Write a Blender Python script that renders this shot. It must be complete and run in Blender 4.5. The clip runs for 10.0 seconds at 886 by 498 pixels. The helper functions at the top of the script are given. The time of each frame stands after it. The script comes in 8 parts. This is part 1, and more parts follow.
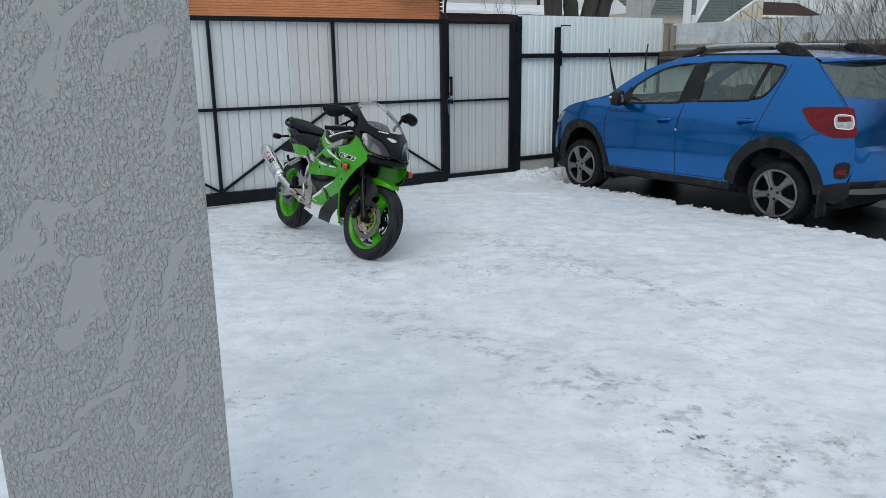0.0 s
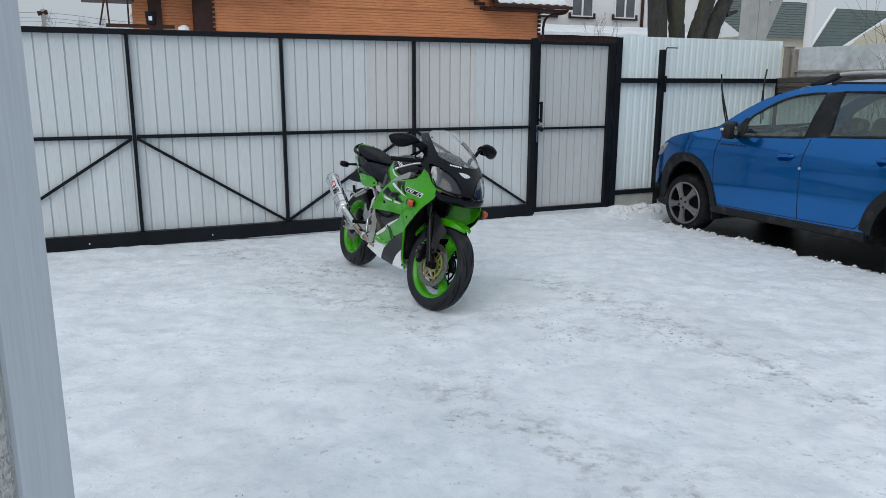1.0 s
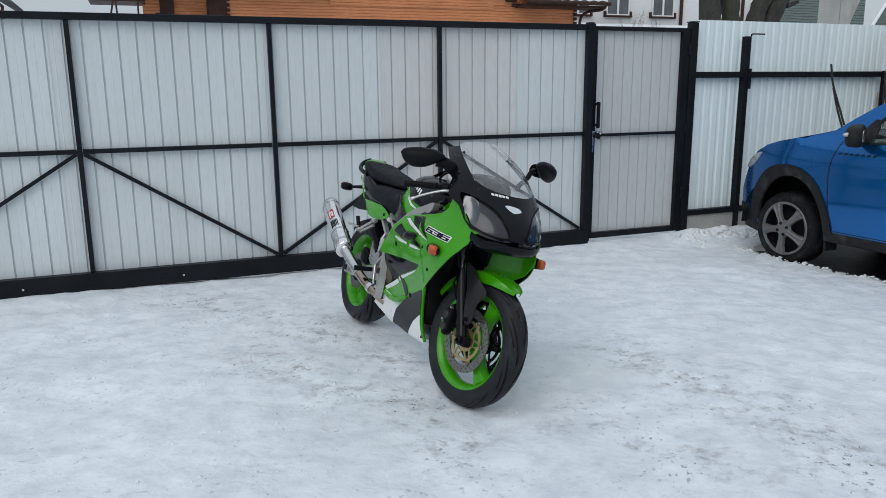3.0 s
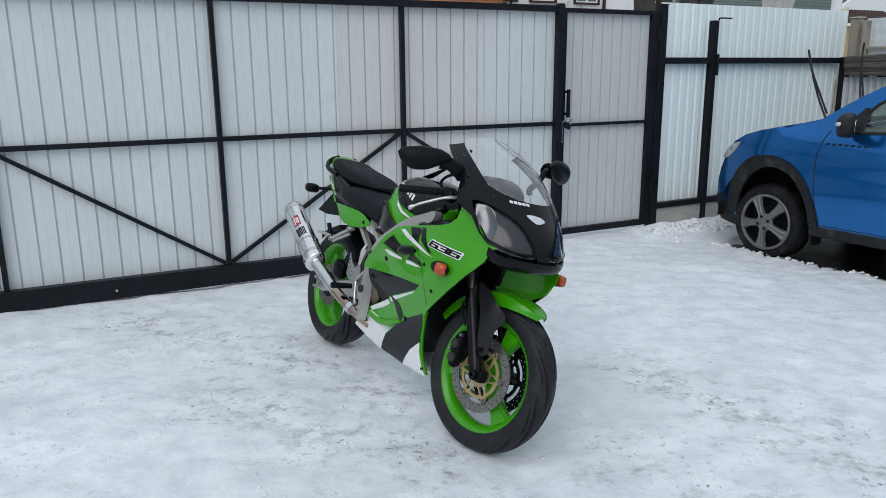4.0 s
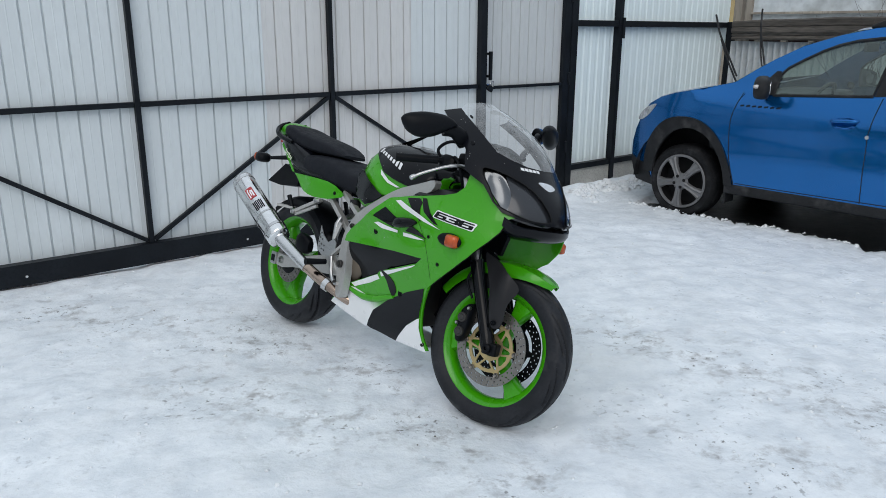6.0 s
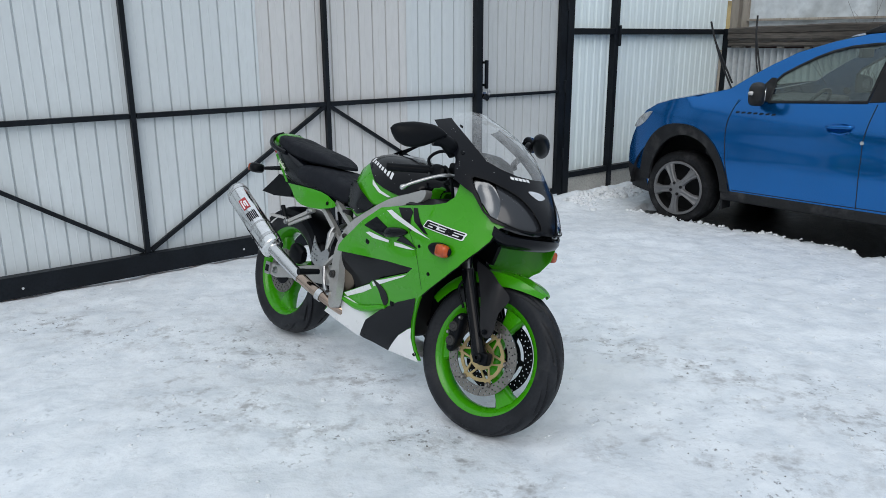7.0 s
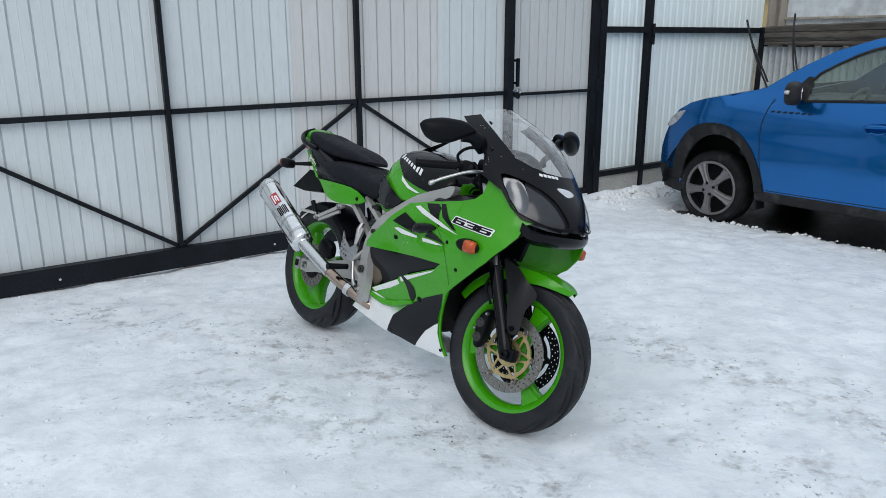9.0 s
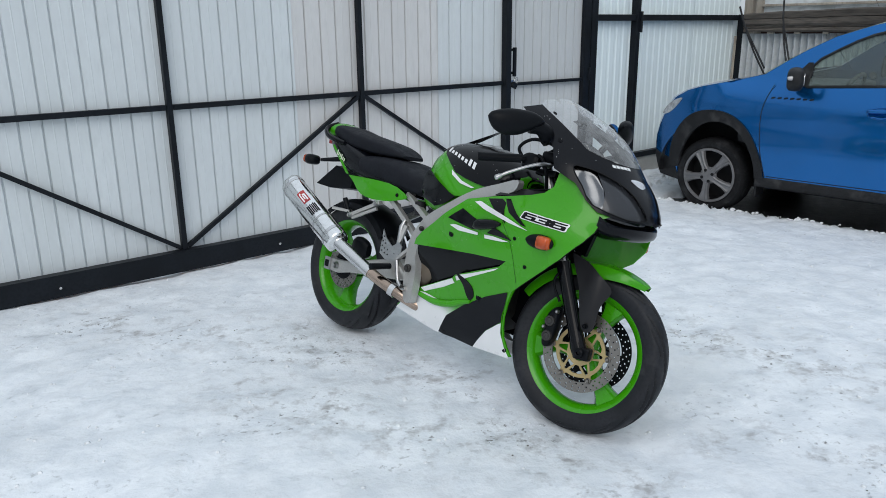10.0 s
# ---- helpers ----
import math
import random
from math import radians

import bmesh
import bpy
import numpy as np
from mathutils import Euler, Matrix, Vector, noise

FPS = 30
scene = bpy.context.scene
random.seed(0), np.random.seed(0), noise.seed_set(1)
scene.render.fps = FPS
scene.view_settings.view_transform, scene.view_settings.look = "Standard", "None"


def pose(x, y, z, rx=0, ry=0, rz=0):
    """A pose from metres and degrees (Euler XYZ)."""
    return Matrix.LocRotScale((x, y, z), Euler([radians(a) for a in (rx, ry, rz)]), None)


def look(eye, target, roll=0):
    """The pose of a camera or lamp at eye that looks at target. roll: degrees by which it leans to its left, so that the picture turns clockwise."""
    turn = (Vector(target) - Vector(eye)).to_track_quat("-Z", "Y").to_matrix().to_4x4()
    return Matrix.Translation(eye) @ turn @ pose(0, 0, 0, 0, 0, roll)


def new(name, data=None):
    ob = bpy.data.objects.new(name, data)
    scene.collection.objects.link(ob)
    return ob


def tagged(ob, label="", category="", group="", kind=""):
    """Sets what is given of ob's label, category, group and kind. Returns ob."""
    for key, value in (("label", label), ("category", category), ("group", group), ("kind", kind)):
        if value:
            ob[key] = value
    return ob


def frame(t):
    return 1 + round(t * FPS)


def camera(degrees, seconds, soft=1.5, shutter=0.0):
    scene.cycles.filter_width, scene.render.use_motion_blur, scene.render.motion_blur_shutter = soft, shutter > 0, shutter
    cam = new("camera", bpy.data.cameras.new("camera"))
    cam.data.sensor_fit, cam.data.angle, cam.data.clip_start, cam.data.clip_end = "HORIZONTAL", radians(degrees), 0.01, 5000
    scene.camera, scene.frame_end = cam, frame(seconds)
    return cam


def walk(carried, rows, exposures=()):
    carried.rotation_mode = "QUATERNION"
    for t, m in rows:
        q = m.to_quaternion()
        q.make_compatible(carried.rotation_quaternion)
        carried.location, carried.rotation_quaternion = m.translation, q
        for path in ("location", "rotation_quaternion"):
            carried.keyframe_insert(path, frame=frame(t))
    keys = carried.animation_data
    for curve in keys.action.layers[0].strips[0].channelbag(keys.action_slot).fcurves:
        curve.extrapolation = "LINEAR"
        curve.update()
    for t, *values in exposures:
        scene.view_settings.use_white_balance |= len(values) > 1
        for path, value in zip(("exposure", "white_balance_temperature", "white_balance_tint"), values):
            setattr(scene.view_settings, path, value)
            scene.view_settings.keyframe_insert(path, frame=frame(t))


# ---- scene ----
import functools
from mathutils import geometry

cam = camera(60.8, 10.0, soft=0.6)
PATH = [
    (0, (0.592, 0.204, 1.554), (0.379, 2.131, 1.062), -0.7),
    (0.5, (0.64, 0.558, 1.554), (0.278, 2.466, 1.076), 0.6),
    (1, (0.595, 1.02, 1.574), (0.145, 2.919, 1.134), 0.2),
    (1.5, (0.623, 1.519, 1.511), (0.039, 3.393, 1.126), 0.2),
    (2, (0.496, 1.895, 1.491), (-0.127, 3.753, 1.089), -0.4),
    (2.5, (0.324, 2.311, 1.477), (-0.257, 4.176, 1.047), -0.7),
    (2.7, (0.273, 2.473, 1.487), (-0.288, 4.345, 1.062), -0.6),
    (3.8, (-0.234, 3.036, 1.503), (-0.608, 4.948, 1.051), -0.4),
    (4, (-0.316, 3.146, 1.501), (-0.641, 5.063, 1.037), -0.4),
    (4.5, (-0.518, 3.291, 1.512), (-0.71, 5.217, 1.008), -0.2),
    (5, (-0.785, 3.28, 1.51), (-0.85, 5.204, 0.967), 0.2),
    (5.5, (-0.9, 3.244, 1.499), (-0.872, 5.162, 0.935), 0.6),
    (7, (-0.838, 3.238, 1.508), (-0.807, 5.163, 0.969), -0.2),
    (7.5, (-0.846, 3.247, 1.506), (-0.845, 5.174, 0.97), -0.2),
    (8, (-0.836, 3.24, 1.506), (-0.865, 5.166, 0.969), -0.1),
    (8.5, (-0.814, 3.23, 1.508), (-0.863, 5.156, 0.972), 0.0),
    (9, (-0.83, 3.228, 1.498), (-0.878, 5.152, 0.957), -0.1),
    (9.5, (-0.992, 3.263, 1.492), (-0.998, 5.187, 0.946), -0.3),
    (10, (-1.274, 3.364, 1.487), (-1.186, 5.281, 0.924), -0.6),
]
walk(cam, [(t, look(eye, target, roll)) for t, eye, target, roll in PATH], exposures=((0, -0.15), (2.5, -0.15), (4.2, -0.01), (8, 0.04), (10, 0.07)))

# ---- light: an overcast winter day ----
world = bpy.data.worlds.new("overcast")
scene.world = world
world.use_nodes = True
wn, wl = world.node_tree.nodes, world.node_tree.links
sky = wn.new("ShaderNodeTexSky")
sky.sky_type = "NISHITA"
sky.sun_disc = False
sky.sun_elevation, sky.sun_rotation = radians(42), radians(190)
sky.air_density, sky.dust_density, sky.ozone_density = 1.0, 4.0, 1.0
# thick cloud greys and evens out the sky's own colour
grey = wn.new("ShaderNodeMixRGB")
grey.inputs[0].default_value = 0.82
grey.inputs[2].default_value = (7.45, 8.3, 9.1, 1)
wl.new(sky.outputs[0], grey.inputs[1])
# an overcast sky is brightest overhead
spot = wn.new("ShaderNodeTexCoord")
axes = wn.new("ShaderNodeSeparateXYZ")
rise = wn.new("ShaderNodeMapRange")
rise.inputs[1].default_value, rise.inputs[2].default_value, rise.inputs[3].default_value, rise.inputs[4].default_value = 0.0, 1.0, 0.76, 1.24
deep = wn.new("ShaderNodeMixRGB")
deep.blend_type = "MULTIPLY"
deep.inputs[0].default_value = 1.0
wl.new(spot.outputs["Generated"], axes.inputs[0])
wl.new(axes.outputs["Z"], rise.inputs[0])
wl.new(grey.outputs[0], deep.inputs[1])
wl.new(rise.outputs[0], deep.inputs[2])
wl.new(deep.outputs[0], wn["Background"].inputs[0])
wn["Background"].inputs[1].default_value = 0.098
sun = new("sun", bpy.data.lights.new("sun", "SUN"))
sun.data.energy, sun.data.angle, sun.data.color = 0.75, radians(40), (1.0, 0.97, 0.93)
sun.matrix_world = look((0, 0, 9), (1.7, 10.0, 0))
scene.view_settings.exposure = 0.0


# ---- materials ----
def material(name, colour, rough=0.5, metal=0.0, vary=0.12, scale=6.0, grain=0.0, grain_scale=80.0, bump=0.0, bump_scale=60.0,
             coat=0.0, dirt=None, dirt_amount=0.0, dirt_scale=3.0, piece=0.0, stretch=None, spec=0.5):
    """A surface with broad unevenness, fine grain, optional dirt patches and relief, in real-world size."""
    m = bpy.data.materials.new(name)
    m.use_nodes = True
    nodes, links = m.node_tree.nodes, m.node_tree.links
    bsdf = nodes["Principled BSDF"]
    where = nodes.new("ShaderNodeTexCoord")
    source = where.outputs["Object"]
    if stretch:
        mapping = nodes.new("ShaderNodeMapping")
        mapping.inputs["Scale"].default_value = stretch
        links.new(source, mapping.inputs[0])
        source = mapping.outputs[0]

    def noise_at(size, detail=4.0):
        n = nodes.new("ShaderNodeTexNoise")
        n.inputs["Scale"].default_value, n.inputs["Detail"].default_value = size, detail
        links.new(source, n.inputs["Vector"])
        return n.outputs[0]

    def mix(a, b, factor, mode="MIX"):
        n = nodes.new("ShaderNodeMixRGB")
        n.blend_type = mode
        for slot, value in ((0, factor), (1, a), (2, b)):
            if isinstance(value, (int, float)):
                n.inputs[slot].default_value = value
            elif isinstance(value, tuple):
                n.inputs[slot].default_value = (*value[:3], 1)
            else:
                links.new(value, n.inputs[slot])
        return n.outputs[0]

    def span(value, low, high, to_low=0.0, to_high=1.0):
        n = nodes.new("ShaderNodeMapRange")
        for slot, v in zip((1, 2, 3, 4), (low, high, to_low, to_high)):
            n.inputs[slot].default_value = v
        links.new(value, n.inputs[0])
        return n.outputs[0]

    broad = noise_at(scale)
    dark = tuple(c * (1 - vary) for c in colour)
    light = tuple(min(1.0, c * (1 + vary)) for c in colour)
    out = mix(dark, light, span(broad, 0.3, 0.7))
    if grain:
        fine = noise_at(grain_scale, 6.0)
        out = mix(out, tuple(c * (1 - grain) for c in colour), span(fine, 0.45, 0.75))
    if piece:
        info = nodes.new("ShaderNodeObjectInfo")
        out = mix(out, (0.0, 0.0, 0.0), span(info.outputs["Random"], 0, 1, 0, piece))
    if dirt:
        patch = noise_at(dirt_scale, 8.0)
        out = mix(out, dirt, span(patch, 0.62 - 0.25 * dirt_amount, 0.72, 0.0, min(1.0, 0.4 + dirt_amount)))
    links.new(out, bsdf.inputs["Base Color"])
    links.new(span(noise_at(scale * 3), 0.3, 0.7, max(0.02, rough * 0.85), min(1, rough * 1.15)), bsdf.inputs["Roughness"])
    bsdf.inputs["Metallic"].default_value = metal
    bsdf.inputs["Specular IOR Level"].default_value = spec
    bsdf.inputs["Coat Weight"].default_value = coat
    bsdf.inputs["Coat Roughness"].default_value = 0.06
    if bump:
        b = nodes.new("ShaderNodeBump")
        b.inputs["Strength"].default_value, b.inputs["Distance"].default_value = 1.0, bump
        links.new(noise_at(bump_scale, 6.0), b.inputs["Height"])
        links.new(b.outputs[0], bsdf.inputs["Normal"])
    return m


def glass(name, colour, rough=0.02, see=0.9, least=0.06, sheen=(1, 1, 1), streaks=0.0):
    """A thin pane: mostly clear, with a mirror-like gloss that grows at grazing angles, and where wanted a film of dried drops."""
    m = bpy.data.materials.new(name)
    m.use_nodes = True
    nodes, links = m.node_tree.nodes, m.node_tree.links
    clear, gloss, mixed, edge = (nodes.new("ShaderNode" + n) for n in ("BsdfTransparent", "BsdfGlossy", "MixShader", "LayerWeight"))
    clear.inputs[0].default_value = (*(c * see for c in colour), 1)
    gloss.inputs[0].default_value, gloss.inputs[1].default_value = (*sheen, 1), rough
    edge.inputs[0].default_value = 0.5
    steep, span = nodes.new("ShaderNodeMath"), nodes.new("ShaderNodeMapRange")
    steep.operation = "POWER"
    steep.inputs[1].default_value = 4.0
    span.inputs[3].default_value = least
    links.new(edge.outputs["Facing"], steep.inputs[0])
    links.new(steep.outputs[0], span.inputs[0])
    links.new(span.outputs[0], mixed.inputs[0])
    links.new(clear.outputs[0], mixed.inputs[1])
    links.new(gloss.outputs[0], mixed.inputs[2])
    last = mixed
    if streaks:
        film, over, drops, level = (nodes.new("ShaderNode" + n) for n in ("BsdfDiffuse", "MixShader", "TexNoise", "MapRange"))
        film.inputs[0].default_value = (0.80, 0.82, 0.84, 1)
        drops.inputs["Scale"].default_value, drops.inputs["Detail"].default_value, drops.inputs["Roughness"].default_value = 26.0, 7.0, 0.7
        links.new(nodes.new("ShaderNodeTexCoord").outputs["Object"], drops.inputs["Vector"])
        for slot, v in zip((1, 2, 3, 4), (0.42, 0.70, 0.25 * streaks, streaks)):
            level.inputs[slot].default_value = v
        links.new(drops.outputs[0], level.inputs[0])
        links.new(level.outputs[0], over.inputs[0])
        links.new(mixed.outputs[0], over.inputs[1])
        links.new(film.outputs[0], over.inputs[2])
        last = over
    links.new(last.outputs[0], nodes["Material Output"].inputs[0])
    return m


def snow_material(name, colour, trodden):
    """Packed snow: soft lumps and grains; where trodden, grey-brown scuffs of grit."""
    m = bpy.data.materials.new(name)
    m.use_nodes = True
    nodes, links = m.node_tree.nodes, m.node_tree.links
    bsdf = nodes["Principled BSDF"]
    where = nodes.new("ShaderNodeTexCoord").outputs["Object"]

    def node(kind, **values):
        n = nodes.new("ShaderNode" + kind)
        for key, value in values.items():
            n.inputs[key].default_value = value
        return n

    def noise_at(scale, detail, squeeze=None, rough=0.5):
        n = node("TexNoise", Scale=scale, Detail=detail, Roughness=rough)
        if squeeze:
            mp = node("Mapping", Scale=squeeze, Rotation=(0, 0, 0.9))
            links.new(where, mp.inputs[0])
            links.new(mp.outputs[0], n.inputs["Vector"])
        else:
            links.new(where, n.inputs["Vector"])
        return n.outputs[0]

    def span(value, a, b, c=0.0, d=1.0):
        n = nodes.new("ShaderNodeMapRange")
        for i, v in zip((1, 2, 3, 4), (a, b, c, d)):
            n.inputs[i].default_value = v
        links.new(value, n.inputs[0])
        return n.outputs[0]

    def mix(a, b, f):
        n = nodes.new("ShaderNodeMixRGB")
        for i, v in ((1, a), (2, b)):
            if isinstance(v, tuple):
                n.inputs[i].default_value = (*v, 1)
            else:
                links.new(v, n.inputs[i])
        links.new(f, n.inputs[0])
        return n.outputs[0]

    def times(a, b):
        n = nodes.new("ShaderNodeMath")
        n.operation = "MULTIPLY"
        links.new(a, n.inputs[0])
        links.new(b, n.inputs[1])
        return n.outputs[0]

    out = mix(tuple(c * 0.88 for c in colour), colour, span(noise_at(1.3, 5), 0.35, 0.65))
    out = mix(out, tuple(c * f for c, f in zip(colour, (0.80, 0.82, 0.85))), span(noise_at(15.0, 5, None, 0.6), 0.48, 0.70, 0.0, 0.40))
    if trodden:
        icy = span(noise_at(5.5, 5, None, 0.6), 0.44, 0.66, 0.0, 0.48)
        out = mix(out, tuple(c * f for c, f in zip(colour, (0.66, 0.69, 0.72))), icy)
        worn = node("Attribute")
        worn.attribute_name = "wear"
        wear = worn.outputs["Fac"]
        scuff = times(span(wear, 0.0, 1.0, 0.15, 1.0), span(noise_at(9.0, 8, None, 0.68), 0.50, 0.62))
        out = mix(out, (0.30, 0.298, 0.305), times(scuff, span(noise_at(24.0, 6), 0.35, 0.65, 0.25, 0.85)))
        grit = times(times(span(noise_at(30.0, 4, None, 0.6), 0.60, 0.68, 0.0, 0.9), span(noise_at(2.6, 5), 0.47, 0.60)), span(wear, 0.0, 0.8, 0.35, 1.0))
        out = mix(out, (0.10, 0.095, 0.09), grit)
    links.new(out, bsdf.inputs["Base Color"])
    bsdf.inputs["Roughness"].default_value = 0.62
    bsdf.inputs["Specular IOR Level"].default_value = 0.25
    bsdf.inputs["Subsurface Weight"].default_value = 0.0
    heights = nodes.new("ShaderNodeMath")
    heights.operation = "ADD"
    links.new(span(noise_at(7.0, 5, None, 0.55), 0, 1, 0, 1.0), heights.inputs[0])
    links.new(span(noise_at(34.0, 4, None, 0.6), 0, 1, 0, 0.17), heights.inputs[1])
    b = node("Bump", Strength=1.0, Distance=0.019 if trodden else 0.03)
    links.new(heights.outputs[0], b.inputs["Height"])
    links.new(b.outputs[0], bsdf.inputs["Normal"])
    return m


def stucco_material(name, colour):
    """Rough plaster with smeared flat patches between short worm-like ridges."""
    m = bpy.data.materials.new(name)
    m.use_nodes = True
    nodes, links = m.node_tree.nodes, m.node_tree.links
    bsdf = nodes["Principled BSDF"]
    where = nodes.new("ShaderNodeTexCoord").outputs["Object"]

    def noise_at(scale, detail, size=(1, 1, 1), twist=0.0, wander=0.6):
        mp = nodes.new("ShaderNodeMapping")
        mp.vector_type = "TEXTURE"
        mp.inputs["Scale"].default_value, mp.inputs["Rotation"].default_value = size, (0, twist, 0)
        n = nodes.new("ShaderNodeTexNoise")
        n.inputs["Scale"].default_value, n.inputs["Detail"].default_value = scale, detail
        n.inputs["Distortion"].default_value = wander
        links.new(where, mp.inputs[0])
        links.new(mp.outputs[0], n.inputs["Vector"])
        return n.outputs[0]

    def span(value, a, b, c=0.0, d=1.0):
        n = nodes.new("ShaderNodeMapRange")
        for i, v in zip((1, 2, 3, 4), (a, b, c, d)):
            n.inputs[i].default_value = v
        links.new(value, n.inputs[0])
        return n.outputs[0]

    flat = span(noise_at(16.0, 2.5, (0.9, 1.0, 1.8), 0.6, 0.9), 0.555, 0.600, 1.0, 0.0)
    ridge = noise_at(158.0, 1.2, (1.0, 1.0, 2.0), -0.15, 0.5)
    height = nodes.new("ShaderNodeMath")
    height.operation = "MULTIPLY"
    links.new(flat, height.inputs[0])
    links.new(span(ridge, 0.34, 0.68), height.inputs[1])
    # colour follows height: ridge tops lightened against the shading of their slopes
    mixed = nodes.new("ShaderNodeMixRGB")
    mixed.inputs[1].default_value = (*(c * 0.97 for c in colour), 1)
    mixed.inputs[2].default_value = (*(c * 1.06 for c in colour), 1)
    links.new(height.outputs[0], mixed.inputs[0])
    links.new(mixed.outputs[0], bsdf.inputs["Base Color"])
    bsdf.inputs["Roughness"].default_value = 0.85
    b = nodes.new("ShaderNodeBump")
    b.inputs["Strength"].default_value, b.inputs["Distance"].default_value = 1.0, 0.0048
    links.new(height.outputs[0], b.inputs["Height"])
    links.new(b.outputs[0], bsdf.inputs["Normal"])
    return m


SNOW = snow_material("packed_snow", (0.82, 0.862, 0.905), True)
FRESH = snow_material("roof_snow", (0.84, 0.87, 0.90), False)
ASPHALT = material("wet_asphalt", (0.022, 0.023, 0.025), 0.35, vary=0.3, scale=4, grain=0.4, grain_scale=120, bump=0.004, bump_scale=90)
STUCCO = stucco_material("pillar_stucco", (0.362, 0.374, 0.378))
SMOOTH = material("pillar_plaster", (0.52, 0.56, 0.60), 0.8, vary=0.05, scale=8, grain=0.08, grain_scale=40, bump=0.001, bump_scale=50, stretch=(1, 1, 0.2))
BLACK = material("black_paint", (0.009, 0.0115, 0.0155), 0.42, spec=0.15, vary=0.3, scale=5, grain=0.3, grain_scale=60)
SHEET = material("sheet_grey", (0.612, 0.653, 0.673), 0.45, vary=0.05, scale=1.5, grain=0.05, grain_scale=30, dirt=(0.57, 0.61, 0.62), dirt_amount=0.2, dirt_scale=2.0, stretch=(1, 1, 0.3))
SHEET_WARM = material("sheet_warm_grey", (0.605, 0.605, 0.605), 0.45, vary=0.05, scale=1.5, grain=0.05, grain_scale=30, stretch=(1, 1, 0.3))
SHEET_PALE = material("sheet_pale", (0.80, 0.895, 0.91), 0.4, vary=0.05, scale=1.5, grain=0.05, grain_scale=30, dirt=(0.68, 0.755, 0.77), dirt_amount=0.2, dirt_scale=2.0, stretch=(1, 1, 0.3))
SHEET_DULL = material("sheet_dull_grey", (0.555, 0.575, 0.585), 0.5, vary=0.05, scale=1.5, grain=0.05, grain_scale=30, stretch=(1, 1, 0.3))
CONCRETE = material("concrete", (0.40, 0.40, 0.38), 0.9, vary=0.12, scale=5, grain=0.25, grain_scale=60, bump=0.003, bump_scale=70)
OLD_WOOD = material("old_wood", (0.088, 0.077, 0.067), 0.85, vary=0.4, scale=6, grain=0.6, grain_scale=60, bump=0.008, bump_scale=40, dirt=(0.06, 0.052, 0.045), dirt_amount=0.5, dirt_scale=9, stretch=(0.12, 1, 1))
POST_WOOD = material("weathered_post", (0.36, 0.32, 0.27), 0.85, vary=0.25, scale=5, grain=0.45, grain_scale=40, bump=0.004, bump_scale=40, stretch=(1, 1, 0.15))
RUSTY = material("weathered_sheet", (0.62, 0.66, 0.68), 0.7, vary=0.2, scale=2.5, grain=0.2, grain_scale=14, dirt=(0.36, 0.38, 0.38), dirt_amount=0.45, dirt_scale=2.2)
GALV = material("galvanised_sheet", (0.54, 0.57, 0.585), 0.45, piece=0.25, vary=0.15, scale=3, grain=0.2, grain_scale=20, dirt=(0.34, 0.34, 0.33), dirt_amount=0.3, dirt_scale=3)
CHROME = material("steel", (0.60, 0.60, 0.60), 0.22, 1.0, vary=0.1)
SIDING = material("orange_log_siding", (0.66, 0.270, 0.125), 0.65, spec=0.25, vary=0.14, scale=3, grain=0.2, grain_scale=25, piece=0.12, stretch=(0.25, 1, 1))
BRICK_RED = material("orange_brick", (0.36, 0.13, 0.075), 0.8, vary=0.15, scale=3, grain=0.2, grain_scale=30)
BROWN = material("brown_stain", (0.050, 0.025, 0.020), 0.6, spec=0.2, vary=0.25, scale=5, grain=0.2, grain_scale=30)
WHITE_WALL = material("white_render", (0.74, 0.74, 0.74), 0.85, vary=0.04, scale=1, grain=0.04, grain_scale=20)
WHITE = material("white_plastic", (0.78, 0.79, 0.80), 0.5, vary=0.04)
PANE = material("dark_pane", (0.10, 0.11, 0.12), 0.08, vary=0.3, scale=1.2)
GREEN_ROOF = material("green_metal_roof", (0.068, 0.098, 0.090), 0.5, vary=0.12, scale=2, piece=0.1)
CREAM = material("cream_siding", (0.50, 0.46, 0.36), 0.8, vary=0.08)
BARK = material("bark", (0.036, 0.034, 0.031), 0.95, vary=0.35, scale=4, grain=0.5, grain_scale=26, bump=0.03, bump_scale=14, dirt=(0.055, 0.06, 0.03), dirt_amount=0.5, dirt_scale=2.5, stretch=(1, 1, 0.3))
TWIG = material("bare_twigs", (0.075, 0.055, 0.048), 0.9, vary=0.25)
# bare trees paled to grey: the haze of distance is put into their colour
HAZE_TREE = material("misty_trees", (0.46, 0.48, 0.51), 1.0, vary=0.08, scale=0.3)


# ---- tools ----
def finish(bm, name, mat, smooth=None):
    bmesh.ops.recalc_face_normals(bm, faces=bm.faces)
    me = bpy.data.meshes.new(name)
    if smooth is not None:
        for f in bm.faces:
            f.smooth = True
        for e in bm.edges:
            if len(e.link_faces) == 2 and e.calc_face_angle(0) > radians(smooth):
                e.smooth = False
    bm.to_mesh(me)
    bm.free()
    for one in mat if isinstance(mat, (list, tuple)) else [mat]:
        me.materials.append(one)
    return me


def part(name, bm, mat, parent, label="", smooth=None, at=None):
    ob = new(name, finish(bm, name, mat, smooth))
    ob.parent = parent
    if at is not None:
        ob.matrix_basis = at
    if label:
        ob["label"] = label
    return ob


def thing(name, m, label, category, group="", kind=""):
    ob = new(name)
    ob.empty_display_size = 0.1
    ob.matrix_basis = m
    return tagged(ob, label, category, group, kind)


def single(name, bm, mat, m, label, category, group="", kind="", smooth=None):
    ob = new(name, finish(bm, name, mat, smooth))
    ob.matrix_basis = m
    return tagged(ob, label, category, group, kind)


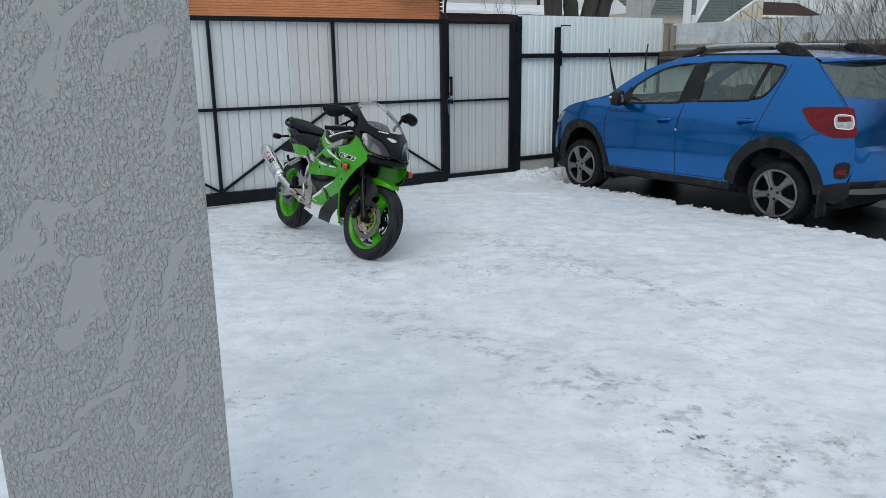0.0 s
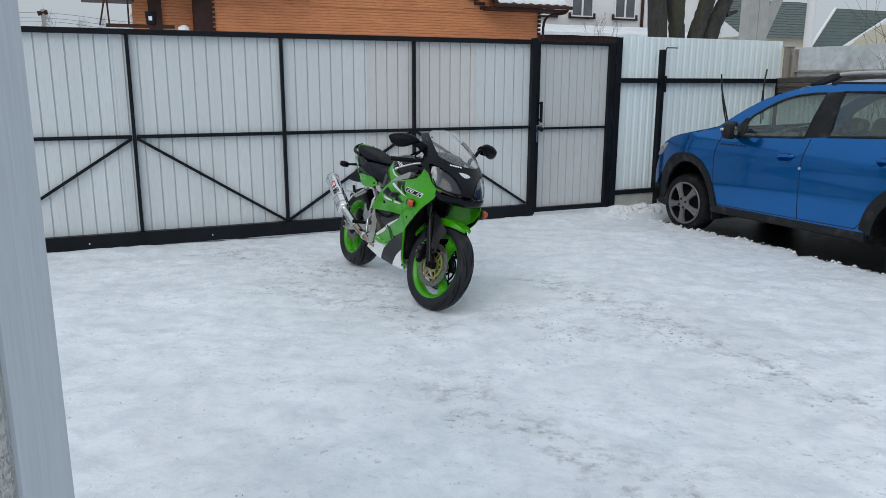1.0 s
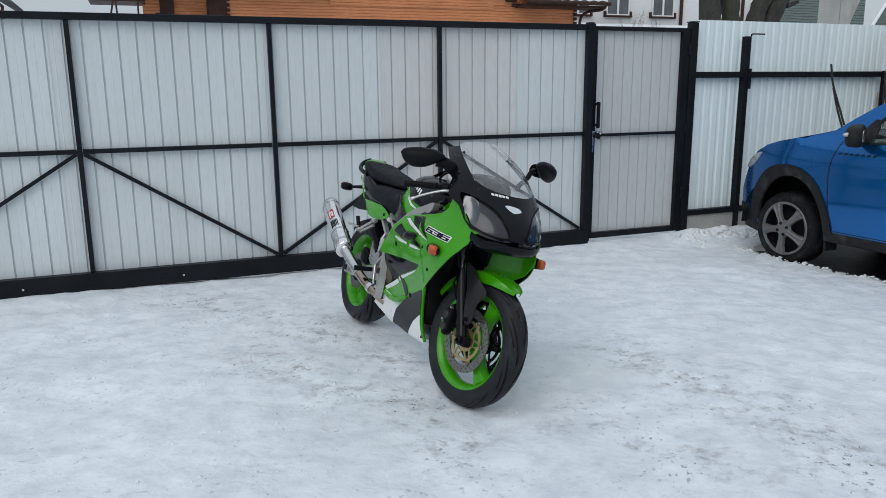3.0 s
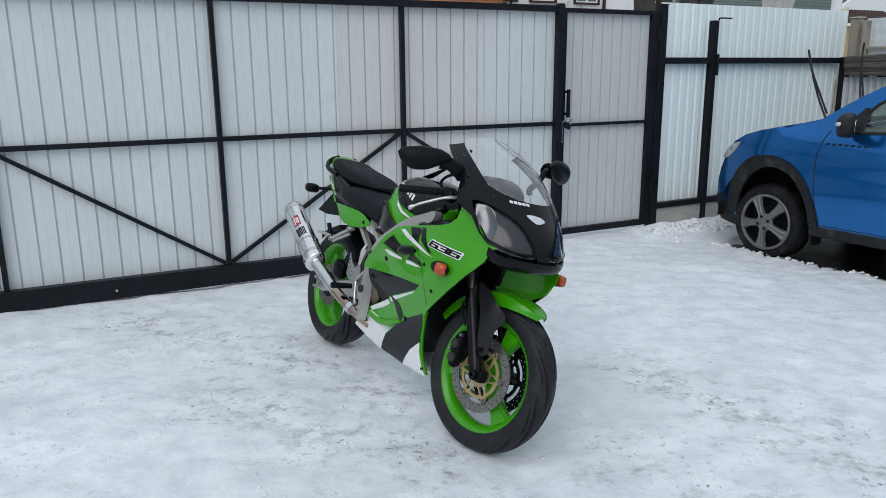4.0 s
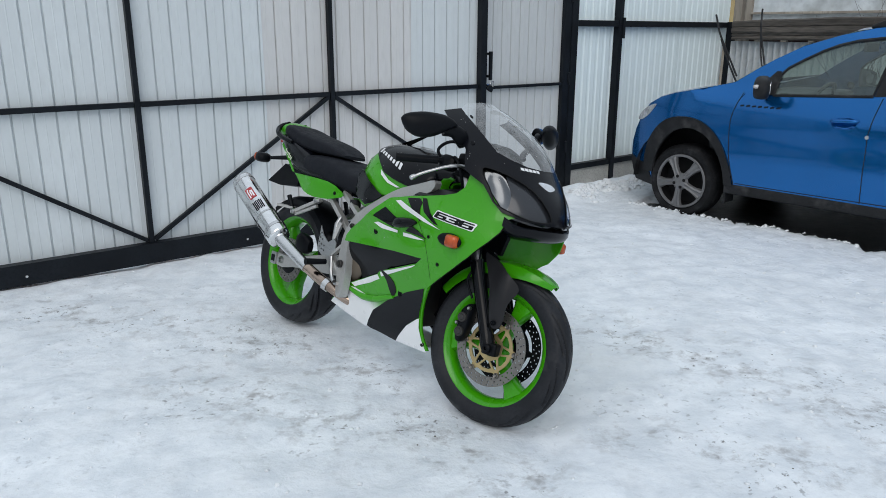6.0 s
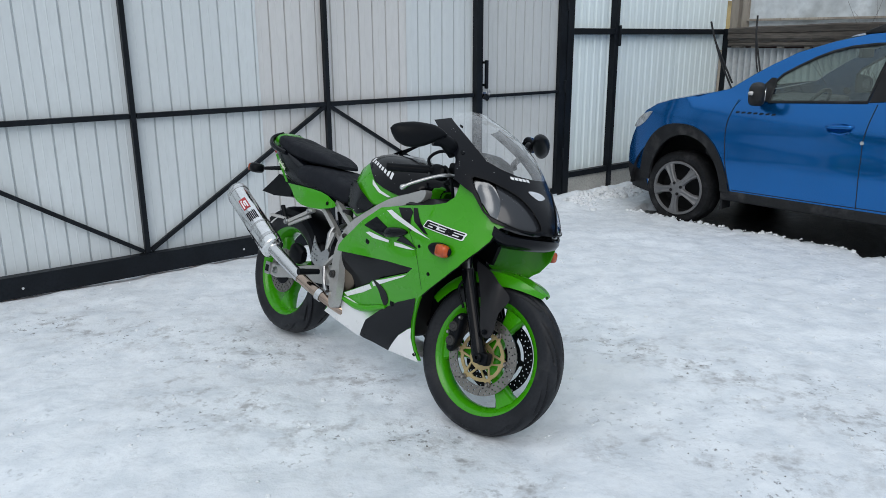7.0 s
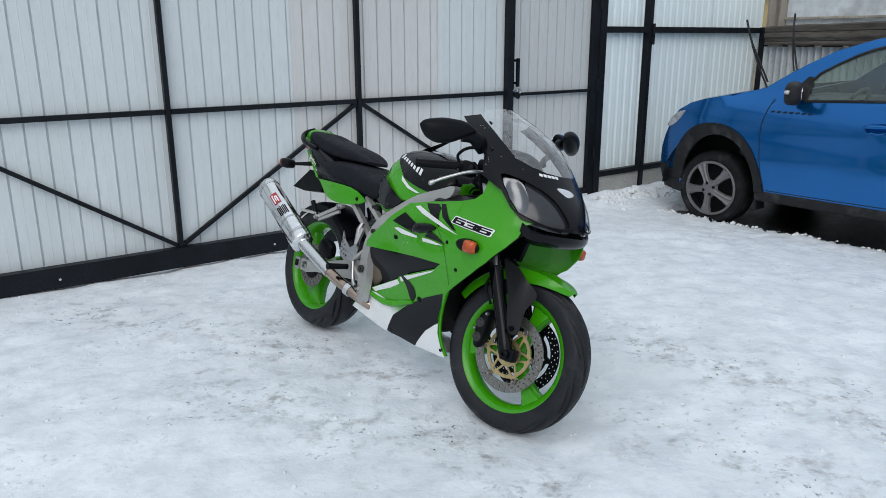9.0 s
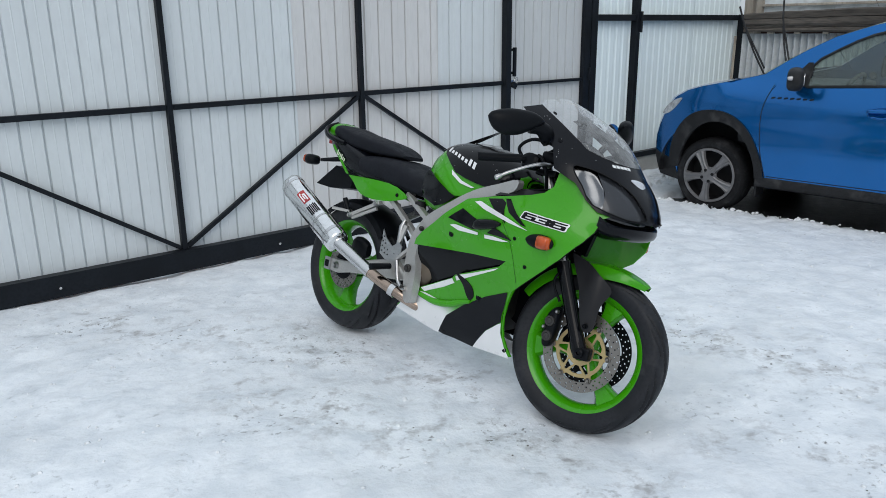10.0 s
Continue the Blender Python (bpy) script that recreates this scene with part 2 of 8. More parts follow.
def box(bm, x0, x1, y0, y1, z0, z1, bevel=0.0, m=None):
    made = bmesh.ops.create_cube(bm, size=1.0)["verts"]
    for v in made:
        v.co = Vector((x0 + (v.co.x + 0.5) * (x1 - x0), y0 + (v.co.y + 0.5) * (y1 - y0), z0 + (v.co.z + 0.5) * (z1 - z0)))
    if bevel:
        edges = list({e for v in made for e in v.link_edges})
        out = bmesh.ops.bevel(bm, geom=edges, offset=bevel, segments=2, affect="EDGES", profile=0.6)
        made = list({v for f in out["faces"] for v in f.verts} | {v for v in made if v.is_valid})
    if m is not None:
        bmesh.ops.transform(bm, matrix=m, verts=[v for v in made if v.is_valid])
    return bm


def boxed(*a, **k):
    return box(bmesh.new(), *a, **k)


def bar(bm, a, b, w, d, roll=0.0):
    """A square bar from a to b, w wide across and d deep."""
    a, b = Vector(a), Vector(b)
    way = b - a
    m = Matrix.Translation((a + b) / 2) @ way.to_track_quat("Z", "Y").to_matrix().to_4x4() @ Matrix.Rotation(roll, 4, "Z")
    h = way.length / 2
    return box(bm, -w / 2, w / 2, -d / 2, d / 2, -h, h, m=m)


def tube(bm, points, radii, sides=12, caps=True):
    """A round tube through points; radii one number or one a point."""
    pts = [Vector(p) for p in points]
    rs = radii if isinstance(radii, (list, tuple)) else [radii] * len(pts)
    rings, ref = [], None
    for i, p in enumerate(pts):
        way = (pts[min(i + 1, len(pts) - 1)] - pts[max(i - 1, 0)]).normalized()
        if ref is None:
            ref = way.orthogonal().normalized()
        ref = (ref - way * ref.dot(way)).normalized()
        side = way.cross(ref)
        rings.append([bm.verts.new(p + rs[i] * (math.cos(2 * math.pi * k / sides) * ref + math.sin(2 * math.pi * k / sides) * side)) for k in range(sides)])
    for r0, r1 in zip(rings, rings[1:]):
        for k in range(sides):
            bm.faces.new((r0[k], r0[(k + 1) % sides], r1[(k + 1) % sides], r1[k]))
    if caps:
        bm.faces.new(list(reversed(rings[0])))
        bm.faces.new(rings[-1])
    return bm


def tubed(*a, **k):
    return tube(bmesh.new(), *a, **k)


def bend(points, steps=6):
    """A smooth line through the points."""
    pts = [Vector(p) for p in points]
    ext = [2 * pts[0] - pts[1]] + pts + [2 * pts[-1] - pts[-2]]
    out = []
    for a, b, c, d in zip(ext, ext[1:], ext[2:], ext[3:]):
        for k in range(steps):
            t = k / steps
            out.append(0.5 * (2 * b + (c - a) * t + (2 * a - 5 * b + 4 * c - d) * t * t + (3 * b - a - 3 * c + d) * t ** 3))
    return out + [pts[-1]]


def lathe(bm, profile, sides=48, m=None, closed=False):
    """Turns the profile of (radius, along) pairs round the y axis."""
    rings = []
    for k in range(sides):
        a = 2 * math.pi * k / sides
        rings.append([bm.verts.new((r * math.cos(a), y, r * math.sin(a))) for r, y in profile])
    n = len(profile)
    for k in range(sides):
        r0, r1 = rings[k], rings[(k + 1) % sides]
        for i in range(n if closed else n - 1):
            j = (i + 1) % n
            try:
                bm.faces.new((r0[i], r0[j], r1[j], r1[i]))
            except ValueError:
                pass
    if m is not None:
        bmesh.ops.transform(bm, matrix=m, verts=[v for r in rings for v in r])
    return bm


def inside(p, poly):
    hit, j = False, len(poly) - 1
    for i in range(len(poly)):
        (xi, yi), (xj, yj) = poly[i], poly[j]
        if (yi > p[1]) != (yj > p[1]) and p[0] < (xj - xi) * (p[1] - yi) / (yj - yi) + xi:
            hit = not hit
        j = i
    return hit


def flat_mesh(outline, holes=(), step=0.04):
    """Triangles that fill an outline less its holes, with inner points on a grid of that step."""
    points, edges = [], []
    for loop in (outline, *holes):
        dense = []
        for (x0, y0), (x1, y1) in zip(loop, list(loop[1:]) + [loop[0]]):
            n = max(1, int(math.hypot(x1 - x0, y1 - y0) / step))
            dense += [(x0 + (x1 - x0) * k / n, y0 + (y1 - y0) * k / n) for k in range(n)]
        base = len(points)
        points += dense
        edges += [(base + k, base + (k + 1) % len(dense)) for k in range(len(dense))]
    xs, ys = [p[0] for p in outline], [p[1] for p in outline]
    rim = np.array(points)
    y, row = min(ys) + step / 2, 0
    while y < max(ys):
        x = min(xs) + step * (0.5 + 0.5 * (row % 2))
        while x < max(xs):
            if inside((x, y), outline) and not any(inside((x, y), h) for h in holes) and np.min(np.hypot(rim[:, 0] - x, rim[:, 1] - y)) > 0.45 * step:
                points.append((x, y))
            x += step
        y, row = y + step, row + 1
    verts, _, tris, _, _, _ = geometry.delaunay_2d_cdt([Vector(p) for p in points], edges, [], 0, 1e-5)
    keep = []
    for t in tris:
        c = sum((verts[i] for i in t), Vector((0, 0))) / len(t)
        if inside(c, outline) and not any(inside(c, h) for h in holes):
            keep.append(t)
    return verts, keep


def panel(outline, shape, holes=(), step=0.04, thick=0.003, bm=None):
    """A skin that fills an outline; shape(u, v) gives the place of each of its points, shape(u, v, depth) that of its back."""
    bm = bm or bmesh.new()
    verts, tris = flat_mesh(outline, holes, step)
    front = [bm.verts.new(shape(v.x, v.y)) for v in verts]
    faces = []
    for t in tris:
        try:
            faces.append(bm.faces.new([front[i] for i in t]))
        except ValueError:
            pass
    used = {v for f in faces for v in f.verts}
    for v in front:
        if v not in used:
            bm.verts.remove(v)
    bmesh.ops.recalc_face_normals(bm, faces=faces)
    if thick:
        bmesh.ops.solidify(bm, geom=faces, thickness=thick)
    return bm


def smooth_loop(points, steps=5):
    """A rounded closed outline through (x, y) points."""
    out, n = [], len(points)
    for i in range(n):
        a, b, c, d = (Vector(points[(i + k - 1) % n]) for k in range(4))
        for k in range(steps):
            t = k / steps
            p = 0.5 * (2 * b + (c - a) * t + (2 * a - 5 * b + 4 * c - d) * t * t + (3 * b - a - 3 * c + d) * t ** 3)
            out.append((p.x, p.y))
    return out


def loft(sections, bm=None, closed=False, caps=True):
    """A skin over rows of points with the same number each."""
    bm = bm or bmesh.new()
    rows = [[bm.verts.new(p) for p in s] for s in sections]
    n = len(rows[0])
    for r0, r1 in zip(rows, rows[1:]):
        for k in range(n if closed else n - 1):
            j = (k + 1) % n
            try:
                bm.faces.new((r0[k], r0[j], r1[j], r1[k]))
            except ValueError:
                pass
    if caps and closed:
        bm.faces.new(list(reversed(rows[0])))
        bm.faces.new(rows[-1])
    return bm


def cushion(rows, power=2.6, n=20, lift=0.0):
    """A rounded body along x; rows of (x, bottom, top, half-width)."""
    secs = []
    for x, b, t, w in rows:
        c, h = (b + t) / 2, (t - b) / 2
        ring = []
        for k in range(n):
            a = 2 * math.pi * k / n
            ca, sa = math.cos(a), math.sin(a)
            ring.append(Vector((x, w * math.copysign(abs(ca) ** (2 / power), ca), c + h * math.copysign(abs(sa) ** (2 / power), sa))))
        secs.append(ring)
    return loft(secs, closed=True)


def blend_rows(rows, steps=4):
    out = []
    pts = [Vector(r) for r in rows]
    ext = [2 * pts[0] - pts[1]] + pts + [2 * pts[-1] - pts[-2]]
    for a, b, c, d in zip(ext, ext[1:], ext[2:], ext[3:]):
        for k in range(steps):
            t = k / steps
            out.append(tuple(0.5 * (2 * b + (c - a) * t + (2 * a - 5 * b + 4 * c - d) * t * t + (3 * b - a - 3 * c + d) * t ** 3)))
    return out + [tuple(pts[-1])]


# ---- ground ----
GATE = pose(-0.450, 9.792, 0, 0, 0, 36.9)           # x along the gate, y out of the yard
GATE_IN = GATE.inverted()
CAR = pose(2.722, 9.124, -0.055, 0, 0, 130.5)       # x to the car's nose, y to its left
CAR_IN = CAR.inverted()
BIKE_AT = (-0.612, 6.012)


def lump(x, y, size, seed=0.0):
    return noise.noise(Vector((x * size + seed, y * size - seed, seed)))


def bare_patch(x, y):
    """How far inside the bare strip under the car, in metres."""
    c = CAR_IN @ Vector((x, y, 0))
    rag = 0.07 * lump(x, y, 5, 3) + 0.045 * lump(x, y, 14, 5) + 0.025 * lump(x, y, 31, 8)
    return min(0.80 + 0.07 * max(0.0, 0.3 - c.x) - abs(c.y) + rag, 1.72 - c.x + rag, c.x + 2.7 + rag)


def ground_z(x, y):
    z = 0.107 + 0.0073 * max(-6, min(6, x)) - 0.0132 * max(-3, min(11, y))
    if -8 < x < 9 and -2 < y < 14:
        z += 0.020 * lump(x, y, 0.8, 1) + 0.011 * lump(x, y, 2.7, 2) + 0.013 * lump(x, y, 5, 4) + 0.009 * lump(x, y, 11, 6)
        g = GATE_IN @ Vector((x, y, 0))
        if -6.5 < g.x < 4 and -0.6 < g.y < 0.3:
            near = max(0.0, 1 - abs(g.y + 0.10) / 0.35)
            z += near * (0.028 + (0.05 + 0.05 * lump(x, y, 6, 9) if 0.9 < g.x < 2.6 else 0.0))
        edge = bare_patch(x, y)
        if -0.30 < edge <= 0:
            z += 0.014 * (1 + edge / 0.30) + 0.014 * lump(x, y, 18, 7)
        if edge > 0:
            z = min(z, -0.02) - 0.10 * min(1.0, edge / 0.04)
        for wx, wy in ((-0.612, 6.012), (-1.50, 7.08)):
            r = math.hypot(x - wx, y - wy)
            if r < 0.35:
                z -= 0.004 * (1 - r / 0.35)
    return z


def spread(lo, hi, step, far):
    """Coordinates that lie close within lo..hi and ever wider apart out to far."""
    out, x, s = list(np.arange(lo, hi, step)), hi, step
    while x < far:
        out.append(x)
        s *= 1.22
        x += s
    out.append(far)
    x, s, low = lo, step, []
    while x > -far:
        s *= 1.22
        x -= s
        low.append(max(x, -far))
    return low[::-1] + out


gx, gy = spread(-5.0, 5.0, 0.036, 2500), spread(1.2, 11.6, 0.036, 2500)
gverts = [(x, y, ground_z(x, y)) for y in gy for x in gx]
nx = len(gx)
gfaces = [(j * nx + i, j * nx + i + 1, (j + 1) * nx + i + 1, (j + 1) * nx + i) for j in range(len(gy) - 1) for i in range(nx - 1)]
gmesh = bpy.data.meshes.new("ground")
gmesh.from_pydata(gverts, [], gfaces)
gmesh.polygons.foreach_set("use_smooth", [True] * len(gmesh.polygons))
gmesh.materials.append(SNOW)
# where feet and tyres have ground the snow grey
TRODDEN = (((-0.2, 4.5), (0.7, 3.75), 0.16), ((0.7, 3.75), (1.9, 2.9), 0.22), ((1.1, 5.7), (1.8, 4.7), 0.16), ((0.0, 6.85), (0.5, 6.4), 0.20), ((0.5, 6.4), (1.0, 5.7), 0.25),
           ((-0.1, 5.75), (0.5, 5.5), 0.16), ((-1.95, 6.3), (-1.1, 5.85), 0.22), ((-2.0, 6.8), (-1.1, 6.4), 0.20), ((-1.0, 5.9), (-0.5, 5.4), 0.16), ((-3.0, 7.2), (-1.9, 6.9), 0.2), ((-0.75, 3.2), (-0.55, 3.3), 0.1), ((1.3, 3.2), (1.7, 2.2), 0.25))


def wear_at(x, y):
    best = 0.0
    for (ax, ay), (bx, by), r in TRODDEN:
        k = max(0.0, min(1.0, ((x - ax) * (bx - ax) + (y - ay) * (by - ay)) / ((bx - ax) ** 2 + (by - ay) ** 2)))
        d = math.hypot(x - ax - k * (bx - ax), y - ay - k * (by - ay)) / r
        if d < 2.5:
            best = max(best, math.exp(-d * d))
    return best


gmesh.attributes.new("wear", "FLOAT", "POINT").data.foreach_set("value", [wear_at(x, y) for x, y, _ in gverts])
ground = tagged(new("ground", gmesh), "trodden snow over a yard, scuffed grey with grit", "snow", kind="structure")


def crumbs(count, seed, place, low, high):
    """Small uneven clods lying about; place(rng) gives a spot on the ground."""
    rng = random.Random(seed)
    verts, faces = [], []
    for _ in range(count):
        x, y = place(rng)
        r = low + (high - low) * rng.random() ** 3
        z, base, turn = ground_z(x, y), len(verts), rng.random() * 6
        for i in range(5):
            a = turn + i * 1.257
            verts.append((x + r * math.cos(a) * rng.uniform(0.7, 1.3), y + r * math.sin(a) * rng.uniform(0.7, 1.3), z - 0.3 * r))
        for i in range(5):
            a = turn + i * 1.257 + 0.4
            verts.append((x + 0.75 * r * math.cos(a) * rng.uniform(0.7, 1.2), y + 0.75 * r * math.sin(a) * rng.uniform(0.7, 1.2), z + 0.35 * r * rng.uniform(0.5, 1.5)))
        verts.append((x, y, z + 0.55 * r))
        for i in range(5):
            j = (i + 1) % 5
            faces += [(base + i, base + j, base + 5 + j, base + 5 + i), (base + 5 + i, base + 5 + j, base + 10)]
    mesh = bpy.data.meshes.new("crumbs")
    mesh.from_pydata(verts, [], faces)
    return mesh


def by_track(rng):
    (ax, ay), (bx, by), r = rng.choice(TRODDEN)
    k = rng.random()
    return ax + k * (bx - ax) + rng.gauss(0, r * 0.6), ay + k * (by - ay) + rng.gauss(0, r * 0.6)


def by_strip(rng):
    x = rng.uniform(-2.6, 1.75)
    p = CAR @ Vector((x, 0.77 + 0.04 * max(0.0, 0.4 - x) + abs(rng.gauss(0, 0.045)), 0))
    return p.x, p.y


def by_fence(rng):
    p = GATE @ Vector((rng.uniform(1.0, 2.7), -0.14 - abs(rng.gauss(0, 0.10)), 0))
    return p.x, p.y


def on_yard(rng):
    return rng.uniform(-3.5, 2.5), rng.uniform(2.0, 8.5)


DIRT = material("dark_grit", (0.10, 0.09, 0.08), 0.9, vary=0.4, scale=20, spec=0.2)
for mesh, mat, name, label in ((crumbs(130, 3, by_track, 0.0015, 0.0048), DIRT, "grit", "dark grit and soil crumbs trodden into the snow"), (crumbs(420, 5, by_strip, 0.006, 0.026), FRESH, "snow_crumbs", "broken snow crumbs along the bared strip's edge"),
                               (crumbs(420, 6, by_fence, 0.010, 0.055), FRESH, "snow_crumbs", "heap of snow clods along the fence's foot"), (crumbs(2600, 8, on_yard, 0.003, 0.014), FRESH, "snow_crumbs", "fine loose snow crumbs over the yard")):
    mesh.materials.append(mat)
    mesh.polygons.foreach_set("use_smooth", [True] * len(mesh.polygons))
    tagged(new(name, mesh), label, "snow" if mat is FRESH else "grit", kind="stuff")

bm = bmesh.new()
bmesh.ops.create_grid(bm, x_segments=60, y_segments=24, size=0.5)
for v in bm.verts:
    v.co = Vector((v.co.x * 5.6 - 0.4, v.co.y * 2.7, 0.004 * lump(v.co.x * 5, v.co.y * 2.6, 4)))
tagged(single("pavement", bm, ASPHALT, CAR @ pose(0, 0, -0.004), "wet black asphalt strip bared of snow under the car", "asphalt", kind="structure", smooth=40),
       kind="structure")


# ---- the fence and gates ----
def ribbed(length, height, pitch, depth, groove, bead=0.0):
    """A profiled steel sheet standing in x-z, ribs along z, with folds away from the yard."""
    xs, x = [], 0.0
    while x < length:
        xs += [(x, 0)] + ([(x + pitch * 0.36, 0), (x + pitch * 0.40, -bead), (x + pitch * 0.44, 0)] if bead else []) + [(x + pitch - groove, 0), (x + pitch - groove * 0.72, depth), (x + pitch - groove * 0.28, depth)]
        x += pitch
    xs = [(min(a, length), d) for a, d in xs] + [(length, 0)]
    clean = [p for i, p in enumerate(xs) if i == 0 or p[0] > xs[i - 1][0] + 1e-5]
    bm = bmesh.new()
    rows = [[bm.verts.new((a, d, z)) for a, d in clean] for z in (0.0, height)]
    back = [[bm.verts.new((a, d + 0.0012, z)) for a, d in clean] for z in (0.0, height)]
    for r in (rows, back):
        for k in range(len(clean) - 1):
            bm.faces.new((r[0][k], r[0][k + 1], r[1][k + 1], r[1][k]))
    for k in range(len(clean) - 1):
        bm.faces.new((rows[0][k], rows[0][k + 1], back[0][k + 1], back[0][k]))
        bm.faces.new((rows[1][k], rows[1][k + 1], back[1][k + 1], back[1][k]))
    return bm


gate_leaf = thing("sliding_gate", GATE, "wide black steel sliding gate clad in pale grey ribbed sheets", "gate")
for name, z0, z1, d in (("top_rail", 1.953, 2.003, 0.05), ("bottom_beam", 0.012, 0.146, 0.07)):
    part(name, boxed(-5.66, 0.02, -d, 0.0, z0, z1, bevel=0.005), BLACK, gate_leaf)
for x in (-5.63, -4.235, -2.842, -1.448):
    part("upright", boxed(x - 0.016, x + 0.016, -0.042, 0.0, 0.146, 1.953, bevel=0.003), BLACK, gate_leaf)
part("end_post", boxed(-0.036, 0.022, -0.06, 0.0, 0.012, 2.02, bevel=0.004), BLACK, gate_leaf)
for x0, x1 in ((-5.608, -4.257), (-4.213, -2.864), (-2.820, -1.470), (-1.426, -0.045)):
    part("cross_rail", boxed(x0, x1, -0.036, 0.0, 1.022, 1.055, bevel=0.003), BLACK, gate_leaf)
for (x0, z0), (x1, z1) in (((-4.26, 1.02), (-5.60, 0.16)), ((-4.21, 1.02), (-2.866, 0.16)), ((-2.818, 0.16), (-1.475, 1.02)), ((-1.425, 1.02), (-0.06, 0.16))):
    part("brace", bar(bmesh.new(), (x0, -0.020, z0), (x1, -0.020, z1), 0.025, 0.026), BLACK, gate_leaf)
for x0, x1, mat in ((-5.582, -4.379, SHEET), (-4.379, -3.176, SHEET), (-3.176, -1.973, SHEET), (-1.973, -0.710, SHEET_WARM), (-0.710, -0.01, SHEET)):
    part("sheet", ribbed(x1 - x0 + 0.015, 1.83, 0.1203, 0.014, 0.014, 0.0016), mat, gate_leaf, "pale grey ribbed steel sheet", at=pose(x0, 0.005 + 0.004 * (x0 in (-4.379, -1.973)), 0.14))
for x in (-4.7, -3.6, -2.2, -0.9):
    part("bolt", lathe(bmesh.new(), [(0, -0.006), (0.008, -0.006), (0.010, 0.0), (0.010, 0.004)], 10), CHROME, gate_leaf, at=pose(x, -0.071, 0.07))

# the wicket and its post stand back from the sliding gate, in the fence's line
WICKET = GATE @ pose(0.085, 0.13, 0)
wicket = thing("wicket_gate", WICKET, "narrow black framed wicket gate with pale grey ribbed sheet, padlocked", "gate")
part("hinge_stile", boxed(1.024, 1.108, -0.045, 0.0, 0.02, 2.0, bevel=0.004), BLACK, wicket)
part("lock_stile", boxed(0.030, 0.070, -0.045, 0.0, 0.02, 2.0, bevel=0.004), BLACK, wicket)
part("top_rail", boxed(0.070, 1.024, -0.045, 0.0, 1.963, 2.0, bevel=0.004), BLACK, wicket)
part("bottom_rail", boxed(0.070, 1.024, -0.045, 0.0, 0.02, 0.075, bevel=0.004), BLACK, wicket)
part("cross_rail", boxed(0.070, 1.024, -0.036, 0.0, 0.996, 1.022, bevel=0.003), BLACK, wicket)
part("sheet", ribbed(1.00, 1.90, 0.108, 0.011, 0.014, 0.0016), SHEET_DULL, wicket, "pale grey ribbed steel sheet", at=pose(0.069, 0.004, 0.07))
part("pull_handle", boxed(0.056, 0.082, -0.105, -0.080, 1.08, 1.32, bevel=0.004), BLACK, wicket)
for z in (1.10, 1.29):
    part("handle_stub", boxed(0.060, 0.078, -0.08, -0.045, z, z + 0.02), BLACK, wicket)
hasp = part("hasp", boxed(-0.02, 0.105, -0.068, -0.062, 1.012, 1.050, bevel=0.002), CHROME, wicket, "bright steel hasp")
padlock = thing("padlock", WICKET @ pose(0.085, -0.09, 1.040, 0, 28, 0), "small steel padlock hanging on the wicket's hasp", "padlock")
part("lock_body", boxed(-0.022, 0.030, -0.012, 0.012, -0.06, -0.012, bevel=0.004), BLACK, padlock)
part("shackle", tubed(bend([(-0.014, 0, -0.02), (-0.014, 0, 0.015), (0.004, 0, 0.034), (0.022, 0, 0.015), (0.022, 0, -0.02)]), 0.0045, 8), CHROME, padlock, "bright steel shackle", smooth=50)
part("latch_strip", boxed(0.03, 0.044, -0.066, -0.061, 0.86, 1.02, bevel=0.001), CHROME, wicket, "bright steel latch strip")
lock_post = single("gate_post", boxed(0.060, 0.112, 0.06, 0.13, -0.1, 2.02, bevel=0.005), BLACK, GATE, "slim square black steel post behind the wicket's lock", "post")

gate_post = thing("gate_post", GATE @ pose(0, 0.13, 0), "thick square black steel gate post", "post")
part("post_tube", boxed(1.196, 1.280, -0.055, 0.02, -0.1, 2.052, bevel=0.008), BLACK, gate_post)
part("post_cap", boxed(1.192, 1.284, -0.059, 0.024, 2.053, 2.063, bevel=0.003), BLACK, gate_post)
for z in (0.35, 1.0, 1.75):
    part("hinge", tubed([(1.184, -0.05, z), (1.184, -0.05, z + 0.11)], 0.012, 10), BLACK, gate_post, smooth=50)

FENCE = GATE @ pose(1.285, 0.125, 0, 0, 0, 1.3)
fence = thing("fence", FENCE, "tall fence of pale ribbed steel sheets on black rails", "fence")
for x0, x1 in ((-0.02, 0.62), (0.62, 1.75), (1.75, 2.70)):
    part("sheet", ribbed(x1 - x0 + 0.02, 1.90, 0.105, 0.008, 0.05), SHEET_PALE, fence, "pale grey ribbed steel sheet", at=pose(x0, 0.03 + 0.002 * (x0 > 0.5) + 0.002 * (x0 > 1), 0.185))
for z0, z1 in ((1.532, 1.59), (0.16, 0.215)):
    for x0, x1 in ((-0.004, 0.612), (0.668, 2.66)):
        part("rail", boxed(x0, x1, -0.035, 0.028, z0, z1, bevel=0.004), BLACK, fence)
part("plinth", boxed(-0.004, 2.70, -0.02, 0.06, -0.15, 0.165, bevel=0.01), CONCRETE, fence, "low concrete strip under the sheets")
part("post", boxed(0.612, 0.668, -0.045, 0.028, -0.1, 1.935, bevel=0.005), BLACK, fence)
part("bracket", boxed(0.655, 0.685, -0.062, -0.030, 1.42, 1.62, bevel=0.004), BLACK, fence)
part("hook", tubed(bend([(0.68, -0.03, 1.935), (0.68, -0.03, 1.955), (0.72, -0.035, 1.958), (0.83, -0.05, 1.957)]), 0.007, 8), BLACK, fence, smooth=50)
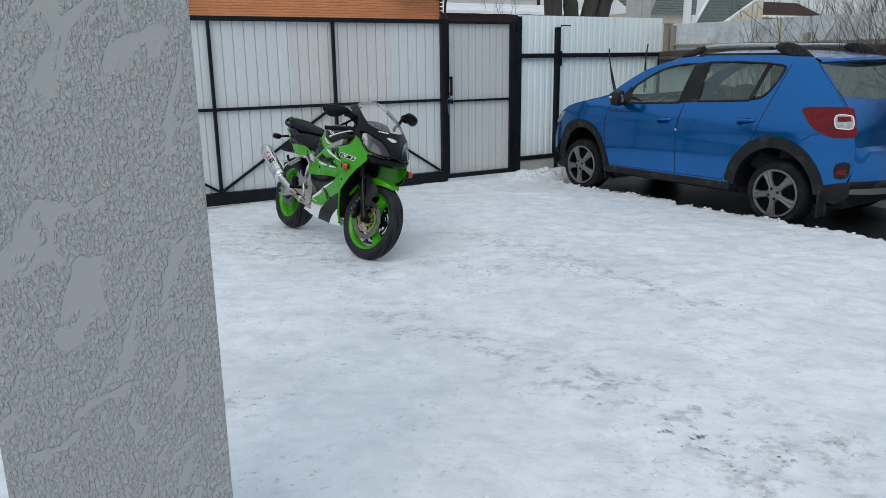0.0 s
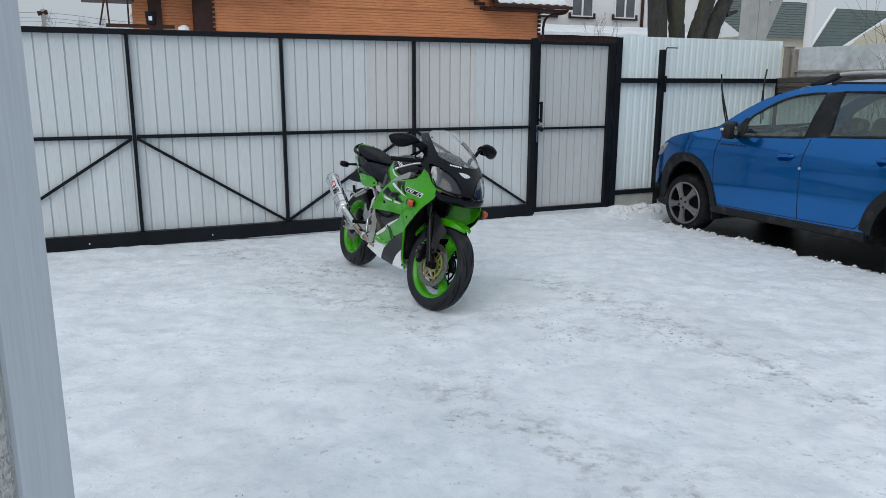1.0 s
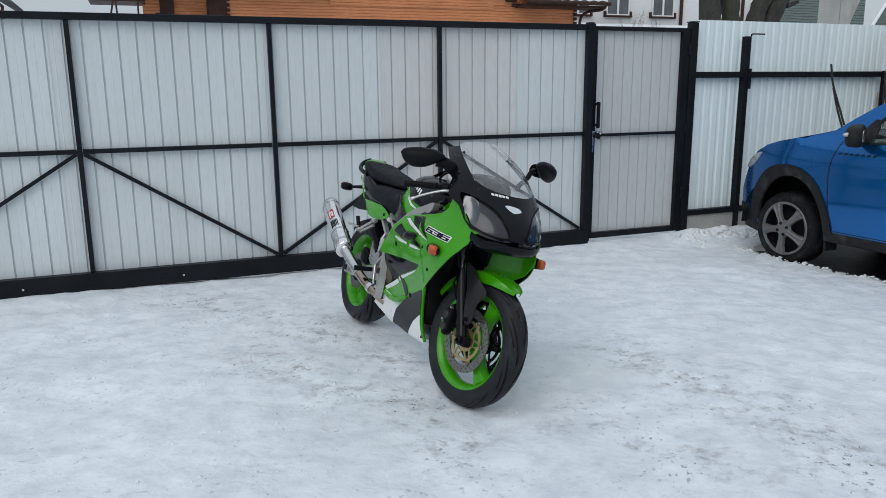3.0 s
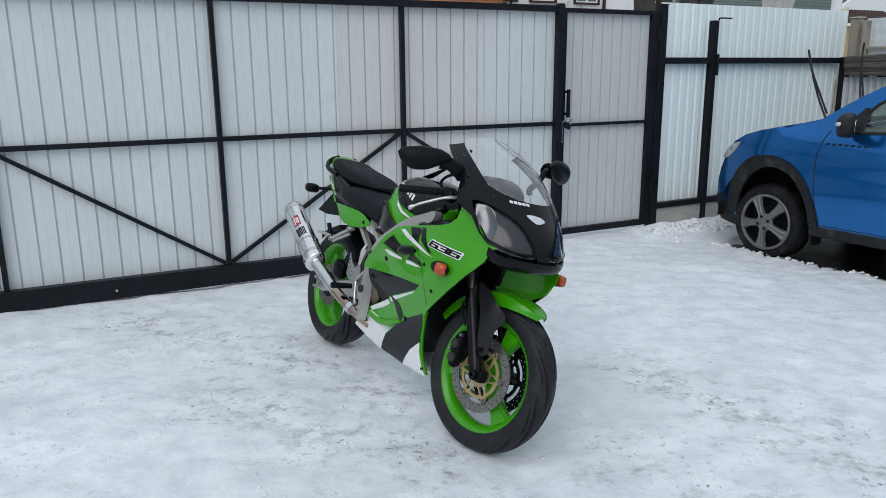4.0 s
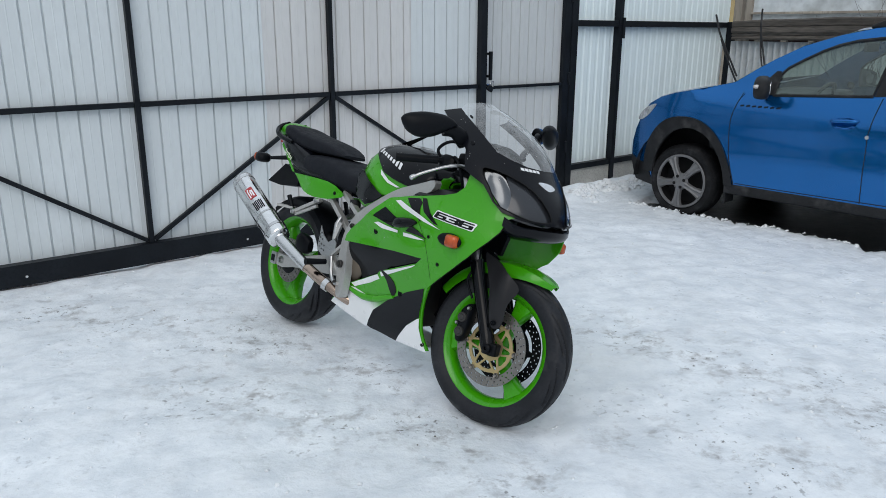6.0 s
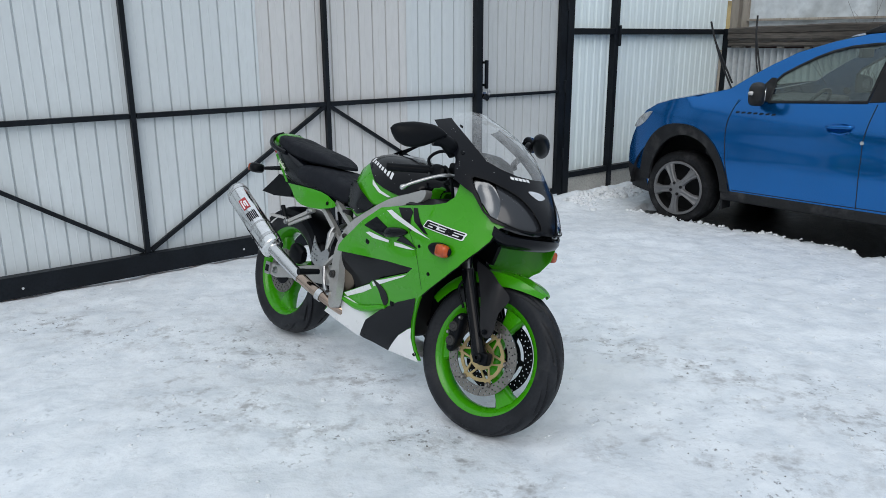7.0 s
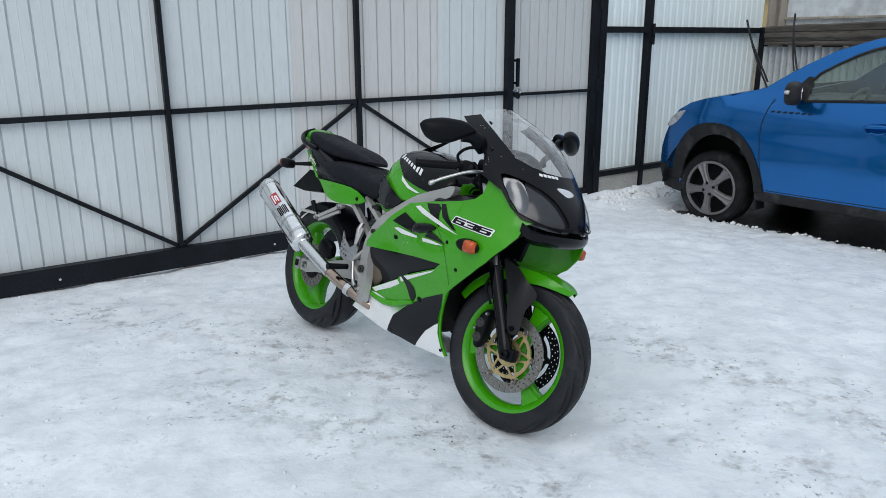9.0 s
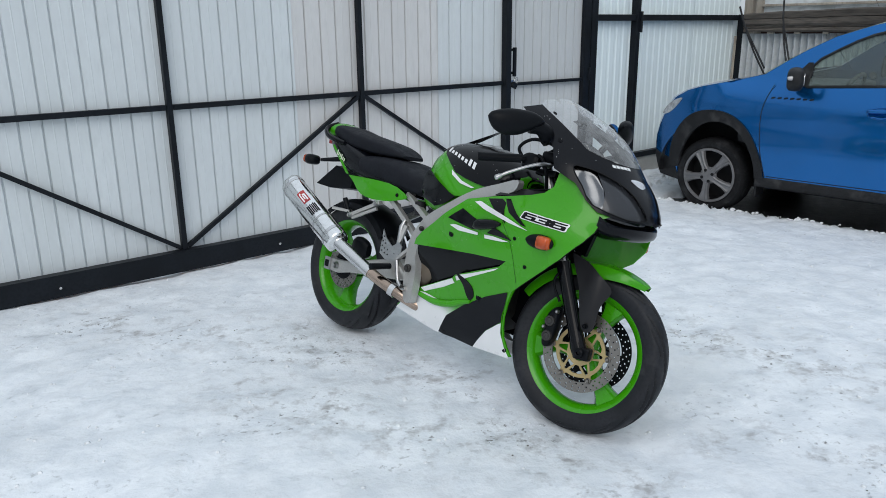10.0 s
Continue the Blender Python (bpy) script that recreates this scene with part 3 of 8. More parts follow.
part("post", boxed(2.602, 2.672, -0.100, -0.015, -0.1, 1.595, bevel=0.005), BLACK, fence)
part("lath", bar(bmesh.new(), (2.575, -0.006, 0.1), (2.605, -0.006, 1.36), 0.030, 0.010), POST_WOOD, fence, "pale wooden lath")

# what carries the fence on, out of sight beyond the gate
side_fence = thing("side_fence", GATE, "pale ribbed steel fence carrying on beyond the gate", "fence")
part("sheet", ribbed(6.0, 2.0, 0.125, 0.010, 0.026), SHEET, side_fence, at=pose(-11.75, 0.02, 0.02))
part("post", boxed(-5.76, -5.68, -0.06, 0.05, -0.1, 2.05, bevel=0.005), BLACK, side_fence)

# ---- the old fence along the car's far side ----
OLD = GATE @ pose(3.835, 0.085, 0, 0, 0, -90)          # x runs back into the yard from the corner, y towards the neighbour


def wavy(length, height, pitch, depth):
    bm = bmesh.new()
    n = int(length / pitch * 8)
    for off in (0.0, 0.0015):
        rows = [[bm.verts.new((length * i / n, off + depth * math.sin(2 * math.pi * i / 8), z)) for i in range(n + 1)] for z in (0.0, height)]
        for i in range(n):
            bm.faces.new((rows[0][i], rows[0][i + 1], rows[1][i + 1], rows[1][i]))
    return bm


old_fence = thing("old_fence", OLD, "weathered boundary fence of corrugated sheets, old posts and a timber beam", "fence")
for i in range(7):
    part("lower_sheet", wavy(0.988, 1.445, 0.076, 0.031), GALV, old_fence, "dull galvanised corrugated sheet", smooth=50, at=pose(-0.056 + 0.988 * i, 0.070 + 0.007 * (i % 2), -0.06 + 0.012 * lump(i, 4, 0.9)))
for i in range(4):
    part("upper_sheet", wavy(1.78, 0.43, 0.18, 0.004), RUSTY, old_fence, "dull weathered sheet", smooth=50, at=pose(0.12 + 1.8 * i, 0.146 + 0.006 * (i % 2), 1.56 + 0.008 * (i % 3)))
# dark strip added for the shade in the gap beneath the beam
part("nailing_rail", boxed(0.175, 7.0, 0.110, 0.135, 1.33, 1.50, bevel=0.003), BROWN, old_fence)
for k in range(5):
    part("packing_block", boxed(0.315 + 0.305 * k, 0.385 + 0.300 * k, -0.012, 0.030, 1.385, 1.414, bevel=0.004), POST_WOOD, old_fence)
part("ledge", boxed(0.16, 7.2, 0.10, 0.128, 1.675, 1.70, bevel=0.004), POST_WOOD, old_fence)
for name, z0, half, front, seed in (("timber_beam", 1.535, 0.062, -0.045, 0.0), ("lower_board", 1.435, 0.034, -0.028, 7.0)):
    secs = []
    for i in range(90):
        x = 0.04 + 7.1 * i / 89
        top = z0 + half + 0.042 * min(1.0, (x - 0.04) / 1.0) + 0.012 * lump(x, seed, 1.6) + 0.006 * lump(x, seed, 7)
        low = z0 - half + 0.010 * lump(x, seed + 5, 2.0) + 0.008 * lump(x, seed + 3, 9)
        mid = (top + low) / 2
        secs.append([Vector((x, front + dy + 0.006 * lump(x, k + seed, 3), z)) for k, (dy, z) in enumerate(((0.006, low), (-0.006, low + 0.02), (0.0, mid - 0.008), (0.010, mid - 0.002), (0.0, mid + 0.006), (-0.004, top - 0.014), (0.010, top), (0.062, top - 0.005), (0.066, low + 0.004)))])
    part(name, loft(secs, closed=True), OLD_WOOD, old_fence, "long split weathered timber", smooth=35)
for x, w, z in ((0.0, 0.10, 2.00), (0.13, 0.075, 1.97), (2.3, 0.09, 1.8), (4.4, 0.09, 1.8), (6.6, 0.09, 1.8)):
    part("old_post", boxed(x - w / 2, x + w / 2, 0.110, 0.195, -0.1, z, bevel=0.006), POST_WOOD, old_fence)
part("post_cap", boxed(-0.06, 0.06, 0.095, 0.21, 2.00, 2.015, bevel=0.003), CONCRETE, old_fence)

# ---- the pillar beside the camera's start, and an unseen wall added behind it ----
PILLAR = GATE @ pose(-4.99, -6.746, 0)
pillar = thing("pillar", PILLAR, "square porch pillar, grey textured stucco face and smooth painted flank", "pillar")
part("stucco_face", boxed(0.0, 0.425, 0.0, 0.03, -0.1, 2.9, bevel=0.006), STUCCO, pillar, "grey worm-textured stucco")
part("pillar_core", boxed(0.006, 0.43, 0.031, 0.66, -0.1, 2.9, bevel=0.006), SMOOTH, pillar, "smooth pale plaster")
tagged(single("wall_house", boxed(-16, 16, -22.3, -22.0, -0.2, 3.2), SMOOTH, GATE, "plain pale wall, unseen, added to close the yard behind", "wall", kind="structure"), kind="structure")


# ---- neighbours beyond the fence ----
def siding(length, height, pitch=0.092, depth=0.022):
    """A wall of rounded log boards laid level."""
    bm, rows, z = bmesh.new(), [], 0.0
    profile = []
    while z < height:
        profile += [(0.0, z), (-depth * 0.8, z + pitch * 0.12), (-depth, z + pitch * 0.5), (-depth * 0.8, z + pitch * 0.88)]
        z += pitch
    for y, zz in profile:
        rows.append([bm.verts.new((0, y, zz)), bm.verts.new((length, y, zz))])
    for a, b in zip(rows, rows[1:]):
        bm.faces.new((a[0], a[1], b[1], b[0]))
    return bm


def snow_roof(x0, x1, y0, y1, z0, z1, thick=0.16, seed=0):
    """A snow cover over a slope rising from the eave y0, z0 to y1, z1, with a ragged lip."""
    bm, rows = bmesh.new(), []
    for j in range(7):
        t = j / 6
        rows.append([])
        for i in range(41):
            x = x0 + (x1 - x0) * i / 40
            lip = 0.10 * lump(x, seed, 3) if j == 0 else 0
            rows[-1].append(bm.verts.new((x, y0 + (y1 - y0) * t + lip, z0 + (z1 - z0) * t + thick * (0.35 if j == 0 else 1) + 0.03 * lump(x, j, 1.2, seed))))
    low = [bm.verts.new((v.co.x, v.co.y, v.co.z - thick * 0.9)) for v in rows[0]]
    for a, b in zip([low] + rows, rows):
        for i in range(40):
            bm.faces.new((a[i], a[i + 1], b[i + 1], b[i]))
    return bm


def metal_roof(x0, x1, y0, y1, z0, z1, pitch=0.35):
    """A tiled-metal slope with stepped rows and waves."""
    bm, rows = bmesh.new(), []
    n = int((x1 - x0) / pitch * 4)
    steps = max(3, int(math.hypot(y1 - y0, z1 - z0) / 0.35))
    for j in range(steps + 1):
        t = j / steps
        for rise in (0.0, 0.03):
            rows.append([bm.verts.new((x0 + (x1 - x0) * i / n, y0 + (y1 - y0) * t, z0 + (z1 - z0) * t + rise + 0.02 * math.sin(math.pi * i / 2))) for i in range(n + 1)])
    for a, b in zip(rows, rows[1:]):
        for i in range(n):
            bm.faces.new((a[i], a[i + 1], b[i + 1], b[i]))
    return bm


def window(parent, x, z, w, h, y, mat_frame=WHITE, sill=BROWN):
    win = part("window", boxed(x, x + w, y - 0.05, y - 0.02, z, z + h), PANE, parent, "dark glazed window")
    for x0, x1, z0, z1 in ((x - 0.06, x, z - 0.06, z + h + 0.06), (x + w, x + w + 0.06, z - 0.06, z + h + 0.06), (x, x + w, z - 0.06, z), (x, x + w, z + h, z + h + 0.06), (x + w * 0.46, x + w * 0.54, z, z + h)):
        part("frame", boxed(x0, x1, y - 0.09, y - 0.015, z0, z1), mat_frame, win)
    if sill:
        part("sill", boxed(x - 0.2, x + w + 0.2, y - 0.14, y, z - 0.16, z - 0.065), sill, win)
        for xx in (x - 0.2, x + w + 0.1):
            part("sill_end", boxed(xx, xx + 0.1, y - 0.12, y, z - 0.065, z + 0.14), sill, win)
    return win


def slab(profile, y0, y1):
    """A solid of the given x-z outline between two depths."""
    return loft([[Vector((x, y, z)) for x, z in profile] for y in (y0, y1)], closed=True)


OCHRE = material("ochre_boards", (0.36, 0.27, 0.12), 0.8, vary=0.15, scale=1.2, grain=0.2, grain_scale=10)
ROOF_DARK = material("dark_grey_roof", (0.05, 0.05, 0.055), 0.7, spec=0.15, vary=0.2, scale=1.5)
log_house = thing("log_house", GATE @ pose(0, 18, 0), "orange log-sided house with brown trim and snowy roofs", "house")
part("front_wall", siding(11.82, 4.40), SIDING, log_house, "orange round-log boards", at=pose(-1.2, 0, 0))
part("gable_wall", siding(5.6, 4.0), SIDING, log_house, "orange round-log boards", at=pose(1.9, -0.04, 3.9))
part("gable_corner", slab([(7.3, 4.05), (8.55, 4.05), (8.55, 4.16), (7.3, 4.93)], -0.055, -0.005), SIDING, log_house, "orange round-log boards")
part("gable_corner", slab([(1.25, 4.2), (2.0, 4.2), (2.0, 5.23), (1.25, 4.78)], -0.055, -0.005), SIDING, log_house, "orange round-log boards")
part("porch_wall", siding(2.4, 4.8), SIDING, log_house, "orange round-log boards", at=pose(-3.52, 0.7, 0))
part("end_wall", boxed(10.60, 10.63, 0.0, 8, 0, 4.2), SIDING, log_house)
part("corner_board", boxed(-1.72, -1.2, -0.05, 0.75, 0, 4.6), BROWN, log_house)
for k in range(28):
    z = 0.15 * k + 0.03
    part("log_end", boxed(10.58, 10.68, -0.10, 0.10, z, z + 0.10, bevel=0.01), BROWN, log_house)
    if z > 2.6:
        part("log_end", boxed(-1.22, -1.12, -0.08, 0.0, z, z + 0.09, bevel=0.01), BROWN, log_house)
part("eave_roof", metal_roof(8.35, 11.45, -0.85, 3.2, 4.16, 6.3), BROWN, log_house, "brown metal roof edge")
part("roof_snow", snow_roof(8.55, 11.40, -0.78, 3.2, 4.20, 6.35, 0.13, 3), FRESH, log_house, "white snow cover", smooth=60)
part("gutter", tubed([(8.3, -0.92, 4.12), (11.5, -0.92, 4.12)], 0.065, 10), BROWN, log_house, smooth=50)
part("soffit", boxed(8.3, 11.35, -0.80, 0.0, 3.98, 4.06), BROWN, log_house)
part("downpipe", tubed(bend([(11.35, -0.9, 4.08), (11.3, -0.7, 3.95), (10.85, -0.12, 3.75), (10.8, -0.1, 2.5), (10.8, -0.1, 0)]), 0.05, 8), BROWN, log_house, smooth=50)
for k in range(5):
    part("log_end", boxed(8.15 - 0.24 * k, 8.55 - 0.24 * k, -0.16, 0.0, 4.02 + 0.15 * k, 4.12 + 0.15 * k, bevel=0.01), BROWN, log_house)
part("barge_board", bar(bmesh.new(), (8.6, -0.75, 4.12), (5.2, -0.75, 6.2), 0.20, 0.06), BROWN, log_house)
part("barge_board", bar(bmesh.new(), (1.2, -0.75, 4.75), (3.6, -0.75, 6.2), 0.18, 0.06), BROWN, log_house)
part("eave_roof", metal_roof(-3.3, 1.5, -0.85, 3.2, 4.60, 6.6), BROWN, log_house, "brown metal roof edge")
part("roof_snow", snow_roof(-3.0, 1.4, -0.60, 3.2, 4.78, 6.75, 0.13, 8), FRESH, log_house, "white snow cover", smooth=60)
part("gutter", tubed([(-3.3, -0.92, 4.55), (1.5, -0.92, 4.55)], 0.065, 10), BROWN, log_house, smooth=50)
part("soffit", boxed(-3.3, 1.5, -0.85, 0.0, 4.40, 4.48), BROWN, log_house)
for k in range(3):
    part("log_end", boxed(1.3 + 0.22 * k, 1.75 + 0.22 * k, -0.16, 0.0, 4.2 + 0.15 * k, 4.3 + 0.15 * k, bevel=0.01), BROWN, log_house)
window(log_house, 4.66, 4.62, 0.8, 1.1, -0.05, WHITE, None)
part("window_sill", boxed(4.51, 5.61, -0.2, -0.07, 4.44, 4.55), WHITE, log_house)
part("porch_roof", slab([(-4.93, 3.84), (-3.45, 3.84), (-3.45, 5.0), (-4.45, 5.0)], -0.1, 1.2), BROWN, log_house, "dark brown boarded eave")
part("dark_door", boxed(-3.05, -2.65, 0.56, 0.66, 2.2, 4.9), BROWN, log_house)
for a, b in (((-4.46, -0.15, 3.1), (-4.23, -0.15, 4.09)), ((-4.20, -0.15, 3.1), (-4.23, -0.15, 4.09)), ((-4.23, -0.15, 4.09), (-3.64, -0.15, 4.22)), ((-3.66, -0.15, 3.1), (-3.64, -0.15, 4.22))):
    part("porch_bar", bar(bmesh.new(), a, b, 0.05, 0.05), BROWN, log_house)
part("railing", boxed(-4.3, -2.4, -0.7, -0.6, 3.02, 3.12), BROWN, log_house)
bucket = thing("bucket", GATE @ pose(-3.05, 17.35, 3.13), "dark bucket with a white label on the neighbour's railing", "bucket")
part("pail", lathe(bmesh.new(), [(0.0, 0), (0.14, 0), (0.17, 0.36), (0.155, 0.36), (0.13, 0.02), (0, 0.02)], 20, m=Matrix.Rotation(radians(90), 4, "X")), BLACK, bucket, smooth=50)
part("paper_label", boxed(-0.08, 0.02, -0.178, -0.172, 0.10, 0.22), WHITE, bucket)
ball = bmesh.new()
bmesh.ops.create_icosphere(ball, subdivisions=3, radius=0.17)
for v in ball.verts:
    v.co *= 1 + 0.08 * lump(v.co.x * 3, v.co.y * 3, 2)
    v.co.z *= 0.8
single("snow_lump", ball, FRESH, GATE @ pose(-2.15, 17.3, 3.0), "rounded lump of snow on the neighbour's railing", "snow", smooth=60)

white_house = thing("white_house", GATE @ pose(0, 29, 0), "white rendered house with brown-silled windows", "house")
part("wall", boxed(13.0, 29.5, 0.0, 8, 0, 10), WHITE_WALL, white_house, "plain white render")
for x in (16.75, 19.16, 22.0):
    window(white_house, x, 4.98, 1.28, 1.35, 0.0)
part("downpipe", tubed([(28.0, -0.08, 3.2), (28.0, -0.08, 10)], 0.09, 8), BROWN, white_house, smooth=50)
part("downpipe", tubed([(23.82, -0.08, 3.2), (23.82, -0.08, 10)], 0.09, 8), BROWN, white_house, smooth=50)
part("roof_eave", boxed(12.5, 30.5, -0.7, 8.5, 10.0, 10.3), BROWN, white_house)
shed = thing("shed", GATE @ pose(0, 24.5, 0), "low shed with a snow-covered roof before the white house", "shed")
part("shed_wall", boxed(14.5, 23.4, 0.2, 2.6, 0, 3.75), BROWN, shed)
part("roof_snow", snow_roof(14.3, 23.6, -0.2, 3.2, 3.72, 4.22, 0.16, 5), FRESH, shed, "white snow cover", smooth=60)

green_house = thing("green_house", GATE @ pose(0, 26, 0), "house with green tiled-metal roofs and white barge boards", "house")
part("roof", loft([[Vector((28.6 + (5.3 + 4.9 * k / 14) * i / 20, 4.2 * k / 14, 3.95 + 2.5 * k / 14 + (0.03 if h else 0.0) + 0.015 * math.sin(i * 1.6))) for i in range(21)] for k in range(15) for h in (0, 1)]), GREEN_ROOF, green_house, "green metal tiles", smooth=40)
part("lower_wall", boxed(29.0, 34.0, 0.4, 7, 0, 4.0), CREAM, green_house)
part("side_roof", loft([[Vector((33.9 + 3.94 * k / 12 + (2.5 + 3.32 * k / 12) * i / 10, 2.0 * k / 12, 3.4 + 2.54 * k / 12 + (0.03 if h else 0.0))) for i in range(11)] for k in range(13) for h in (0, 1)]), GREEN_ROOF, green_house, "green metal tiles")
part("barge_board", bar(bmesh.new(), (36.37, -0.1, 3.45), (43.7, 1.9, 6.0), 0.20, 0.12), WHITE, green_house)
part("barge_board", bar(bmesh.new(), (33.84, -0.05, 3.5), (37.84, 1.9, 5.97), 0.14, 0.10), WHITE, green_house)
part("gable_wall", slab([(36.6, 2.0), (40.5, 2.0), (40.5, 5.0), (36.6, 3.5)], 0.15, 0.4), CREAM, green_house, "cream boards")
part("annex_wall", boxed(40.5, 47.0, 0.6, 0.9, 2.0, 3.98), OCHRE, green_house, "ochre boards")
part("annex_eave", boxed(40.4, 47.2, 0.3, 0.55, 3.92, 4.06), WHITE, green_house)
part("low_roof", metal_roof(40.6, 47.6, 0.4, 2.6, 4.08, 5.1), BROWN, green_house)

far_house = thing("brick_house", GATE @ pose(0, 40, 0), "far orange brick house with pale quoins and a dark roof", "house")
part("wall", boxed(-22, -10.45, 0, 8, 0, 5.6), BRICK_RED, far_house)
bm = loft([[(-22, 0.0, 5.6), (-10.45, 0.0, 5.6)], [(-16.5, 0.0, 11.4), (-16.4, 0.0, 11.4)]])
part("gable", bm, BRICK_RED, far_house)
for k in range(6):
    part("quoin", boxed(-11.5, -10.40, -0.06, 0.1, 4.3 + 0.26 * k, 4.3 + 0.26 * k + (0.19 if k % 2 else 0.22), bevel=0.02), WHITE_WALL, far_house)
part("roof", slab([(-10.05, 6.12), (-10.2, 5.87), (-16.5, 11.9), (-16.5, 12.2)], -0.9, 8.5), ROOF_DARK, far_house, "dark grey roof")
part("soffit_box", slab([(-10.45, 5.45), (-9.95, 5.6), (-10.45, 6.1)], -0.85, 0.05), ROOF_DARK, far_house)
part("downpipe", tubed(bend([(-9.95, -0.5, 5.55), (-10.1, -0.4, 5.0), (-10.85, -0.1, 4.7), (-10.9, -0.1, 3.0)]), 0.07, 8), BROWN, far_house, smooth=50)


# ---- trees, poles, brush and distance ----
def tapered(bm, points, r0, r1, sides=10, rough=0.12, seed=0.0):
    pts = bend(points, 5)
    n = len(pts) - 1
    tube(bm, pts, [(r0 + (r1 - r0) * i / n) * (1 + rough * lump(i * 0.6, seed, 1.3, seed)) for i in range(n + 1)], sides)


def branching(bm, start, way, length, radius, depth, rng):
    """A limb that forks into ever thinner ones."""
    pts, d = [Vector(start)], Vector(way).normalized()
    for _ in range(3):
        d = (d + Vector((rng.uniform(-1, 1), rng.uniform(-1, 1), rng.uniform(-0.3, 0.7))) * 0.22).normalized()
        pts.append(pts[-1] + d * length / 3)
    tube(bm, pts, [radius, radius * 0.85, radius * 0.72, radius * 0.55], 6 if radius > 0.03 else 4, caps=False)
    if depth:
        for p in (pts[1], pts[2], pts[3], pts[3]):
            side = (d + Vector((rng.uniform(-1, 1), rng.uniform(-1, 1), rng.uniform(-0.2, 0.9))) * 0.9).normalized()
            branching(bm, p, side, length * rng.uniform(0.55, 0.8), radius * 0.5, depth - 1, rng)


rng = random.Random(5)
tree = thing("tree", GATE @ pose(9.2, 9.0, 0), "old bare tree with several thick mossy trunks", "tree")
stems = [
    ([(-0.15, 0, -0.2), (-0.18, 0, 1.5), (-0.25, 0, 2.8), (-0.37, 0, 4.0), (-0.6, 0, 6.5)], 0.27, 0.23),
    ([(0.55, 0.1, -0.2), (0.52, 0.1, 1.5), (0.47, 0.1, 2.8), (0.30, 0.1, 3.4), (0.04, 0.1, 4.1), (-0.5, 0.1, 6.5)], 0.27, 0.12),
    ([(0.48, 0.12, 2.6), (0.50, 0.15, 3.2), (0.59, 0.2, 4.0), (0.9, 0.2, 6.4)], 0.20, 0.15),
    ([(0.45, 0, -0.2), (0.7, 0, 1.5), (1.07, 0, 2.84), (1.30, 0, 3.5), (1.515, 0, 4.1), (2.2, 0, 6.0)], 0.24, 0.17),
    ([(0.80, -0.1, 0.0), (1.10, -0.1, 1.6), (1.485, -0.1, 2.85), (1.80, -0.1, 3.5), (2.05, -0.1, 4.1), (2.8, -0.1, 6.2)], 0.22, 0.18),
]
for i, (pts, r0, r1) in enumerate(stems):
    bm = bmesh.new()
    tapered(bm, pts, r0, r1, 14, 0.14, i * 3.1)
    part("trunk", bm, BARK, tree, "dark mossy trunk", smooth=60)
bm = bmesh.new()
for pts, r0, r1 in stems:
    for _ in range(3):
        branching(bm, pts[-1], (rng.uniform(-0.8, 0.8), rng.uniform(-0.6, 0.6), 1), 2.2, r1 * 0.7, 3, rng)
part("crown", bm, TWIG, tree, "bare branches")
part("branch_stub", tubed([(1.82, -0.25, 3.28), (2.12, -0.3, 3.38)], [0.07, 0.04], 7), BARK, tree)

pole = thing("utility_pole", GATE @ pose(6.15, 3.0, 0), "paired pale concrete utility poles with a leaning strut", "pole")
for x in (-0.03, 0.21):
    part("pole_shaft", boxed(x - 0.118, x + 0.118, -0.1, 0.1, -0.1, 9.0, bevel=0.02), CONCRETE, pole)
part("strut", bar(bmesh.new(), (0.42, 0.2, 2.2), (3.77, 0.2, 9.0), 0.13, 0.13), CONCRETE, pole)
lamp_pole = single("mast", tubed([(7.6, 3.0, -0.1), (7.62, 3.0, 8.0)], [0.085, 0.07], 12), WHITE_WALL, GATE, "slim white steel mast behind the fence", "pole", smooth=50)
far_pole = thing("far_pole", GATE @ pose(-7.6, 46, 0), "distant pale utility pole carrying wires", "pole")
part("pole_shaft", tubed([(0, 0, 0), (0, 0, 5.6)], 0.12, 8), CONCRETE, far_pole)
part("insulator", tubed([(-0.3, 0, 5.35), (0.25, 0, 5.45)], 0.14, 6), BROWN, far_pole)
for k, (z0, z1) in enumerate(((5.3, 4.2), (5.0, 3.9), (4.8, 3.8))):
    part("wire", tubed(bend([(-14, -6, z0 + 0.5), (-7, -3, z0 - 0.3), (0, 0, z0 + 0.1), (4, -4, z0 - 0.5), (9, -8, z1)]), 0.011, 4), BLACK, far_pole)


def bush(name, m, count, height, width, label, seed):
    bm, r = bmesh.new(), random.Random(seed)
    for _ in range(count):
        x, y = r.uniform(-width, width), r.uniform(-0.5, 0.5)
        branching(bm, (x, y, 0), (r.uniform(-0.35, 0.35), r.uniform(-0.3, 0.3), 1), height * r.uniform(0.35, 0.6), r.uniform(0.004, 0.010), 2, r)
    return single(name, bm, TWIG, m, label, "bush")


for k, (x, y, w, h, c) in enumerate(((4.9, -2.4, 0.8, 2.6, 40), (5.0, -3.6, 0.8, 2.8, 60), (6.2, -4.8, 1.0, 2.6, 40), (8.0, 0.6, 0.8, 2.2, 8))):
    bush("bush", GATE @ pose(x, y, 0, 0, 0, 80), c, h, w, "leafless brown brush behind the old fence", 20 + k)
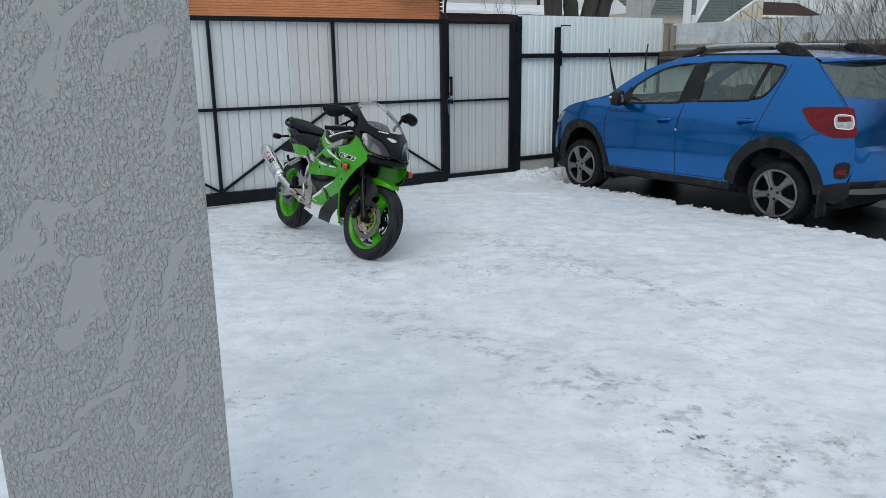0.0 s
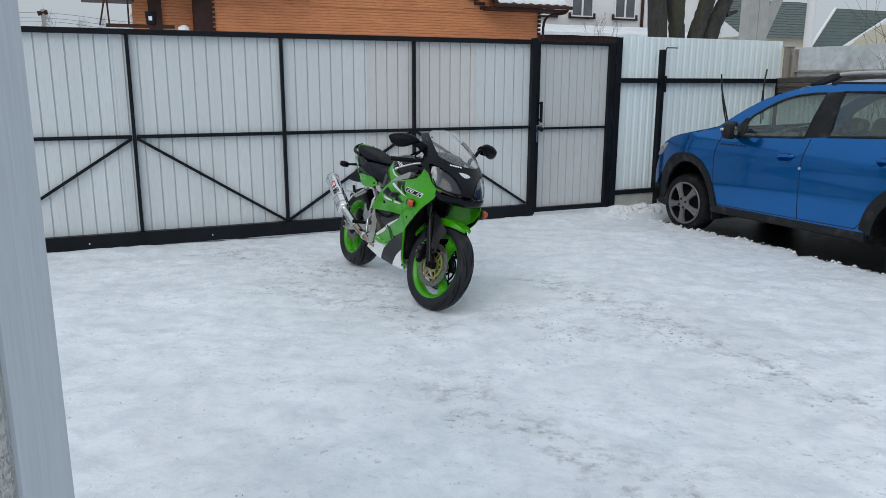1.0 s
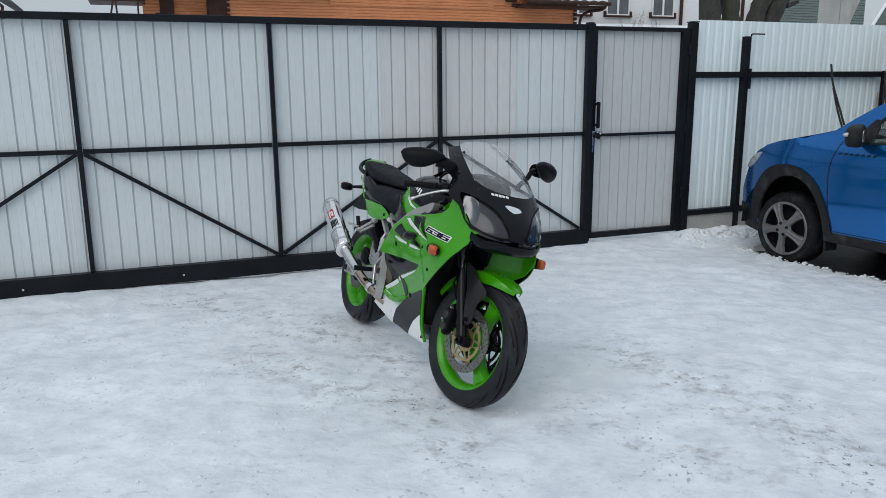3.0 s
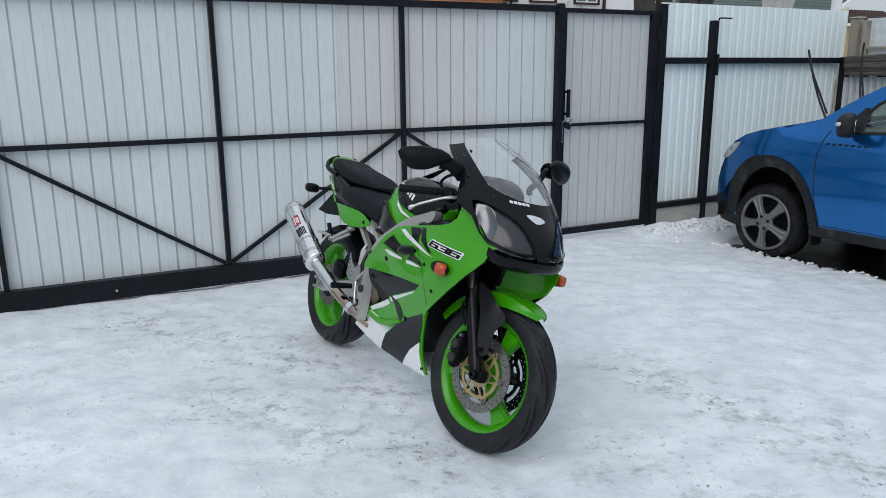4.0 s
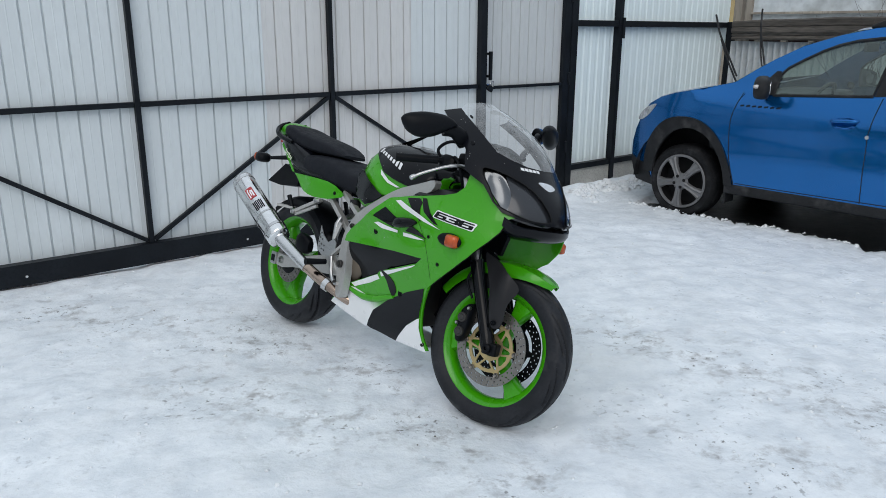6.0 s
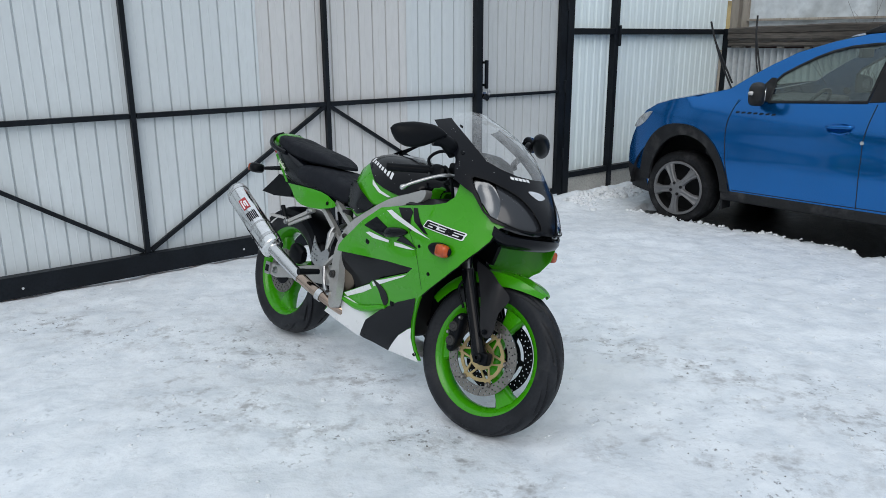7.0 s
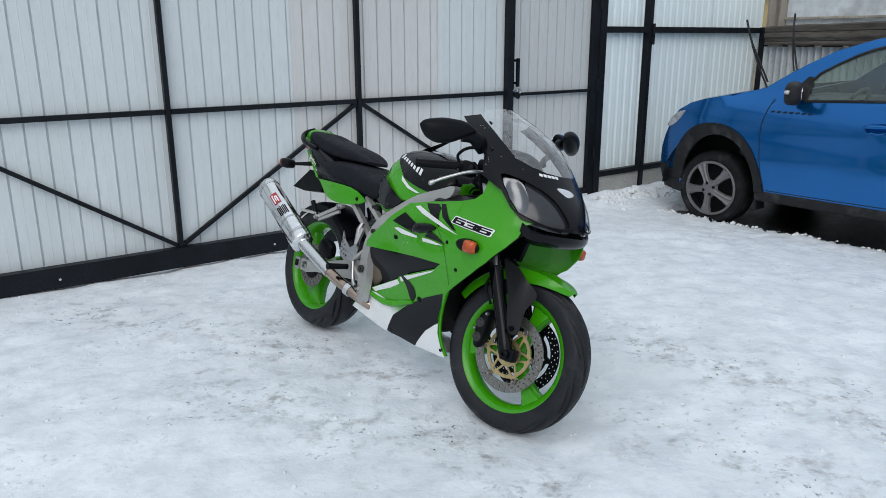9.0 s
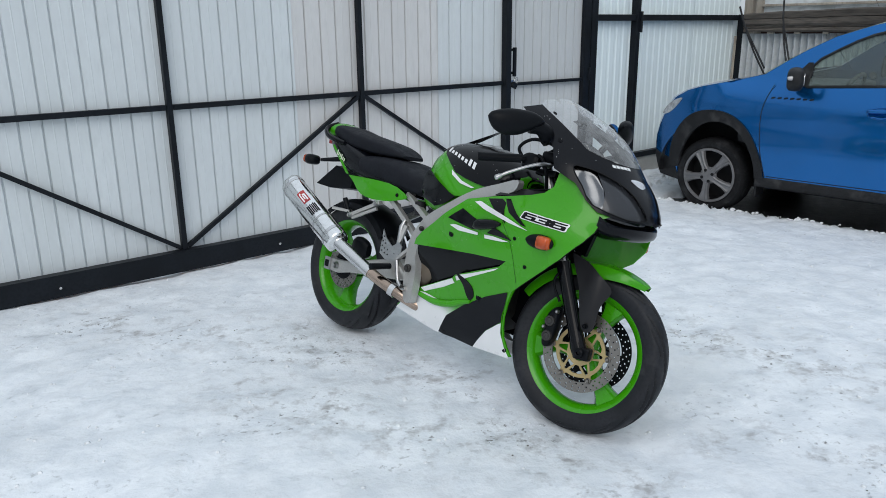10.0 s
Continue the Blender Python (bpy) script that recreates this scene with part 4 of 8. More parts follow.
# the sparse first bush is added; its twigs stand for wires mirrored in car glass
for x, y, w, h, c, k in ((3.60, -1.55, 0.25, 2.0, 6, 64), (3.52, -2.35, 0.55, 2.0, 16, 61), (3.50, -3.6, 0.75, 2.3, 44, 62), (3.45, -5.0, 0.7, 2.3, 40, 63)):
    bush("bush", GATE @ pose(x, y, 0, 0, 0, 88), c, h, w, "tangled leafless brush between the car and the old fence", k)
bush("shrub", GATE @ pose(17.6, 23.8, 3.4), 7, 1.3, 0.8, "thin bare shoots before the snowy shed", 41)
bush("shrub", GATE @ pose(36.5, 40, 2), 9, 7.5, 3.0, "bare treetop beyond the green roofs", 43)

bm, r = bmesh.new(), random.Random(11)
for k in range(110):
    x, y = r.uniform(-95, 20), r.uniform(118, 175)
    h, w = r.uniform(7.0, 11.5), r.uniform(1.6, 3.4)
    tube(bm, [(x, y, 0), (x, y, h * 0.75)], [0.2, 0.08], 5)
    for j in range(64):
        q = r.uniform(0.2, 1.0)
        c = Vector((x + r.uniform(-w, w) * (1.1 - q) * 1.4, y + r.uniform(-w, w) * (1.1 - q), h * q))
        d = Vector((r.uniform(-1, 1), r.uniform(-1, 1), r.uniform(0.4, 1.6))).normalized()
        tube(bm, [c - d * w * 0.45, c, c + d * w * 0.5], [0.05, 0.04 + w * 0.016, 0.02], 4)
tagged(single("woods", bm, HAZE_TREE, GATE, "misty grey line of far bare trees", "trees", kind="stuff"), kind="stuff")


# ---- the car; x to its nose, y to its left ----
BLUE = material("blue_paint", (0.004, 0.126, 0.395), 0.20, 0.78, spec=0.3, vary=0.05, scale=2, coat=0.55, grain=0.04, grain_scale=220)
CLAD = material("black_cladding", (0.017, 0.018, 0.020), 0.6, spec=0.18, vary=0.25, scale=6, grain=0.3, grain_scale=90, dirt=(0.06, 0.06, 0.062), dirt_amount=0.3, dirt_scale=7)
CAR_TYRE = material("car_tyre", (0.013, 0.0135, 0.015), 0.75, spec=0.15, vary=0.3, scale=10, grain=0.3, grain_scale=60, dirt=(0.045, 0.045, 0.047), dirt_amount=0.3, dirt_scale=9)
HUBCAP = material("wheel_cover_grey", (0.165, 0.165, 0.17), 0.42, 0.4, vary=0.15, scale=10, dirt=(0.10, 0.10, 0.10), dirt_amount=0.25, dirt_scale=12)
RAIL_GREY = material("roof_rail_silver", (0.48, 0.49, 0.50), 0.4, 0.6, vary=0.08)
TAIL_RED = material("tail_red", (0.13, 0.003, 0.008), 0.12, spec=0.25, vary=0.3, scale=14, coat=0.15)
TAIL_CLEAR = material("tail_lens_clear", (0.42, 0.41, 0.41), 0.2, 0.3, vary=0.3, scale=30, coat=1.0)
INSIDE = material("cabin_cloth", (0.030, 0.031, 0.034), 0.85, vary=0.15, scale=10)
CAR_GLASS = glass("car_glass", (0.76, 0.86, 0.81), 0.015, 0.98, 0.085, (0.84, 0.97, 0.90), 0.05)
RIM_DARK = material("dark_steel_rim", (0.010, 0.010, 0.011), 0.6, spec=0.15, vary=0.2)
LAMP_GREY = material("headlight_grey", (0.45, 0.47, 0.49), 0.12, 0.4, vary=0.4, scale=30)
GAP_BLACK = material("panel_gap_black", (0.006, 0.008, 0.014), 0.7, vary=0.1)
REFLECTOR = material("lamp_reflector", (0.78, 0.78, 0.80), 0.10, 1.0, vary=0.1, scale=30)
SCREEN_DARK = glass("rear_glass", (0.34, 0.37, 0.37), 0.015, 0.6, 0.13, (0.80, 0.95, 0.90), 0.04)

HALF_W = ((0.15, 0.79), (0.35, 0.850), (0.60, 0.870), (0.74, 0.862), (0.86, 0.868), (0.92, 0.866), (1.0, 0.848), (1.08, 0.825), (1.3, 0.752), (1.5, 0.678), (1.62, 0.60))


def half_width(x, z):
    w = float(np.interp(z, [a for a, _ in HALF_W], [b for _, b in HALF_W]))
    if x > 1.1:
        w *= 1 - 0.30 * ((x - 1.1) / 0.92) ** 2.4
    if x < -1.2:
        w *= 1 - 0.17 * ((-1.2 - x) / 0.85) ** 2
    if z > 1.1 and x > 0.3:
        w -= 0.03 * (x - 0.3)
    return w


def car_side(side, out=0.0):
    return lambda x, z: Vector((x, side * (half_width(x, z) + out), z))


def arc(cx, cz, r, a0, a1, n=22):
    return [(cx + r * math.cos(radians(a0 + (a1 - a0) * k / n)), cz + r * math.sin(radians(a0 + (a1 - a0) * k / n))) for k in range(n + 1)]


car = thing("car", CAR, "bright blue hatchback with black cladding, parked beside the fence", "car")


def car_part(name, outline, side, mat, parent=car, holes=(), step=0.06, thick=0.004, out=0.0, label=""):
    return part(name, panel(outline, car_side(side, out), holes, step, thick), mat, parent, label, smooth=35)


AX, AZ = 1.296, 0.317
FRONT_WIN = [(0.560, 1.085), (0.556, 1.160), (0.545, 1.238), (0.500, 1.288), (0.395, 1.352), (0.280, 1.415), (0.180, 1.458), (0.060, 1.490), (-0.100, 1.510), (-0.214, 1.518), (-0.168, 1.300), (-0.133, 1.120)]
REAR_WIN = [(-0.355, 1.140), (-0.362, 1.300), (-0.374, 1.528), (-0.700, 1.532), (-1.045, 1.518), (-0.990, 1.330), (-0.940, 1.172)]
QUARTER_WIN = [(-0.962, 1.178), (-1.010, 1.330), (-1.068, 1.514), (-1.180, 1.502), (-1.222, 1.488), (-1.225, 1.455), (-1.180, 1.345), (-1.120, 1.250), (-1.060, 1.200)]
BODY = ([(1.22 + 0.372 * math.cos(radians(a)), AZ + 0.476 * math.sin(radians(a))) for a in range(-8, 181, 7)] + [(0.84, 0.352), (0.0, 0.352), (-0.86, 0.352)] + arc(-1.29, AZ, 0.445, -4, 186)
        + [(-1.80, 0.43), (-1.93, 0.455), (-1.985, 0.60), (-1.985, 0.80), (-1.965, 0.90), (-1.90, 1.06), (-1.862, 1.145), (-1.80, 1.225), (-1.73, 1.315), (-1.62, 1.425), (-1.52, 1.525), (-1.46, 1.566), (-1.40, 1.580), (-0.90, 1.600), (-0.30, 1.600), (-0.03, 1.578),
           (0.19, 1.528), (0.44, 1.446), (0.62, 1.350), (0.76, 1.262), (0.90, 1.165), (1.05, 1.128), (1.22, 1.090), (1.40, 1.052), (1.54, 1.010), (1.66, 0.945), (1.76, 0.828), (1.83, 0.70), (1.86, 0.60), (1.87, 0.46), (1.80, 0.30)])
HANDLES = ((0.096, -0.078, 0.926), (-0.868, -1.056, 0.970))
CUPS = [smooth_loop([(x0, z - 0.006), (x0 - 0.03, z + 0.030), ((x0 + x1) / 2, z + 0.040), (x1 + 0.03, z + 0.036), (x1, z + 0.004), (x1 + 0.03, z - 0.032), ((x0 + x1) / 2, z - 0.040), (x0 - 0.03, z - 0.034)], 3) for x0, x1, z in HANDLES]
BODY = [p for i, p in enumerate(BODY) if i == 0 or math.hypot(p[0] - BODY[i - 1][0], p[1] - BODY[i - 1][1]) > 0.008]
for side in (-1, 1):
    body = car_part("body_side", BODY, side, BLUE, holes=(FRONT_WIN, REAR_WIN, QUARTER_WIN, *CUPS), step=0.055, label="blue painted body side")
    for ax in (AX, -AX):
        front = ax > 0
        if front:
            outer = [(0.792, 0.352), (0.812, 0.44), (0.845, 0.535), (0.885, 0.625), (0.938, 0.705), (1.005, 0.775), (1.09, 0.832), (1.19, 0.864), (1.30, 0.868), (1.40, 0.850), (1.490, 0.806), (1.570, 0.735), (1.630, 0.640), (1.665, 0.540), (1.682, 0.440), (1.684, 0.352)]
            inner = [(1.22 + 0.354 * math.cos(radians(a)), AZ + 0.462 * math.sin(radians(a))) for a in range(5, 176, 5)]
        else:
            outer = [(-1.28 + 0.50 * math.cos(radians(a)), AZ + 0.54 * math.sin(radians(a))) for a in range(176, 3, -7)]
            inner = [(-1.29 + 0.40 * math.cos(radians(a)), AZ + 0.435 * math.sin(radians(a))) for a in range(5, 176, 5)]
        ring = [(p.x, p.z) for p in bend([(x, 0, z) for x, z in outer], 3)] + inner
        car_part("arch_cladding", ring, side, CLAD, step=0.05, thick=0.02, out=0.014, label="dull black arch cladding")
        well = bmesh.new()
        lathe(well, [(0.47, side * 0.80), (0.47, side * 0.70), (0.46, side * 0.45), (0.0, side * 0.44)], 40, m=Matrix.Translation((ax, 0, AZ)))
        bmesh.ops.bisect_plane(well, geom=well.verts[:] + well.edges[:] + well.faces[:], plane_co=(0, 0, 0.30), plane_no=(0, 0, 1), clear_inner=True)
        part("wheel_well", well, CLAD, car, smooth=40)
    sill = []
    for k in range(21):
        x = 0.86 - 1.70 * k / 20
        w = half_width(x, 0.33)
        sill.append([Vector((x, side * (w + o), z)) for o, z in ((-0.06, 0.285), (0.004, 0.287), (0.016, 0.300), (0.018, 0.345), (0.010, 0.366), (-0.02, 0.370), (-0.06, 0.365))])
    part("sill_cladding", loft(sill, closed=True), CLAD, car, "dull black sill cladding", smooth=40)
    for pts, name in ((FRONT_WIN, "side_window"), (REAR_WIN, "side_window"), (QUARTER_WIN, "quarter_window")):
        pane = part(name, panel(pts, car_side(side, -0.006), (), 0.08, 0), CAR_GLASS, car, "clear side glass", smooth=60)
        pane.visible_shadow = False
        loop = [car_side(side, 0.002)(x, z) for x, z in pts]
        part("window_seal", tubed(loop + loop[:2], 0.011, 6), CLAD, pane)
    car_part("pillar_trim", [(-0.143, 1.120), (-0.178, 1.300), (-0.226, 1.520), (-0.362, 1.530), (-0.351, 1.300), (-0.344, 1.138)], side, CLAD, out=0.006, thick=0.005, label="black pillar trim")
    car_part("pillar_trim", [(-0.944, 1.172), (-0.994, 1.330), (-1.049, 1.517), (-1.064, 1.515), (-1.006, 1.330), (-0.958, 1.177)], side, CLAD, out=0.003, thick=0.003, label="black window divider")
    car_part("mirror_trim", [(0.68, 1.085), (0.572, 1.088), (0.566, 1.165), (0.550, 1.262), (0.585, 1.262), (0.65, 1.19)], side, CLAD, out=0.003, thick=0.003, label="black mirror corner")
    f = car_side(side, 0.0018)
    for line in ([(0.798, 1.092), (0.832, 1.008), (0.850, 0.945), (0.861, 0.88), (0.865, 0.80), (0.861, 0.72), (0.852, 0.64), (0.839, 0.56), (0.815, 0.46), (0.790, 0.374)], [(-0.202, 1.11), (-0.175, 0.98), (-0.157, 0.85), (-0.163, 0.60), (-0.168, 0.375)], [(-1.275, 1.515), (-1.205, 1.28), (-1.155, 1.125), (-1.11, 0.98), (-1.075, 0.86), (-0.94, 0.69), (-0.80, 0.46), (-0.74, 0.385)],
                 [(0.775, 0.378), (0.2, 0.380), (-0.4, 0.385), (-0.74, 0.388)], [(-1.525, 1.52), (-1.62, 1.41), (-1.74, 1.29), (-1.84, 1.15)], [(-1.55, 0.84), (-1.62, 0.89), (-1.69, 0.91)]):
        dense = [f(x0 + (x1 - x0) * k / 6, z0 + (z1 - z0) * k / 6) for (x0, z0), (x1, z1) in zip(line, line[1:]) for k in range(6)] + [f(*line[-1])]
        part("panel_gap", tubed(dense, 0.0028, 5), GAP_BLACK, body)
    for (x0, x1, z), rim in zip(HANDLES, CUPS):
        bowl = lambda x, z2: car_side(side, -0.026 * max(0.0, 1 - ((x - (x0 + x1) / 2) / (0.5 * (x0 - x1))) ** 2 - ((z2 - z) / 0.042) ** 2) ** 0.5)(x, z2)
        part("handle_cup", panel(rim, bowl, (), 0.016, 0), BLUE, body, smooth=60)
        edge = [car_side(side, 0.0)(x, z2) for x, z2 in rim]
        part("cup_edge", tubed(edge + edge[:2], 0.0025, 6), BLUE, body, smooth=60)
        grip = [car_side(side, o)(x0 + (x1 - x0) * t, z + 0.014 + 0.008 * t) for t, o in ((0.0, -0.002), (0.12, 0.018), (0.5, 0.024), (0.88, 0.018), (1.0, -0.002))]
        part("door_handle", tubed(bend(grip), 0.014, 10), BLUE, car, smooth=50)
    part("lock", lathe(bmesh.new(), [(0, -0.004), (0.013, -0.004), (0.014, 0.003)], 14), RAIL_GREY, body, at=Matrix.Translation(car_side(side, 0.002)(-0.155, 0.845)) @ Matrix.Rotation(radians(180 if side > 0 else 0), 4, "Z"))
    # lamps
    tail_lamp = car_part("tail_light", smooth_loop([(-1.500, 1.118), (-1.600, 1.140), (-1.760, 1.146), (-1.905, 1.140), (-1.940, 1.090), (-1.972, 0.985), (-1.978, 0.895), (-1.830, 0.880), (-1.740, 0.900), (-1.620, 0.965), (-1.540, 1.055)], 3), side, TAIL_RED, out=0.012, thick=0.014, label="dark red tail light with a clear middle")
    car_part("clear_lens", smooth_loop([(-1.800, 1.072), (-1.900, 1.078), (-1.938, 1.055), (-1.950, 0.968), (-1.860, 0.962), (-1.815, 0.978)], 3), side, TAIL_CLEAR, tail_lamp, out=0.0145, thick=0.003, label="clear lens")
    ring = [car_side(side, 0.016)(x, z) for x, z in smooth_loop([(-1.800, 1.072), (-1.900, 1.078), (-1.938, 1.055), (-1.950, 0.968), (-1.860, 0.962), (-1.815, 0.978)], 3)]
    part("lamp_ring", tubed(ring + ring[:2], 0.0048, 6), WHITE, tail_lamp, "white ring", smooth=50)
    car_part("red_band", [(-1.815, 1.064), (-1.912, 1.068), (-1.930, 1.030), (-1.87, 1.020), (-1.822, 1.022)], side, TAIL_RED, tail_lamp, out=0.017, thick=0.003)
    car_part("reflector_pocket", smooth_loop([(-1.850, 0.650), (-1.955, 0.668), (-1.965, 0.600), (-1.950, 0.535), (-1.850, 0.520)], 2), side, CLAD, out=0.004, thick=0.004)
    car_part("rear_reflector", [(-1.868, 0.600), (-1.945, 0.612), (-1.940, 0.565), (-1.868, 0.555)], side, TAIL_RED, out=0.009, thick=0.003)
    car_part("headlight", smooth_loop([(1.585, 0.948), (1.66, 0.925), (1.74, 0.875), (1.800, 0.800), (1.745, 0.800), (1.67, 0.845), (1.61, 0.905)], 3), side, LAMP_GREY, out=0.006, thick=0.006, label="clear headlight")
    car_part("bumper_cladding", [(1.868, 0.47), (1.80, 0.445), (1.70, 0.425), (1.62, 0.36), (1.585, 0.262), (1.585, 0.235), (1.81, 0.255), (1.868, 0.42)], side, CLAD, out=0.006, thick=0.01)
    car_part("rear_bumper_cladding", [(-1.73, 0.44), (-1.86, 0.475), (-1.985, 0.50), (-1.97, 0.36), (-1.86, 0.28), (-1.72, 0.33)], side, CLAD, out=0.008, thick=0.01)
    part("mud_flap", boxed(-1.77, -1.745, side * 0.82 - 0.11, side * 0.82 + 0.03, 0.16, 0.42, bevel=0.006), CLAD, car)
    part("mud_flap", boxed(0.855, 0.875, side * 0.80 - 0.11, side * 0.80 + 0.03, 0.20, 0.36, bevel=0.006), CLAD, car)
    # roof rail
    rail = part("roof_rail", tubed(bend([(-0.20, side * 0.60, 1.672), (-0.45, side * 0.605, 1.692), (-0.80, side * 0.605, 1.694), (-1.13, side * 0.60, 1.682)]), 0.016, 10), RAIL_GREY, car, "silver roof rail on black feet", smooth=50)
    for rows in ([(0.015, 1.575, 1.598, 0.018), (-0.07, 1.58, 1.632, 0.026), (-0.16, 1.60, 1.672, 0.028), (-0.24, 1.63, 1.69, 0.026), (-0.27, 1.65, 1.688, 0.016)], [(-1.06, 1.655, 1.69, 0.016), (-1.10, 1.62, 1.702, 0.026), (-1.20, 1.58, 1.705, 0.030), (-1.32, 1.565, 1.665, 0.028), (-1.43, 1.56, 1.585, 0.016)]):
        part("rail_foot", cushion(blend_rows([r for r in sorted(rows)]), 3, 14), CLAD, rail, smooth=50, at=pose(0, side * 0.603, 0))
    part("rail_base", tubed([(-0.20, side * 0.605, 1.602), (-1.15, side * 0.605, 1.602)], 0.014, 8), CLAD, rail, smooth=50)
    # door mirror
    shell = []
    for t, w, h in ((0, 0.03, 0.070), (0.08, 0.048, 0.084), (0.35, 0.060, 0.087), (0.65, 0.058, 0.078), (0.88, 0.046, 0.058), (1, 0.015, 0.024)):
        c = Vector((0.622, side * (0.872 + 0.236 * t), 1.148 - 0.008 * t))
        shell.append([c + Vector((w * math.copysign(abs(math.cos(a)) ** 0.6, math.cos(a)), 0, h * math.copysign(abs(math.sin(a)) ** 0.6, math.sin(a)))) for a in [2 * math.pi * k / 20 for k in range(20)]])
    mir = part("door_mirror", loft(shell, closed=True), CLAD, car, "black door mirror with a small repeater", smooth=50, at=pose(0.622, side * 0.88, 0) @ pose(0, 0, 0, 0, 0, side * 22) @ pose(-0.622, -side * 0.88, 0))
    part("mirror_foot", tubed([(0.60, side * 0.80, 1.09), (0.62, side * 0.90, 1.11)], [0.03, 0.04], 10), CLAD, mir, smooth=50)
    part("mirror_glass", cushion([(-0.003, -0.045, 0.045, 0.046), (0.0, -0.045, 0.045, 0.046)], 3, 20), REFLECTOR, mir, at=pose(0.564, side * 0.975, 1.146))
    part("repeater", cushion(blend_rows([(-0.040, -0.010, 0.010, 0.020), (-0.020, -0.018, 0.018, 0.042), (0.004, -0.014, 0.014, 0.046), (0.014, -0.008, 0.008, 0.030)]), 3, 12), TAIL_CLEAR, mir, smooth=50, at=pose(0.664, side * 1.066, 1.160))
    for k in range(7):
        x = 0.800 - 0.048 * k
        car_part("badge_bar", [(x, 0.999), (x - 0.030, 1.003), (x - 0.027, 0.990), (x + 0.003, 0.986)], side, CLAD, body, out=0.0015, thick=0.001)
    # wheels
    for ax in (AX, -AX):
        m = pose(ax - 0.012, side * 0.80, 0.315) if side < 0 else pose(ax - 0.012, side * 0.80, 0.315, 0, 0, 180)
        wheel = part("wheel", lathe(bmesh.new(), [(0.225, -0.012), (0.235, 0.0), (0.255, -0.008), (0.284, -0.006), (0.302, 0.010), (0.311, 0.033), (0.314, 0.10), (0.311, 0.165), (0.300, 0.195), (0.275, 0.205), (0.22, 0.20)], 64), CAR_TYRE, car, "dark tyre with a grey five-spoke cover", smooth=35, at=m)
        part("wheel_rim", lathe(bmesh.new(), [(0.236, -0.004), (0.228, -0.010), (0.220, -0.004), (0.212, 0.03), (0.20, 0.10), (0.0, 0.11)], 48), RIM_DARK, wheel, smooth=40)
        bm = bmesh.new()
        lathe(bm, [(0.231, -0.008), (0.226, -0.014), (0.212, -0.012), (0.206, 0.0)], 60)
        for k in range(5):
            turned = Matrix.Rotation(radians(72 * k + 26), 4, "Y")
            secs = []
            for t in (0.0, 0.3, 0.65, 1.0):
                r, w, y = 0.03 + 0.182 * t, 0.040 - 0.014 * math.sin(math.pi * min(1, t * 1.1)) + 0.014 * t ** 3, -0.030 + 0.016 * t * t
                secs.append([turned @ Vector((r, y + dy, s * w)) for s, dy in ((-1, 0.024), (-0.80, 0.002), (-0.45, -0.005), (-0.15, 0.003), (0.15, 0.003), (0.45, -0.005), (0.80, 0.002), (1, 0.024))])
            loft(secs, bm)
        lathe(bm, [(0.0, -0.036), (0.03, -0.036), (0.062, -0.030), (0.075, -0.010)], 30)
        part("wheel_cover", bm, HUBCAP, wheel, "grey five-spoke wheel cover", smooth=40)
        for k in range(4):
            a = radians(90 * k + 20)
            part("wheel_nut", lathe(bmesh.new(), [(0, -0.004), (0.013, -0.004), (0.014, 0.004)], 8), RIM_DARK, wheel, at=pose(0.048 * math.cos(a), -0.035, 0.048 * math.sin(a)))

def across(rows, n=18, bow=1.0):
    """Rows of (centre x, centre z, edge x, edge z) drawn across the car from edge to edge."""
    secs = []
    for cx, cz, ex, ez in rows:
        w = half_width(ex, ez) - 0.002
        secs.append([Vector((ex + (cx - ex) * (1 - abs(t) ** 2.4), w * t, ez + (cz - ez) * (1 - abs(t) ** 2.6))) for t in [-1 + 2 * k / n for k in range(n + 1)]])
    return loft(secs)


part("front_bumper", across([(2.02, 0.26, 1.80, 0.30), (2.06, 0.40, 1.87, 0.44), (2.07, 0.50, 1.872, 0.52), (2.06, 0.60, 1.86, 0.60)]), CLAD, car, smooth=45)
part("nose_panel", across([(2.06, 0.60, 1.86, 0.60), (2.05, 0.70, 1.83, 0.70), (1.99, 0.82, 1.76, 0.826), (1.93, 0.903, 1.66, 0.945)]), BLUE, car, smooth=45)
part("bonnet", across([(1.93, 0.905, 1.66, 0.947), (1.80, 0.985, 1.54, 1.012), (1.62, 1.04, 1.40, 1.054), (1.42, 1.085, 1.22, 1.092), (1.22, 1.115, 1.05, 1.130), (1.14, 1.130, 0.90, 1.167)]), BLUE, car, "blue bonnet", smooth=45)
shield = part("windscreen", across([(1.14, 1.132, 0.90, 1.169), (0.82, 1.32, 0.72, 1.290), (0.48, 1.48, 0.44, 1.448), (0.14, 1.588, 0.10, 1.556)]), CAR_GLASS, car, smooth=60)
shield.visible_shadow = False
part("roof", across([(0.14, 1.590, 0.10, 1.558), (-0.10, 1.625, -0.10, 1.588), (-0.35, 1.645, -0.35, 1.602), (-0.90, 1.645, -0.90, 1.601), (-1.30, 1.622, -1.30, 1.585), (-1.60, 1.585, -1.46, 1.567)]), BLUE, car, "blue roof", smooth=45)
part("roof_spoiler", across([(-1.60, 1.587, -1.46, 1.569), (-1.74, 1.570, -1.53, 1.545), (-1.76, 1.545, -1.54, 1.528), (-1.70, 1.520, -1.53, 1.518)]), BLUE, car, smooth=35)
back = part("rear_window", across([(-1.70, 1.519, -1.535, 1.515), (-1.80, 1.36, -1.66, 1.39), (-1.90, 1.20, -1.80, 1.235)]), SCREEN_DARK, car, "dark rear window", smooth=60)
back.visible_shadow = False
